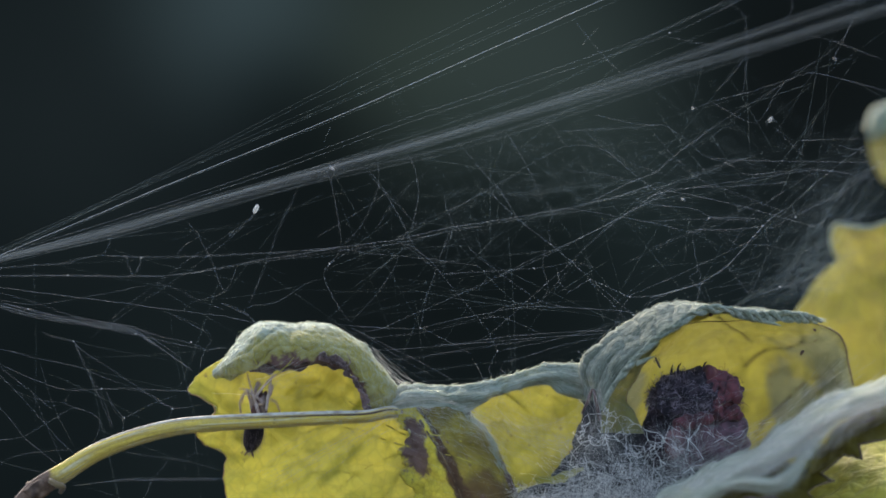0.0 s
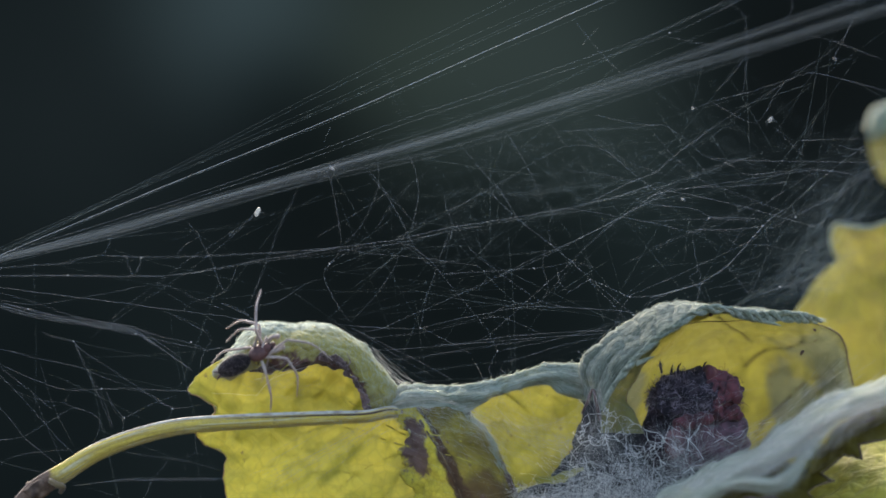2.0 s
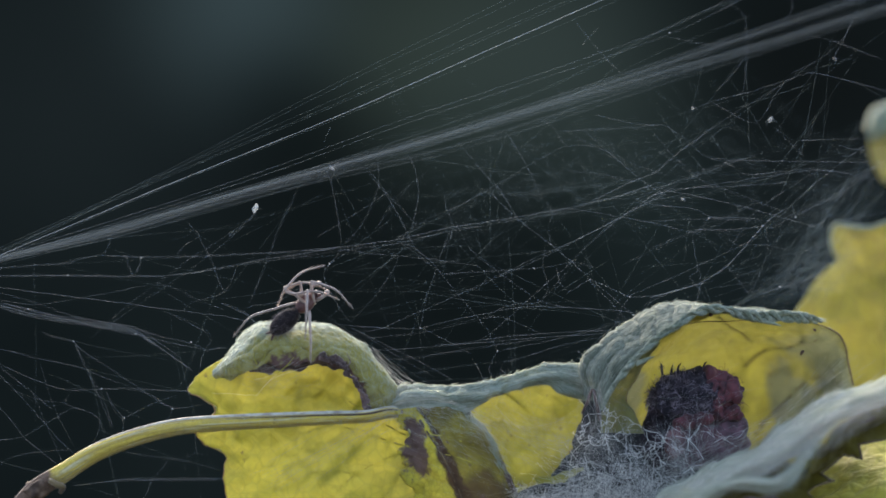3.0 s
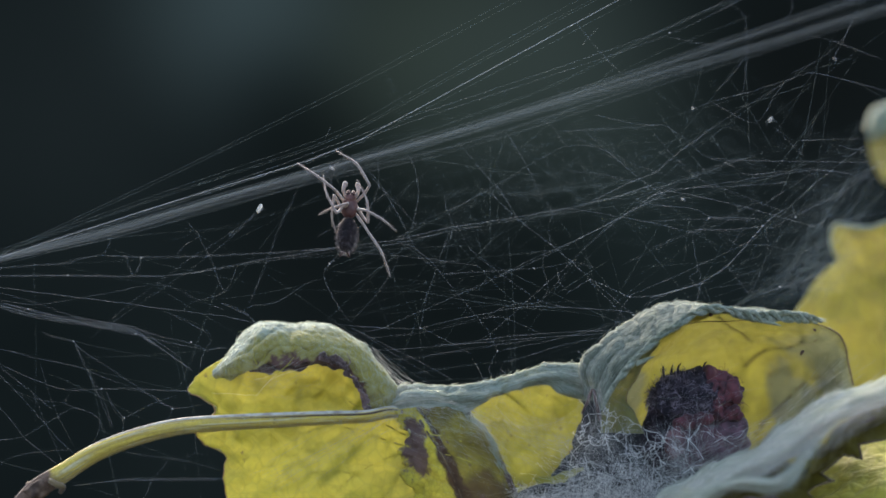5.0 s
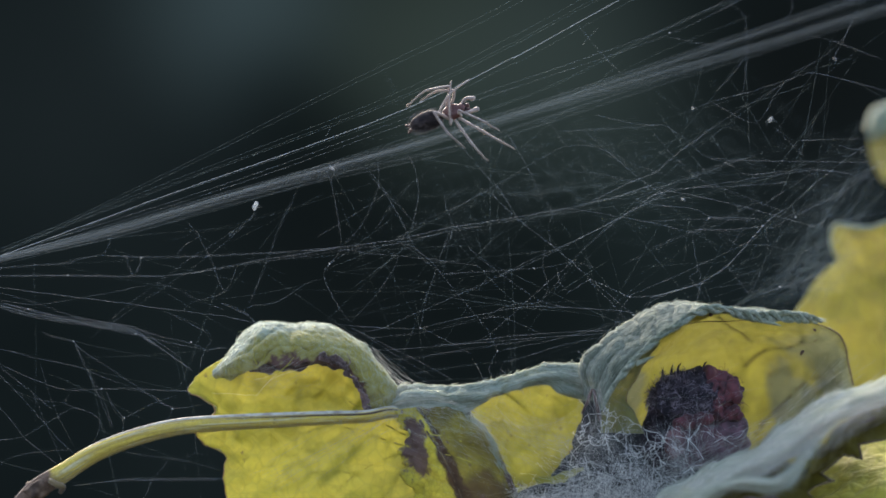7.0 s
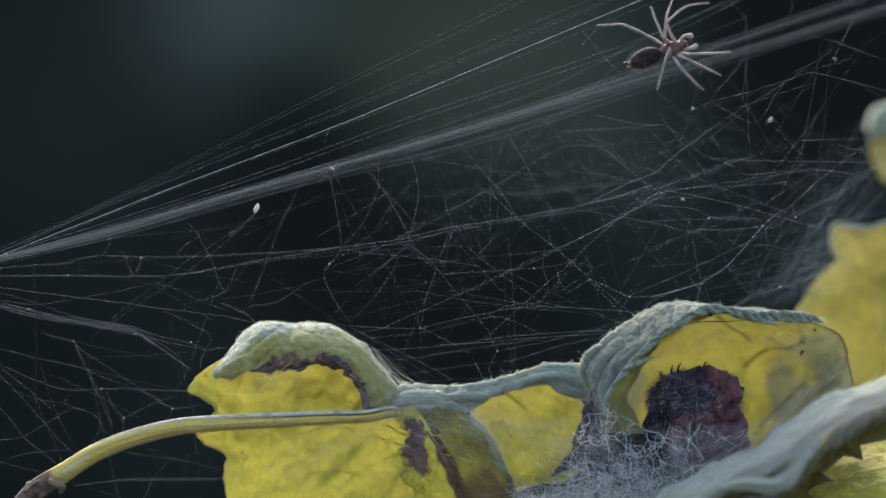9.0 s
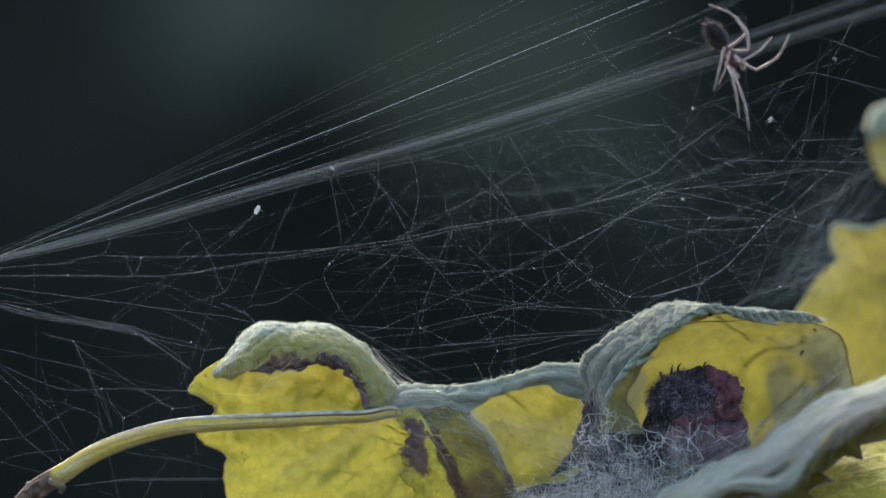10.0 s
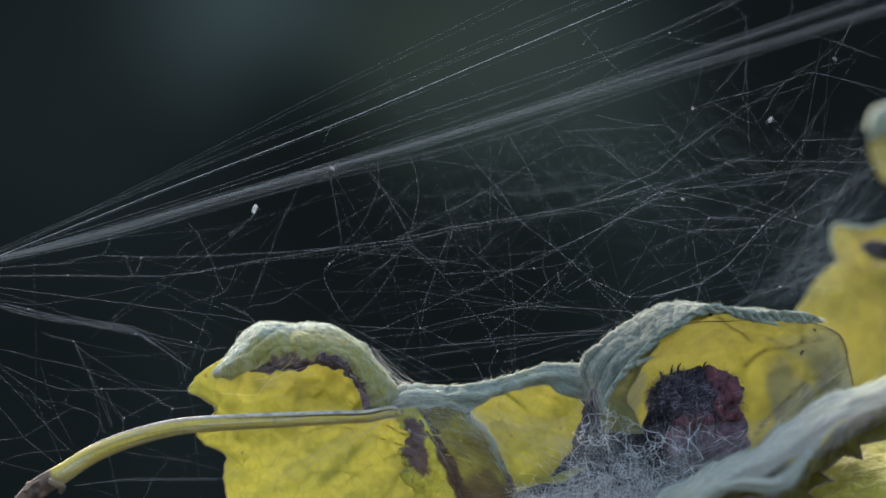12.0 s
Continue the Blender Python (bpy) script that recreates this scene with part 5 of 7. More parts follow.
        long = np.concatenate([[0], np.cumsum(np.linalg.norm(np.diff(p, axis=0), axis=1))])
        n = max(8, int(long[-1] / 1.2))
        k = np.linspace(0, long[-1], n + 1)
        line = np.stack([np.interp(k, long, p[:, i]) for i in range(3)], 1)
        line = 0.6 * line + 0.4 * curve(points, n)
        line = line + np.array([[rng.gauss(0, 0.02) for _ in range(3)] for _ in range(n + 1)])
        laid.append(line)
        w = np.sin(np.linspace(0, 3.1416, n + 1))[:, None]
        beside = line + w * np.array((rng.gauss(0, 0.1), rng.gauss(0.2, 0.2), rng.gauss(0, 0.16)))
        wide = r * 0.27 * (1 + 0.03 * abs(p[0, 1])) * np.clip(0.45 + 4 * w[:, 0], 0, 1)
        part("strand", fibres([line, beside], [wide, wide * 0.5]), SILK, ob)

    # left: threads fanning from beyond the stalk
    strand([(-53.44, 4.8, -2.4), (-50.85, 4.8, -2.14), (-46.95, 4.8, -1.81), (-43.71, 4.8, -1.62), (-41.12, 4.8, -0.98), (-38.85, 4.8, -0.59)], 0.06)
    strand([(-39.18, 4.8, -0.72), (-35.93, 4.8, -0.91), (-29.45, 4.8, -0.91), (-23.61, 4.8, -0.65), (-18.42, 4.8, -0.39), (-11.93, 4.8, 0.2)], 0.07)
    strand([(-38, 4.8, 2.14), (-38.26, 4.8, 0.85), (-38.91, 4.8, -0.59)], 0.05)
    strand([(-53.44, 4.8, -3.25), (-50.85, 4.8, -3.12), (-44.37, 4.8, -3.05), (-35.93, 4.8, -3.18), (-31.39, 4.8, -3.05)], 0.08)
    strand([(-31.3, 4, -3.04), (-28.07, 4, -2.59), (-23.54, 4, -1.74), (-19.66, 4, -1.04), (-15.14, 4, -0.39), (-11.9, 4, 0.19), (-5.4, 2.5, 1.03), (1.03, 2.5, 2.51), (4.24, 2.5, 2.96), (10.68, 2.5, 4.05), (14.54, 2.5, 4.7), (17.11, 2.5, 5.4), (20.33, 2.5, 6.18), (24.83, 2.5, 7.65)], 0.1)
    strand([(-36.34, 4, -0.58), (-36.15, 4, -1.87), (-35.51, 4, -3.04)], 0.05)
    strand([(-35.51, 4, -3.04), (-34.86, 4, -2.2), (-34.54, 4, -0.97)], 0.06)
    strand([(-29.93, 2, 3.66), (-28.84, 2, 2.76), (-27.87, 2, 1.67), (-27.36, 2, 0.58), (-26.71, 2, -0.58), (-26.08, 2, -2.18), (-25.3, 2, -4.11), (-24.79, 2, -5.07)], 0.05)
    strand([(-27.87, 2, 1.28), (-29.48, 2, 0.39), (-30.19, 2, -0.71)], 0.04)
    strand([(-40.08, 2, -10.21), (-36.23, 2, -6.68), (-32.37, 2, -3.79), (-28.52, 2, -0.9), (-23.38, 2, 2.31), (-21.13, 2, 4.04)], 0.035)
    strand([(-38.79, 2, -9.25), (-34.3, 2, -6.04), (-30.45, 2, -3.47), (-27.23, 2, -1.22), (-22.73, 2, 2.5)], 0.035)
    strand([(-52.65, 0.5, -4.02), (-50.09, 0.5, -4.34), (-43.7, 0.5, -5.17), (-37.31, 0.5, -5.94), (-30.93, 0.5, -6.84), (-24.54, 0.5, -7.61), (-21.34, 0.5, -8.37)], 0.06)
    strand([(-52.46, -0.5, -5.86), (-49.91, -0.5, -6.11), (-46.73, -0.5, -6.68), (-42.27, -0.5, -7.89), (-39.09, -0.5, -8.66), (-34.63, -0.5, -9.62), (-30.81, -0.5, -10.51), (-27.63, -0.5, -11.2), (-26.61, -0.5, -11.59)], 0.06)
    strand([(-37.5, -0.5, -8.4), (-34, -0.5, -9.23), (-30.81, -0.5, -10.12), (-27.63, -0.5, -10.89), (-26.61, -0.5, -11.4)], 0.045)
    strand([(-52.65, 0.5, -4.73), (-50.09, 0.5, -4.92), (-46.26, 0.5, -5.94), (-42.43, 0.5, -7.35), (-37.63, 0.5, -8.44)], 0.04)
    strand([(-52.83, 1.5, -5.38), (-46.42, 1.5, -6.35), (-40.01, 1.5, -5.38), (-33.59, 1.5, -4.1)], 0.035)
    strand([(-52.46, -0.5, -5.54), (-49.91, -0.5, -6.3), (-47.05, -0.5, -7.13), (-43.55, -0.5, -7.77), (-39.09, -0.5, -8.34), (-34.63, -0.5, -9.1), (-32.4, -0.5, -10.7), (-30.18, -0.5, -12.29), (-28.14, -0.5, -13.75)], 0.12)
    strand([(-52.46, -0.5, -5.79), (-49.91, -0.5, -6.56), (-47.05, -0.5, -7.38), (-43.55, -0.5, -8.02), (-39.09, -0.5, -8.59), (-34.63, -0.5, -9.36), (-32.4, -0.5, -10.95)], 0.08)
    strand([(-49.53, -0.5, -6.11), (-46.67, -0.5, -6.94), (-43.16, -0.5, -7.58), (-38.71, -0.5, -8.15), (-34.25, -0.5, -8.91), (-32.02, -0.5, -10.5), (-29.79, -0.5, -12.1)], 0.06)
    strand([(-45.14, -0.5, -9.36), (-43.55, -0.5, -9.93), (-41.63, -0.5, -10.38)], 0.045)
    strand([(-41.57, -1, -10.36), (-40.29, -1, -13.29), (-38.71, -1, -16.46), (-37.24, -1, -20.27)], 0.045)
    strand([(-41.44, -1, -10.49), (-39.97, -1, -13.6), (-38.39, -1, -16.46), (-37.11, -1, -20.08)], 0.04)
    strand([(-41.57, -1, -10.36), (-40.61, -1, -11.38), (-37.11, -1, -13.6), (-33.94, -1, -15.83), (-30.44, -1, -17.98), (-26.31, -1, -17.35)], 0.04)
    strand([(-31.45, -0.5, -6.94), (-28.9, -0.5, -8.21), (-27, -0.5, -9.17), (-26.04, -0.5, -10.25), (-26.23, -0.5, -10.89), (-27, -0.5, -11.4), (-27.19, -0.5, -12.35), (-27.31, -0.5, -13.49)], 0.05)
    strand([(-26.61, -0.5, -11.52), (-25.85, -0.5, -11.27), (-24.13, -0.5, -11.14)], 0.05)
    strand([(-29.33, 0.5, -6.97), (-28.69, 0.5, -6.2), (-27.73, 0.5, -5.81), (-25.81, 0.5, -5.37), (-24.66, 0.5, -4.85), (-23.9, 0.5, -3.45), (-23.26, 0.5, -1.86)], 0.04)
    strand([(-25, 0, -6.12), (-23.85, 0, -6.63), (-21.94, 0, -7.59), (-21.17, 0, -8.35)], 0.1)
    strand([(-22.45, 0, -6.76), (-21.3, 0, -6.31), (-19.71, 0, -6.31), (-18.11, 0, -5.68), (-16.84, 0, -4.72), (-15.24, 0, -3.76), (-13.46, 0, -3.32)], 0.05)
    strand([(-32.69, 2, -3.79), (-30.45, 2, -4.43), (-27.87, 2, -5.72), (-24.99, 2, -6.87)], 0.04)
    strand([(-52.37, -1, -10.62), (-49.83, -1, -11.25), (-46.01, -1, -12.2), (-41.57, -1, -13.16), (-37.11, -1, -14.87), (-32.67, -1, -16.46), (-30.44, -1, -17.98)], 0.04)
    strand([(-52.37, -1, -11.88), (-49.83, -1, -12.97), (-46.01, -1, -14.68), (-41.88, -1, -15.95), (-41.25, -1, -15.64)], 0.05)
    strand([(-41.95, -0.5, -15.98), (-38.45, -0.5, -15.73), (-36.54, -0.5, -15.66), (-32.73, -0.5, -15.85), (-28.39, -0.5, -15.98)], 0.06)
    strand([(-41.88, -1, -15.95), (-42.7, -1, -17.28), (-45.37, -1, -16.97), (-48.55, -1, -15.83)], 0.035)
    strand([(-42.83, -1, -17.28), (-40.29, -1, -18.17), (-39.02, -1, -18.69), (-38.39, -1, -19.64), (-39.34, -1, -21.86)], 0.045)
    strand([(-52.28, -1.5, -11.04), (-49.73, -1.5, -13.26), (-46.57, -1.5, -15.79), (-43.9, -1.5, -18.02)], 0.04)
    strand([(-52.28, -1.5, -11.99), (-49.73, -1.5, -14.21), (-46.57, -1.5, -17.38), (-43.39, -1.5, -21.19), (-41.49, -1.5, -22.96)], 0.045)
    strand([(-52.28, -1.5, -15.16), (-49.73, -1.5, -17.82), (-48.47, -1.5, -19.28), (-47.07, -1.5, -21.12), (-43.39, -1.5, -24.17)], 0.05)
    strand([(-52.28, -1.5, -21.89), (-49.73, -1.5, -21.5), (-47.07, -1.5, -21.06), (-44.66, -1.5, -19.72), (-41.49, -1.5, -17.7)], 0.04)
    strand([(-38.06, -1, -15.83), (-36.8, -1, -18.04), (-35.91, -1, -19), (-36.04, -1, -20.78)], 0.05)
    strand([(-35.91, -1, -19), (-32.67, -1, -17.41), (-30.13, -1, -16.46)], 0.04)
    strand([(-30.44, -1, -17.98), (-31.39, -1, -20.27)], 0.035)
    strand([(-36.16, -1, -22.69), (-33.94, -1, -23.13), (-28.85, -1, -23.76), (-24.41, -1, -25.1)], 0.045)
    strand([(-27.9, -1, -20.9), (-27.71, -1, -22.81), (-26.95, -1, -23.19)], 0.04)
    strand([(-27.71, -1, -22.81), (-29.17, -1, -23.76), (-28.98, -1, -24.85)], 0.035)
    strand([(-30.39, -1.5, -23.15), (-32.6, -1.5, -25.95), (-33.56, -1.5, -27.98)], 0.04)
    strand([(-41.57, -1, -26.62), (-37.11, -1, -26.12), (-29.48, -1, -25.93), (-24.28, -1, -25.74)], 0.055)
    strand([(-37.11, -1, -26.12), (-35.2, -1, -25.74), (-30.76, -1, -26.12), (-24.28, -1, -25.93)], 0.04)
    strand([(-46.25, -1.5, -15.79), (-44.35, -1.5, -20.24), (-42.63, -1.5, -24.17)], 0.035)
    strand([(-45.29, -1.5, -12.63), (-43.71, -1.5, -17.7), (-41.49, -1.5, -22.14)], 0.03)
    strand([(-51.63, -1.5, -25.31), (-48.47, -1.5, -23.4), (-45.93, -1.5, -22.77), (-40.86, -1.5, -22.46)], 0.03)
    # middle
    strand([(-12.88, 1.5, 8.21), (-12.56, 1.5, 7.11), (-12.12, 1.5, 4.87), (-11.67, 1.5, 2.31), (-11.54, 1.5, 0.06)], 0.05)
    strand([(-11.5, 0.5, 0.06), (-12.08, 0.5, -0.9), (-12.72, 0.5, -1.54), (-13.36, 0.5, -2.18), (-13.61, 0.5, -3.13), (-13.04, 0.5, -4.41), (-11.76, 0.5, -6.65), (-10.48, 0.5, -8.37)], 0.05)
    strand([(-12.27, 0.5, -1.22), (-12.84, 0.5, -1.73), (-13.48, 0.5, -2.37)], 0.06)
    strand([(-14.14, 1, 7.87), (-13.37, 1, 8.06), (-12.81, 1, 8.13)], 0.05)
    strand([(-10.48, 0.5, -8.25), (-8.56, 0.5, -6.33), (-6.65, 0.5, -4.09), (-5.37, 0.5, -1.86), (-4.98, 0.5, -0.7)], 0.04)
    strand([(-11.54, 1.5, 0.06), (-8.59, 1.5, -0.52), (-4.1, 1.5, -0.9), (-1.54, 1.5, -1.15), (1.02, 1.5, -1.54), (4.23, 1.5, -1.99)], 0.05)
    strand([(-5.58, 1.5, 1.09), (-3.14, 1.5, 0), (-1.86, 1.5, -0.96), (-0.58, 1.5, -2.25), (-0.06, 1.5, -2.88)], 0.06)
    strand([(-5.06, 1.5, 0.84), (-2.5, 1.5, -0.9), (-0.06, 1.5, -2.88)], 0.04)
    strand([(0.83, 1, 2.37), (0.39, 1, 1.03), (-0.39, 1, -0.9), (-0.06, 1, -2.17)], 0.05)
    strand([(-0.83, 0.5, -2.24), (-1.22, 0.5, -3.77), (-1.86, 0.5, -5.05), (-2.18, 0.5, -6.97), (-2.56, 0.5, -8.88)], 0.05)
    strand([(-2.55, 0, -8.86), (0.38, 0, -10.33), (3.06, 0, -11.8)], 0.045)
    strand([(-11.73, 0, -8.55), (-7.91, 0, -8.86), (-2.81, 0, -8.99), (1.02, 0, -8.04), (4.21, 0, -7.4), (7.4, 0, -6.76), (10.59, 0, -6.44), (13.78, 0, -6.63), (20.15, 0, -6.95), (22.07, 0, -7.33)], 0.055)
    strand([(-11.12, 0.5, -9.84), (-6.65, 0.5, -8.88), (-5.37, 0.5, -8.25), (-1.54, 0.5, -6.65), (1.02, 0.5, -5.49), (6.77, 0.5, -2.82), (10.6, 0.5, -0.9), (13.8, 0.5, 0.45), (18.91, 0.5, 2.93), (22.1, 0.5, 4.66), (24.66, 0.5, 6.13), (26.57, 0.5, 7.41)], 0.05)
    strand([(2.93, 0.5, -4.73), (11.24, 0.5, -0.96), (16.99, 0.5, 1.98), (21.46, 0.5, 4.41), (24.98, 0.5, 6.07)], 0.045)
    strand([(3.44, 0, -10.65), (5.48, 0, -9.5), (8.67, 0, -6.63), (11.86, 0, -3.76), (13.78, 0, -2.17), (16.96, 0, 1.02), (20.15, 0, 3.57), (23.34, 0, 5.8), (25.89, 0, 7.59)], 0.055)
    strand([(-0.89, 0, -10.84), (3.57, 0, -10.59), (7.4, 0, -10.27), (11.22, 0, -9.95), (16.96, 0, -9.63), (20.15, 0, -9.31)], 0.055)
    strand([(-9.18, 0, -10.14), (-1.53, 0, -9.38), (0.38, 0, -8.86), (6.12, 0, -7.59), (7.4, 0, -7.97), (11.22, 0, -9.57)], 0.04)
    strand([(-8.86, 0, -11.54), (-4.08, 0, -11.22), (1.02, 0, -10.78), (7.4, 0, -9.82), (15.05, 0, -9.31), (19.52, 0, -9.18)], 0.055)
    strand([(-9.18, 0, -12.69), (-2.81, 0, -12.18), (2.93, 0, -11.22), (11.22, 0, -10.14)], 0.05)
    strand([(-0.06, 0.5, -2.87), (1.02, 0.5, -4.41), (2.93, 0.5, -6.65), (4.85, 0.5, -8.88), (6.13, 0.5, -11.56)], 0.045)
    strand([(6.12, 0, -11.54), (5.17, 0, -13.65), (5.61, 0, -14.6)], 0.04)
    strand([(6.12, 0, -11.54), (10.59, 0, -10.65), (16.96, 0, -9.18), (21.43, 0, -7.78)], 0.045)
    strand([(7.08, 0, -12.82), (9.63, 0, -12.05), (13.78, 0, -10.78), (17.92, 0, -9.95)], 0.045)
    strand([(-10.44, -0.5, -8.85), (-5.35, -0.5, -11.4), (-1.53, -0.5, -13.3), (1.02, -0.5, -14.71)], 0.05)
    strand([(-9.18, 0, -9.5), (-4.08, 0, -12.69), (-0.89, 0, -14.48)], 0.035)
    strand([(4.99, 1, 6.79), (8.06, 1, 3.78), (12.23, 1, 0.51)], 0.06)
    strand([(12.2, 0.5, 0.51), (14.43, 0.5, -1.34), (16.67, 0.5, -3.45)], 0.065)
    strand([(16.67, 0.5, -3.45), (18.91, 0.5, -5.24), (21.59, 0.5, -7.61)], 0.05)
    strand([(16.35, 0.5, -3.38), (19.23, 0.5, -6.33), (20.95, 0.5, -8.25)], 0.045)
    strand([(16.67, 0.5, -3.45), (18.91, 0.5, -4.41), (21.14, 0.5, -5.43), (23.38, 0.5, -5.37), (26.57, 0.5, -4.66), (30.41, 0.5, -3.64)], 0.065)
    strand([(21.14, 0.5, -5.43), (19.93, 0.5, -7.29), (19.55, 0.5, -9.64)], 0.045)
    strand([(22.1, 0.5, -7.41), (23.38, 0.5, -6.01), (26.57, 0.5, -4.6)], 0.045)
    strand([(19.9, 1, -5.82), (23.43, 1, -4.28), (26.63, 1, -2.94), (32.39, 1, -0.26), (35.58, 1, 1.35)], 0.05)
    strand([(14, 0.5, -5.05), (15.71, 0.5, -3.96), (16.67, 0.5, -3.45)], 0.045)
    strand([(10.6, 0.5, -2.18), (6.13, 0.5, -2.5), (1.02, 0.5, -2.82), (-0.58, 0.5, -2.87)], 0.055)
    strand([(10.28, 0.5, -2.18), (12.84, 0.5, -1.86), (14.43, 0.5, -1.41), (17.31, 0.5, -2.11)], 0.045)
    strand([(12.84, 0.5, -1.86), (13.16, 0.5, -3.77), (14.31, 0.5, -5.05)], 0.04)
    strand([(14.46, 1, 4.6), (20.23, 1, 3.59), (24.07, 1, 2.88), (28.22, 1, 1.85)], 0.05)
    strand([(12.25, 1.5, 0.52), (11.93, 1.5, 2.63), (12.56, 1.5, 3.91), (11.28, 1.5, 5.83)], 0.035)
    strand([(4.87, 1.5, -7.63), (7.44, 1.5, -6.35), (10.96, 1.5, -6.03), (11.28, 1.5, -5.71), (14.17, 1.5, -2.5)], 0.035)
    strand([(1.02, 2, 3.92), (2.96, 2, 0.06), (6.17, 2, -2.5), (11.3, 2, -6.04), (14.52, 2, -6.68)], 0.035)
    strand([(11.63, 2, 0.71), (11.3, 2, -1.87), (11.95, 2, -4.43), (11.17, 2, -6.04)], 0.035)
    # right
    strand([(28.22, 1, 1.85), (29.19, 1, 2.3), (32.39, 1, 2.17), (36.22, 1, 2.62)], 0.065)
    strand([(21.5, 1, 5.82), (23.43, 1, 5.05), (28.87, 1, 4.54), (30.14, 1, 3.59), (33.02, 1, 3.59), (35.9, 1, 3.39), (36.29, 1, 2.62)], 0.055)
    strand([(30.2, 1, 3.52), (29.19, 1, 2.3)], 0.05)
    strand([(36.29, 1, 2.62), (36.86, 1, 2.11), (39.42, 1, 3.59), (42.62, 1, 5.18), (44.54, 1, 5.82), (45.95, 1, 7.23)], 0.06)
    strand([(28.22, 1, 1.85), (28.54, 1, -0.58), (28.87, 1, -2.49), (27.9, 1, -3.14), (29.19, 1, -4.73), (29.83, 1, -5.82)], 0.045)
    strand([(23.38, 0.5, -5.49), (26.57, 0.5, -4.6), (29.13, 0.5, -3.89), (32.32, 0.5, -1.86), (34.24, 0.5, 0.38), (36.16, 0.5, 2.62), (38.07, 0.5, 4.21), (39.48, 0.5, 4.98)], 0.075)
    strand([(39.48, 0.5, 4.98), (39.87, 0.5, 3.57)], 0.06)
    strand([(22.74, 0.5, -6.33), (25.93, 0.5, -4.85), (29.45, 0.5, -3.7), (32.45, 0.5, -1.66), (35.52, 0.5, 1.86), (38.07, 0.5, 4.41)], 0.04)
    strand([(24.66, 0.5, 6.77), (26.25, 0.5, 6.45), (32.32, 0.5, 5.17), (39.35, 0.5, 3.25), (44.34, 0.5, 1.92)], 0.055)
    strand([(30.78, 1, 7.23), (36.22, 1, 5.18), (40.07, 1, 3.65)], 0.045)
    strand([(32.39, 1, 2.11), (32.39, 1, 1.03), (33.34, 1, 0.39), (36.22, 1, 0.51), (39.94, 1, -0.32)], 0.04)
    strand([(39.74, 1, 3.65), (43.27, 1, 5.31), (45.83, 1, 7.11), (48.38, 1, 9.03), (52.23, 1, 10.81)], 0.055)
    strand([(43.29, 2, 5.2), (43.93, 2, 3.92), (44.57, 2, 3.28), (47.27, 2, 3.59), (52.4, 2, 4.5)], 0.05)
    strand([(43.85, 1.5, 3.91), (43.02, 1.5, 2.94), (41.74, 1.5, 2.5)], 0.045)
    strand([(32.71, 0.5, -6.52), (36.16, 0.5, -5.05), (38.07, 0.5, -4.28), (39.35, 0.5, -4.21), (41.91, 0.5, -4.41), (45.42, 0.5, -4.92)], 0.06)
    strand([(38.15, 1, -4.28), (40.71, 1, -3.78), (42.62, 1, -2.62), (44.22, 1, -1.53), (45.31, 1, -0.58)], 0.055)
    strand([(36.86, 1, -4.8), (39.42, 1, -3.91), (41.98, 1, -3.14), (43.91, 1, -1.35)], 0.045)
    strand([(32.12, 1.5, -1.86), (33.72, 1.5, -3.78), (35.14, 1.5, -5.51)], 0.04)
    strand([(41.09, 1.5, 0.06), (41.54, 1.5, -1.34), (42.19, 1.5, -2.63)], 0.04)
    strand([(23.47, 1.5, 3.14), (29.87, 1.5, 3.4), (35.97, 1.5, 3.27)], 0.04)
    strand([(13.21, 1.5, 13.34), (20.26, 1.5, 13.66), (24.1, 1.5, 14.04), (25.26, 1.5, 14.04)], 0.055)
    strand([(25.21, 1, 14.02), (27.26, 1, 12.55), (29.7, 1, 10.43), (32.39, 1, 10.11)], 0.06)
    strand([(32.39, 1, 10.11), (35.58, 1, 9.98), (41.98, 1, 9.86), (52.23, 1, 9.8)], 0.055)
    strand([(22.1, 0.5, 5.69), (26.57, 0.5, 7.73), (28.49, 0.5, 8.37), (30.41, 0.5, 9.2), (32.96, 0.5, 10.03)], 0.06)
    strand([(22.1, 0.5, 5.37), (28.49, 0.5, 8.18), (32.64, 0.5, 9.77), (36.16, 0.5, 10.92)], 0.05)
    strand([(29.65, 0.5, 10.41), (32.32, 0.5, 9.64), (34.12, 0.5, 8.37), (36.04, 0.5, 8.5)], 0.05)
    strand([(23.38, 0.5, 6.07), (29.77, 0.5, 7.22), (34.24, 0.5, 7.86), (40.63, 0.5, 8.88), (44.46, 0.5, 8.81), (47.02, 0.5, 8.25)], 0.05)
    strand([(34.12, 0.5, 8.37), (39.35, 0.5, 8.81), (41.27, 0.5, 9.07), (45.74, 0.5, 8.56), (52.13, 0.5, 7.09)], 0.045)
    strand([(23.38, 0.5, 5.81), (25.93, 0.5, 6.77), (32.96, 0.5, 7.09), (40.63, 0.5, 7.73)], 0.045)
    strand([(28.08, 1.5, 15.77), (30.52, 1.5, 16.73), (35.01, 1.5, 17.83), (38.86, 1.5, 19.11), (41.74, 1.5, 20.06), (44.63, 1.5, 19.49), (52.31, 1.5, 17.38)], 0.055)
    strand([(30.2, 1.5, 16.92), (31.8, 1.5, 15.9), (33.72, 1.5, 14.81), (35.64, 1.5, 14.17), (36.61, 1.5, 15.45), (37.57, 1.5, 17.38), (38.98, 1.5, 19.11)], 0.05)
    strand([(32.5, 2, 30.25), (32.95, 2, 27.43), (33.78, 2, 27.23), (34.43, 2, 26.27), (34.56, 2, 24.47), (34.49, 2, 21.26), (34.3, 2, 18.69), (34.04, 2, 17.73)], 0.05)
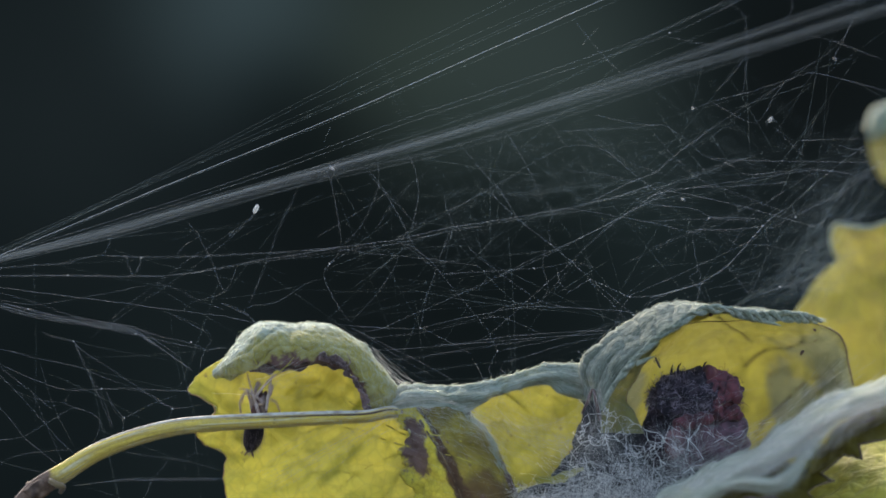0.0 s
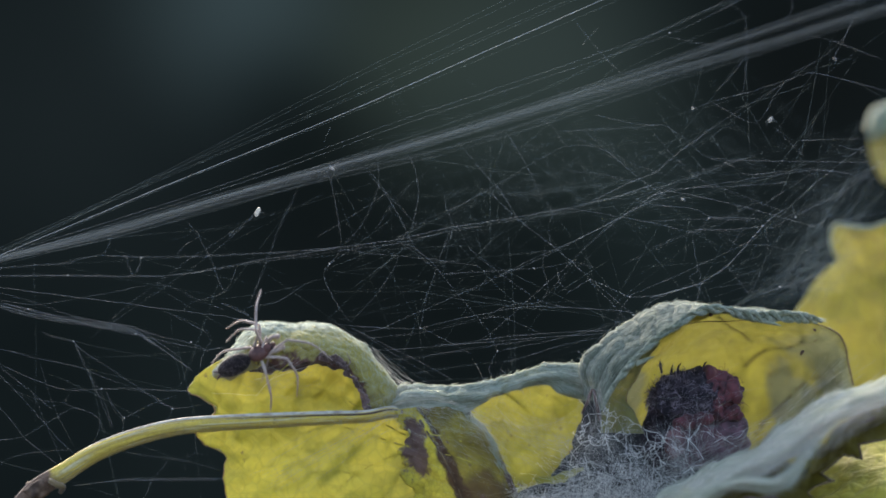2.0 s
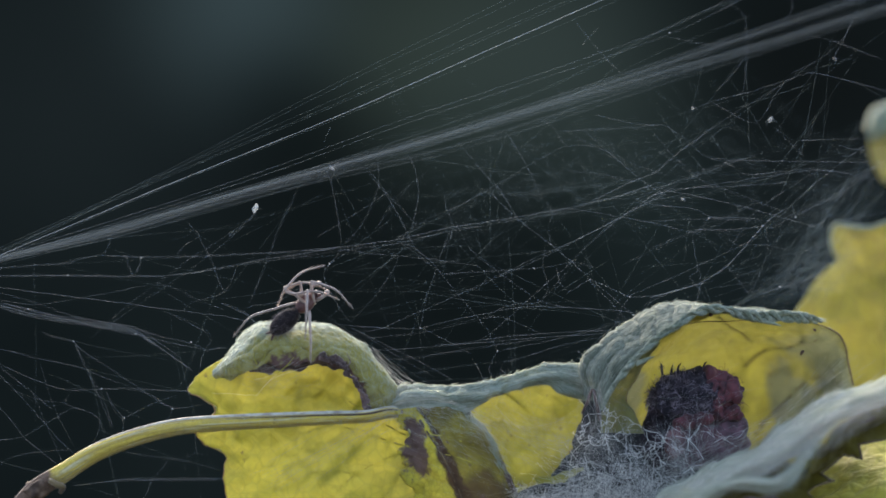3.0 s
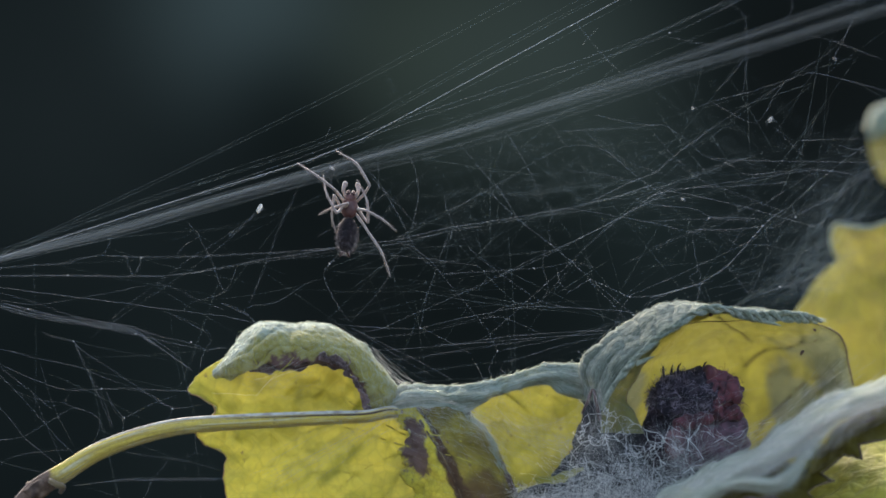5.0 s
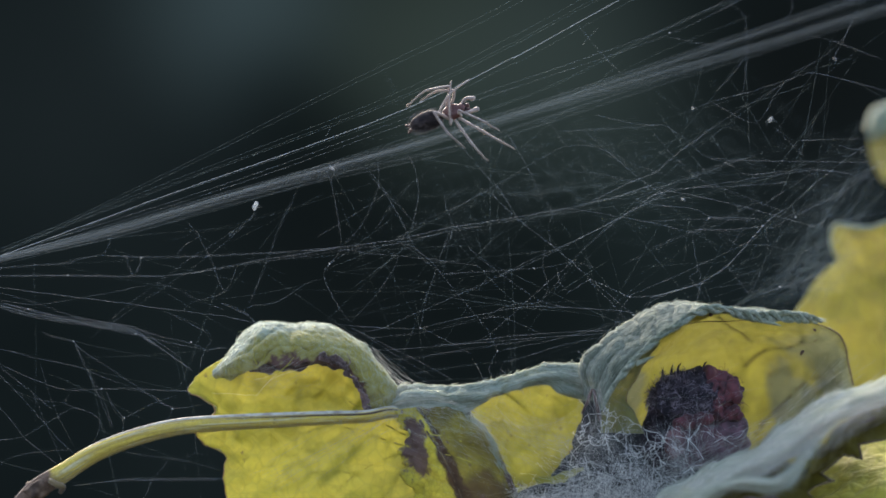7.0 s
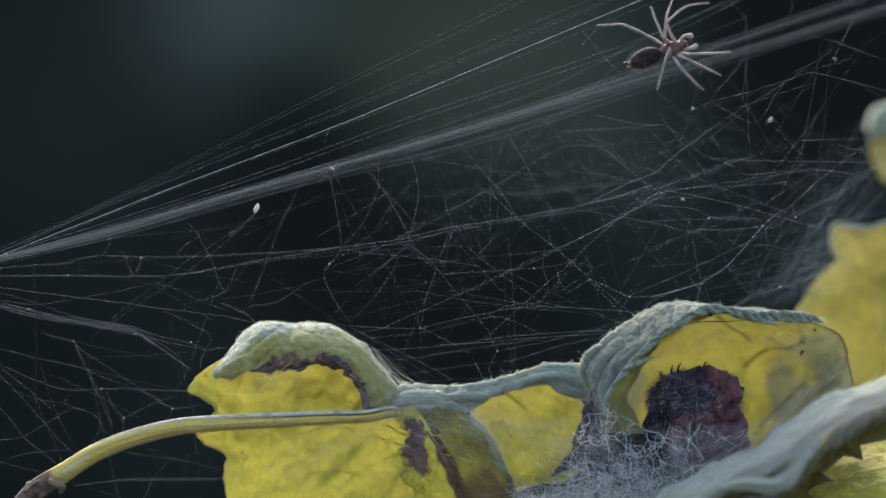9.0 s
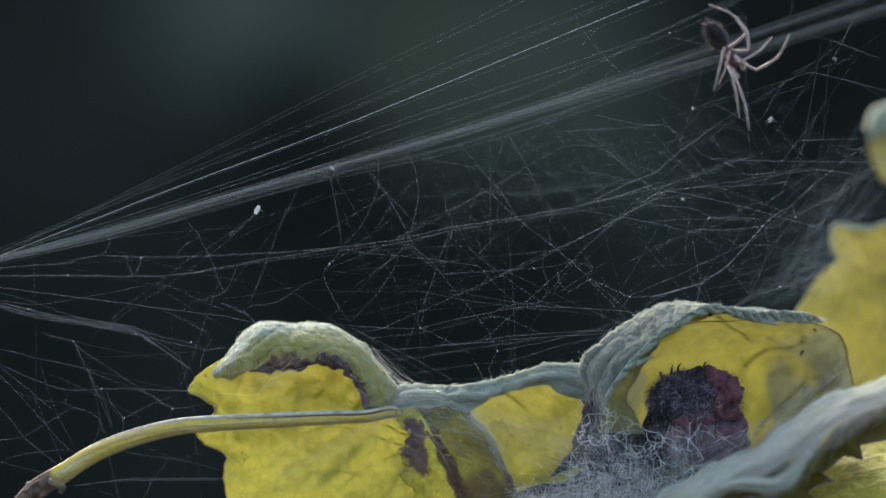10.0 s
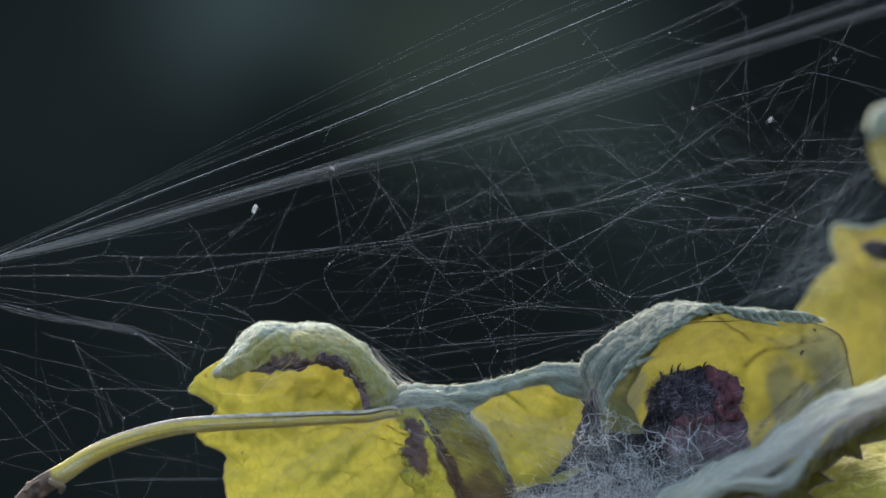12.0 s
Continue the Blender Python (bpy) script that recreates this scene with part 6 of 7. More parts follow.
    strand([(34.17, 2, 21.58), (32.5, 2, 19.33), (31.08, 2, 17.91)], 0.04)
    strand([(39.3, 2, 29.61), (39.75, 2, 27.23), (38.92, 2, 26.08), (38.15, 2, 25.56)], 0.05)
    strand([(47.67, 2.5, 28.37), (46.71, 2.5, 26.12), (45.94, 2.5, 24.52), (44.78, 2.5, 22.27), (44.39, 2.5, 21.55)], 0.055)
    strand([(45.42, 2.5, 27.21), (46.71, 2.5, 25.99)], 0.04)
    strand([(40.79, 2.5, 12.35), (44.78, 2.5, 12.48), (52.5, 2.5, 12.68)], 0.055)
    strand([(44.9, 2, 11.88), (47.27, 2, 11.17), (52.4, 2, 11.82)], 0.06)
    strand([(47.91, 2, 11.3), (48.04, 2, 10.02), (48.68, 2, 9.12), (52.4, 2, 10.02)], 0.05)
    strand([(44.5, 1.5, 5.38), (45.91, 1.5, 6.79), (48.79, 1.5, 9.17), (52.31, 1.5, 11.48)], 0.065)
    strand([(39.81, 1.5, 5.38), (43.34, 1.5, 8.4), (47.19, 1.5, 11.28), (48.98, 1.5, 12.5)], 0.05)
    strand([(37.44, 1.5, 13.85), (39.49, 1.5, 11.93), (41.09, 1.5, 10.33)], 0.045)
    strand([(23.51, 2, 13.68), (26.08, 2, 10.67), (29.28, 2, 7.9)], 0.045)
    strand([(24.47, 2, 11.11), (27.36, 2, 9.06), (30.89, 2, 6.81)], 0.04)
    strand([(17.41, 2, 15.22), (21.58, 2, 14.32), (24.15, 2, 14.06)], 0.05)
    strand([(11.21, 3, 14.76), (12.63, 3, 13.92), (13.92, 3, 11.8)], 0.055)
    strand([(8.44, 3, 8.9), (11.34, 3, 10.38), (13.92, 3, 11.73), (17.78, 3, 11.8)], 0.045)
    strand([(16.12, 2, 13.43), (20.3, 2, 9.7), (23.51, 2, 7.13), (26.4, 2, 5.65)], 0.055)
    strand([(13.9, 2.5, 13.44), (17.75, 2.5, 11.52), (21.62, 2.5, 9.72), (25.79, 2.5, 8.3)], 0.045)
    strand([(7.36, 3.5, 13.24), (9.43, 3.5, 9.75), (10.39, 3.5, 7.81), (11.23, 3.5, 5.55)], 0.06)
    strand([(1.81, 3.5, 12.2), (4.26, 3.5, 9.1), (6.85, 3.5, 6.19), (8.46, 3.5, 3.62)], 0.06)
    strand([(0.71, 3, 4.44), (4.9, 3, 6.51), (8.77, 3, 8.77)], 0.045)
    strand([(13.92, 3, 9.08), (19.08, 3, 8.31), (22.3, 3, 7.67)], 0.045)
    strand([(16.53, 3.5, 5.23), (21.04, 3.5, 7.49), (24.27, 3.5, 8.78), (26.86, 3.5, 11.04), (30.08, 3.5, 13.3)], 0.08)
    strand([(29.39, 3, 12.95), (33.25, 3, 15.54), (39.7, 3, 19.4), (42.28, 3, 21.34)], 0.045)
    strand([(-4.26, 3.5, 11.17), (-3.29, 3.5, 9.75), (-2.97, 3.5, 7.81), (-2.71, 3.5, 6.19), (-3.16, 3.5, 4.26), (-3.62, 3.5, 1.88)], 0.06)
    strand([(-8.44, 3, 8.57), (-6.7, 3, 6.51), (-4.77, 3, 3.29), (-3.16, 3, -0.07)], 0.05)
    strand([(-8.78, 3.5, 9.37), (-6.07, 3.5, 5.88), (-2.85, 3.5, 2.52)], 0.05)
    strand([(0.13, 2.5, 6.18), (0.39, 2.5, 4.57), (1.03, 2.5, 3.28), (1.22, 2.5, 1.99), (0.06, 2.5, 0.06)], 0.055)
    strand([(-5.4, 2.5, 1.03), (-3.15, 2.5, 2.51), (-1.55, 2.5, 3.6), (1.03, 2.5, 4.57)], 0.04)
    strand([(-7.47, 3, 10.64), (-7.34, 3, 7.16), (-9.28, 3, 2.64), (-11.93, 4.8, 0.07)], 0.04)
    strand([(-15.5, 4.8, 9.14), (-18.42, 4.8, 3.31), (-20.37, 4.8, -1.88), (-22.31, 4.8, -6.42)], 0.04)
    strand([(-5.41, 3, 7.16), (-9.28, 3, 4.44), (-14.53, 4.8, 1.36)], 0.035)
    strand([(-1.55, 3.5, 9.1), (-5.42, 3.5, 5.88), (-7.69, 3.5, 2.32)], 0.035)
    strand([(-12.72, 2, 13.81), (-13.3, 2, 12.91), (-13.43, 2, 12.14)], 0.05)
    strand([(-21.13, 2, 4.24), (-22.41, 2, 3.15), (-24.34, 2, 1.35)], 0.04)
    strand([(15.27, 4, 25.94), (17.85, 4, 22.7), (20.44, 4, 20.11)], 0.05)
    strand([(17.85, 4, 25.42), (15.91, 4, 23.35)], 0.04)
    strand([(40.92, 2.5, 24.52), (44.78, 2.5, 23.54), (49.92, 2.5, 21.62)], 0.045)
    strand([(25.48, 2.5, 24.19), (29.98, 2.5, 23.23), (32.56, 2.5, 23.54)], 0.04)
    strand([(39.7, 3, 20.04), (43.56, 3, 21.98), (46.15, 3, 24.55)], 0.035)
    strand([(32.5, 2, -0.26), (35.06, 2, 3.92), (39.56, 2, 7.13), (42.77, 2, 9.06)], 0.04)
    strand([(23.51, 2, 0.06), (29.93, 2, 2.63), (36.36, 2, 5.52)], 0.035)
    strand([(20.26, 1.5, -1.86), (25.39, 1.5, 0.71), (32.44, 1.5, 3.27)], 0.04)
    strand([(35.06, 2, -5.07), (36.99, 2, 0.06), (36.67, 2, 2.63)], 0.035)
    strand([(28.32, 2, -7.65), (29.28, 2, -3.79), (28.97, 2, -1.87)], 0.045)

    # beads of silk where threads are made fast
    for c in ((-38.38, -1, -15.7), (-34.63, -0.5, -9.55), (-41.64, -0.5, -10.38), (-46.73, -0.5, -6.75), (-12.84, 0.5, -1.66), (16.67, 0.5, -3.45),
              (39.87, 0.5, 3.58), (38.08, 0.5, -4.28), (10.29, 0.5, -2.17), (25.66, 1, 24.51), (21.53, 0.5, -7.47), (36.16, 0.5, 2.62),
              (36.16, 0.5, 2.62), (-34.54, 4, -1.03), (-43.06, 4.8, -2.98), (-28.39, -0.5, -10.5), (30.14, 1, 3.52), (21.15, 0.5, -5.43),
              (6.12, 0, -11.54), (-2.55, 0, -8.93), (12.2, 0.5, 0.51), (-30.44, -1, -17.98), (-35.84, -1, -19)):
        part("knot", blob(c, (0.11, 0.07, 0.06), 2, 0.5, 0.1, c[0], (0, rng.uniform(-50, 50), 0)), SILK_LUMP, ob, "tiny bead of silk where threads meet")

    # the tangle between: each thread starts on one that is there and is made fast to another
    lines, rad = [], []
    zones = (
        (60, (-18, 0, -12), (45, 0, 14), 10, 30), (30, (-8, 0, -2), (6, 0, 3), 30, 9), (46, (11, 0, -5), (49, 0, 16), 24, 26),
        (16, (-51, 0, -28), (-23, 0, -2), -25, 20), (14, (-37, 0, -7), (-5, 0, 6), 20, 24), (24, (13, 0, 12), (50, 0, 28), 35, 22),
        (24, (-8, 0, -15), (20, 0, -4), 8, 26), (46, (38, 0, -6), (52, 0, 12), 58, 14), (26, (-8, 0, 2), (22, 0, 14), -48, 16),
    )
    for count, low_left, high_right, lean, long in zones:
        for i in range(count):
            cloud = np.concatenate(laid)
            q = np.array((rng.uniform(low_left[0], high_right[0]), rng.uniform(0, 7), rng.uniform(low_left[2], high_right[2])))
            near = cloud[np.argsort(((cloud - q) ** 2).sum(1))[:6]]
            p = near[rng.randrange(6)] if rng.random() < 0.6 else q
            a = radians(rng.choice((lean, lean, lean, lean + 45, lean - 50, lean + 90)) + rng.gauss(0, 13))
            e = p + np.array((math.cos(a), rng.gauss(0.0, 0.15), math.sin(a))) * rng.choice((-1, 1)) * rng.uniform(0.35, 1.1) * long
            d = ((cloud - e) ** 2).sum(1)
            if d.min() < 9:
                e = cloud[d.argmin()]
            if np.linalg.norm(e - p) < 1.5 or abs(e[0]) > 60 or max(e[2] - 0.3 * e[0], p[2] - 0.3 * p[0]) > 15.5:
                continue
            sag = np.array((rng.gauss(0, 1), rng.gauss(0, 1), rng.gauss(-0.6, 1))) * np.linalg.norm(e - p) * 0.012
            lines.append(wavy([p, p * 0.6 + e * 0.4 + sag, p * 0.3 + e * 0.7 + sag, e], 12, 0.012, rng))
            laid.append(lines[-1])
            rad.append(rng.choice((0.009, 0.011, 0.015, 0.021)) * np.clip(0.2 + 2 * np.sin(np.linspace(0, 3.1416, 13)), 0, 1))
    half = len(lines) // 2
    part("tangle", fibres(lines[:half], rad[:half]), SILK_FAINT, ob, "tangle of fine threads", "stuff")
    part("tangle", fibres(lines[half:], rad[half:]), SILK_FAINT, ob, "tangle of fine threads", "stuff")
    return ob, up


def nest():
    """The thick silk round the hollow of the leaf."""
    ob = thing("silk_nest", (18.88, 0, -26.08), "thick tangled white silk nest in the leaf's hollow", "spider web")
    rng = random.Random(5)
    nodes = []
    for i in range(9000):
        x, z = rng.uniform(9, 33), rng.uniform(-30, -17)
        q = np.array((x, rng.uniform(-2.8, -2.2) - max(0.0, x - 24) * 0.1, z))
        if z < -17.2 - (0.85 if x < 17.5 else 0.5) * abs(x - 17.5) and (x > 14 or z < -26.5):
            gap = 0.42 + 1.0 * max(0.0, 0.5 + noise.noise(Vector((x * 0.45, 7.0, z * 0.45)))) ** 1.5
            if all(np.linalg.norm(q - o) > gap for o in nodes):
                nodes.append(q)
    p = np.array(nodes)
    lines, rad = [], []
    for i in range(len(p)):
        d = np.linalg.norm(p - p[i], axis=1)
        for j in np.argsort(d)[1:4]:
            if d[j] < 2.6:
                bow = np.array([rng.gauss(0, 0.07) for _ in range(3)])
                lines.append(curve([p[i], (p[i] + p[j]) / 2 + bow, p[j]], 6))
                rad.append(rng.choice((0.010, 0.015, 0.022, 0.034)))
    for i in range(600):
        x = rng.uniform(12.5, 29)
        z = -17.6 - (0.8 if x < 17.5 else 0.5) * abs(x - 17.5) - 11 * rng.random() ** 0.29
        s = np.array((x, rng.uniform(-2.2, -0.4), z))
        a, h = rng.uniform(0, 3.1416), rng.uniform(0.5, 1.8)
        w = np.array((math.cos(a), 0.1, math.sin(a))) * h
        k = np.array([rng.gauss(0, 0.15) for _ in range(3)])
        lines.append(curve([s - w, s + k, s + w], 6))
        rad.append(0.0085)
    for i in range(1500):
        w = rng.uniform(-0.6, 2.4)
        x = rng.uniform(7, 26)
        s = np.array((x, rng.uniform(-2.5, -0.8), -29.8 + abs(rng.gauss(0, 1)) * (1.3 if x < 14 else 2.4)))
        k = np.array((math.cos(w), 0.1, math.sin(w))) * rng.uniform(0.5, 1.6)
        lines.append(curve([s - k, s + np.array([rng.gauss(0, 0.15) for _ in range(3)]), s + k], 6))
        rad.append(0.012)
    for hx, hz in ((1125, 800), (1172, 778), (1068, 772), (1040, 838), (1098, 835), (1215, 775), (1150, 850)):
        c = np.array(((hx - 784) / 15.68, -2.9, (441 - hz) / 15.68))
        for i in range(11):
            e = c + np.array((rng.gauss(0, 0.9), rng.uniform(0, 1.2), rng.gauss(0, 1.2)))
            lines.append(curve([c, (c + e) / 2 + np.array([rng.gauss(0, 0.1) for _ in range(3)]), e], 6))
            rad.append(rng.choice((0.012, 0.02, 0.032)))
    for i in range(170):
        k, m = rng.randrange(len(p)), rng.randrange(len(p))
        if 2.5 < np.linalg.norm(p[k] - p[m]) < 9:
            lines.append(wavy([p[k], (p[k] + p[m]) / 2 + np.array((0, -0.6, rng.gauss(0, 0.3))), p[m]], 10, 0.02, rng))
            rad.append(0.007)
    part("mesh", fibres(lines, rad), SILK_NEST, ob, "knotted silk mesh", "stuff")

    def drape(a, b, count, spread, dip, r=0.010, m=None):
        """Threads from about a to about b, hanging a little."""
        out = []
        for i in range(count):
            s = np.array(a) + np.array([rng.gauss(0, 1) for _ in range(3)]) * (spread, 0.6, spread)
            e = np.array(b) + np.array([rng.gauss(0, 1) for _ in range(3)]) * (spread, 0.6, spread)
            mid = (s + e) / 2 + np.array((rng.gauss(0, 0.3), -0.4, -dip * rng.uniform(0.2, 1.6) + rng.gauss(0, 0.45)))
            out.append(wavy([s, mid, e], 12, 0.03, rng))
        part("veil", fibres(out, r), m or SILK_VEIL, ob, "fine silk veil", "stuff")

    for i in range(7):
        a = rng.uniform(0, 3.14)
        c = np.array((rng.uniform(12, 23), -3.2, rng.uniform(-28, -20)))
        w = np.array((math.cos(a), 0, math.sin(a))) * rng.uniform(2.5, 5)
        drape(c - w, c + w, 12, 1.3, 0.2, 0.009)
    drape((7.32, -3, -29.28), (25.53, -4, -27.92), 34, 1.5, -0.8, 0.010, SILK_NEST)
    drape((11.12, -2.6, -26.48), (21.2, -3, -28.96), 30, 1.8, 0.0, 0.010, SILK_NEST)
    drape((-8.0, 0.6, -12.0), (-2.3, 0.2, -16.0), 22, 0.45, 0.7, 0.007)
    drape((-7.4, 0.2, -14.61), (-3.44, -0.4, -15.86), 14, 0.5, 0.4, 0.009)
    drape((2.27, -2.6, -18.14), (6.81, -3.2, -23.02), 22, 0.8, 0.0, 0.009)
    drape((17.43, -2.8, -15.72), (18.39, -2.6, -22.69), 10, 0.5, 0.0, 0.016)
    drape((13.73, -1, -22.18), (13.7, -1.6, -25.94), 16, 0.5, 0.0, 0.014)
    drape((24.71, -13, -27.32), (43.25, -15, -16.85), 60, 1.2, 0.2, 0.012)
    drape((31.28, -14, -25.4), (49.29, -15, -15.04), 50, 1.0, 0.2, 0.012)
    drape((28.14, -3, -19.18), (27.73, -4, -25.09), 30, 1.2, 0.2, 0.012)
    drape((23.01, -4, -26.97), (48.44, -6, -15.54), 22, 2.2, 0.4, 0.012)
    drape((32.44, -4, -21.94), (45.82, 1, -14.66), 12, 2.0, 0.8, 0.012)
    drape((4.82, -1.5, -17.7), (16.21, -2, -25.27), 26, 2.4, 1.4, 0.007)
    drape((4.57, -1.5, -17.83), (16.84, -2, -20.0), 26, 1.5, 2.2, 0.007)
    drape((16.81, -2.5, -15.74), (16.81, -2.5, -24.59), 14, 1.0, 0.2)
    drape((19.31, -3, -20.13), (32.44, -4, -16.28), 7, 1.8, 1.0)
    drape((21.79, -3.5, -25.13), (33.58, -5, -22.49), 14, 2.4, 1.0)
    drape((24.94, -3.5, -24.5), (44.7, -6, -14.92), 20, 1.6, 0.8)
    drape((25.62, -3, -20.13), (26.47, -4, -25.72), 49, 0.8, 0.0)
    drape((-5.44, -2.2, -17.78), (4.17, -2.4, -19.03), 14, 0.8, -0.9, 0.010)
    drape((-4.99, -2.6, -17.38), (1.01, -3.4, -20.1), 14, 1.0, -0.4, 0.010)
    drape((-2.64, -3.8, -18.69), (6.34, -4.6, -24.41), 10, 1.8, -0.6, 0.007)
    drape((-4.02, -4.5, -20.08), (11.05, -4.5, -26.55), 12, 2.4, 0.6, 0.007)
    drape((-22.26, -4, -13.77), (-14.08, -4, -12.51), 13, 1.2, 1.2)
    drape((-5.3, -3, -17.61), (-19.25, -2, -25.9), 22, 1.6, 0.5)
    drape((16.33, 0, -13.97), (19.34, -2.6, -17.63), 18, 1.1, 0.0)
    blade = []
    for pts in ([(-14.88, -3.2, -13.05), (-17.29, -3, -13.82), (-19.21, -2.6, -14.6), (-20.9, -2, -16.4)],
                [(-25.93, -1, -16.21), (-23.42, -1.4, -16.31), (-20.9, -2, -16.4)],
                [(-19.53, -2.6, -14.85), (-18.05, -3, -13.5), (-16.63, -3.4, -12.54)],
                [(-20.98, -2.6, -14.6), (-19.84, -2.6, -14.34), (-18.82, -2.8, -13.83)]):
        blade.append(wavy(pts, 16, 0.03, rng))
    part("veil", fibres(blade, 0.016), SILK_NEST, ob, "single pale silk threads over the blade", "stuff")
    drape((42.0, 10, -5.22), (50.5, 14, 10.5), 54, 2.8, 0.5, 0.012, SILK_FAINT)
    drape((34.94, 1, -6.34), (49.92, 18, 1.42), 34, 1.6, 0.5, 0.015, SILK_FAINT)
    drape((38.0, 8, -4.5), (47.0, 12, 8.0), 44, 2.8, 0.4, 0.011, SILK_FAINT)
    drape((40.12, 6, -3.84), (54.98, 16, 0.07), 30, 2.4, 0.3, 0.014, SILK_FAINT)
    return ob


WEB, SWINGING = web()
nest()


def fluff(at, size, seed, label, material=None):
    ob = thing("silk_fluff", at, label, "fluff", "bits caught in the web")
    part("tuft", blob(at, size, 3, 0.5, 0.5, seed, (0, 30, 0)), material or SPECK, ob)
    rng = random.Random(seed)
    c = np.array(at)
    w = [np.array([rng.gauss(0, 1), rng.gauss(0, 0.6), rng.gauss(0, 1)]) for _ in range(14)]
    part("strands", fibres([np.array([c, c + k * size[0] * 0.8, c + k * size[0] * 1.2 + (0.1, 0, -0.1)]) for k in w], 0.02), SILK, ob, "", "stuff")
    return ob


FLUFF = fluff((-21.07, -0.5, 4.52), (0.27, 0.24, 0.52), 3, "tiny white tuft of fluff hanging in the web", SILK_LUMP)
fluff((37.38, 3, 14.76), (0.22, 0.2, 0.42), 5, "tiny pale seed caught in the web")
fluff((28.49, 3, 16.05), (0.13, 0.12, 0.11), 6, "tiny pale speck caught in the web")
fluff((45.51, 8, 22.03), (0.14, 0.12, 0.12), 7, "tiny pale speck caught in the web")
fluff((27.23, 2, 5.65), (0.12, 0.1, 0.15), 8, "tiny pale speck caught in the web")
fluff((-12.68, 4, 9.25), (0.36, 0.12, 0.13), 9, "small knot of silk on the rope")


# ---- what moves ----
STEPS = []


def step(t, waist, tail, *feet):
    """Where the spider's waist, the end of its abdomen and its feet (left 1 to 4, right 1 to 4) are at t, in mm."""
    STEPS.append((t, np.array(waist), np.array(tail), np.array(feet)))


def spider_poses():
    step(0.0, (-20.96, 0.5, -18.97), (-21.72, 0.5, -22.42), (-22.21, 1, -14.14), (-23.06, 2, -15.99), (-22.94, 3, -17.66), (-22.82, 3, -19.92), (-17.22, 1, -13.38), (-19.33, 1, -14.02), (-19.46, 3, -16.05), (-18.5, 3, -19.14))
    step(0.2, (-20.3, -1.5, -15.48), (-22.37, -1, -18.68), (-21.06, -1.5, -11.36), (-22.5, -1, -12.96), (-23.53, 0, -14.29), (-24.58, 1, -17.54), (-15.13, -2, -13.24), (-17.22, -2, -13.87), (-18.24, 0, -18.11), (-20.1, 1, -22.34))
    step(0.5, (-20.22, -3.5, -14.8), (-22.53, -3, -18.68), (-20.44, -3, -10.35), (-21.64, -3, -11.42), (-22.97, -3, -13.57), (-25.99, -1, -16.97), (-14.3, -3.5, -13.54), (-16.85, -4, -13.52), (-18.55, -3, -18.24), (-20.46, -1, -22.31))
    step(1.1, (-20.16, -3.5, -14.74), (-22.46, -3, -18.68), (-20.44, -3, -10.35), (-21.64, -3, -11.42), (-22.97, -3, -13.57), (-25.99, -1, -16.97), (-14.3, -3.5, -13.54), (-16.85, -4, -13.52), (-18.55, -3, -18.24), (-20.46, -1, -22.31))
    step(1.25, (-20.2, -3.8, -13.91), (-22.68, -3.4, -16.95), (-20.76, -3, -10.03), (-21.71, -3, -10.03), (-24.23, -3, -12.56), (-25.27, -2, -14.63), (-14.11, -3.5, -13.16), (-16.91, -4, -13.77), (-18.87, -3, -18.11), (-20.46, -1, -21.54))
    step(1.4, (-20.62, -4, -12.64), (-23.64, -4, -15.4), (-18.05, -3, -4.48), (-22.04, -2, -8.8), (-27.84, -1, -10.55), (-24.61, -3, -15.08), (-12.2, -4, -12.01), (-17.57, -3.5, -13.79), (-19.31, -3, -18.11), (-19.81, -3, -16.34))
    step(1.55, (-21, -4, -12.51), (-24.33, -4, -14.4), (-18.3, -3, -7.64), (-22.42, -2, -9.56), (-26.82, -1, -11.69), (-24.86, -3, -13.82), (-11.95, -4, -12.14), (-16.31, -3.5, -16.31), (-19.18, -3, -18.11), (-20.57, -3, -14.32))
    step(1.7, (-21.61, -4.2, -12.38), (-25.02, -4, -13.77), (-18.43, -3, -7.89), (-22.54, -2, -9.82), (-26.56, -1, -13.28), (-24.32, -2, -10.07), (-11.88, -4, -12.2), (-16.03, -3, -17.29), (-19.18, -3, -18.11), (-20.73, -3.4, -14.3))
    step(1.9, (-21.48, -4.3, -12.31), (-24.88, -4.2, -13.76), (-18.68, -3, -7.51), (-22.8, -2, -9.44), (-26.56, -1, -13.28), (-24.44, -2, -10.2), (-12.07, -4, -12.32), (-16.15, -3, -16.97), (-19.18, -3, -18.11), (-20.73, -3.4, -14.3))
    step(2, (-21.28, -4.4, -11.99), (-24.56, -4.3, -13.69), (-20.32, -3, -4.48), (-24.32, -2, -8.93), (-26.44, -1, -13.15), (-24.32, -2, -10.45), (-12.32, -4, -12.39), (-16.34, -3, -16.47), (-19.25, -3, -18.11), (-20.42, -3.4, -14.05))
    step(2.2, (-20.62, -4, -10), (-23.08, -4, -13.02), (-15.71, -3, -7.7), (-21.34, -2, -6.14), (-23.81, -2, -10.2), (-26.44, -1, -13.41), (-14.08, -4, -12.2), (-18.05, -4, -14.08), (-19.11, -4, -17.67), (-19.87, -4, -13.27))
    step(2.5, (-18.79, -3.2, -7.5), (-21.98, -3.5, -10.27), (-14.18, -2, -3.61), (-19.12, -2, -4.75), (-24.02, -1, -10.1), (-25.1, -1, -10.1), (-11.23, -3, -6.12), (-15.71, -3, -7.89), (-17.35, -4, -15.66), (-17.86, -4, -12.51))
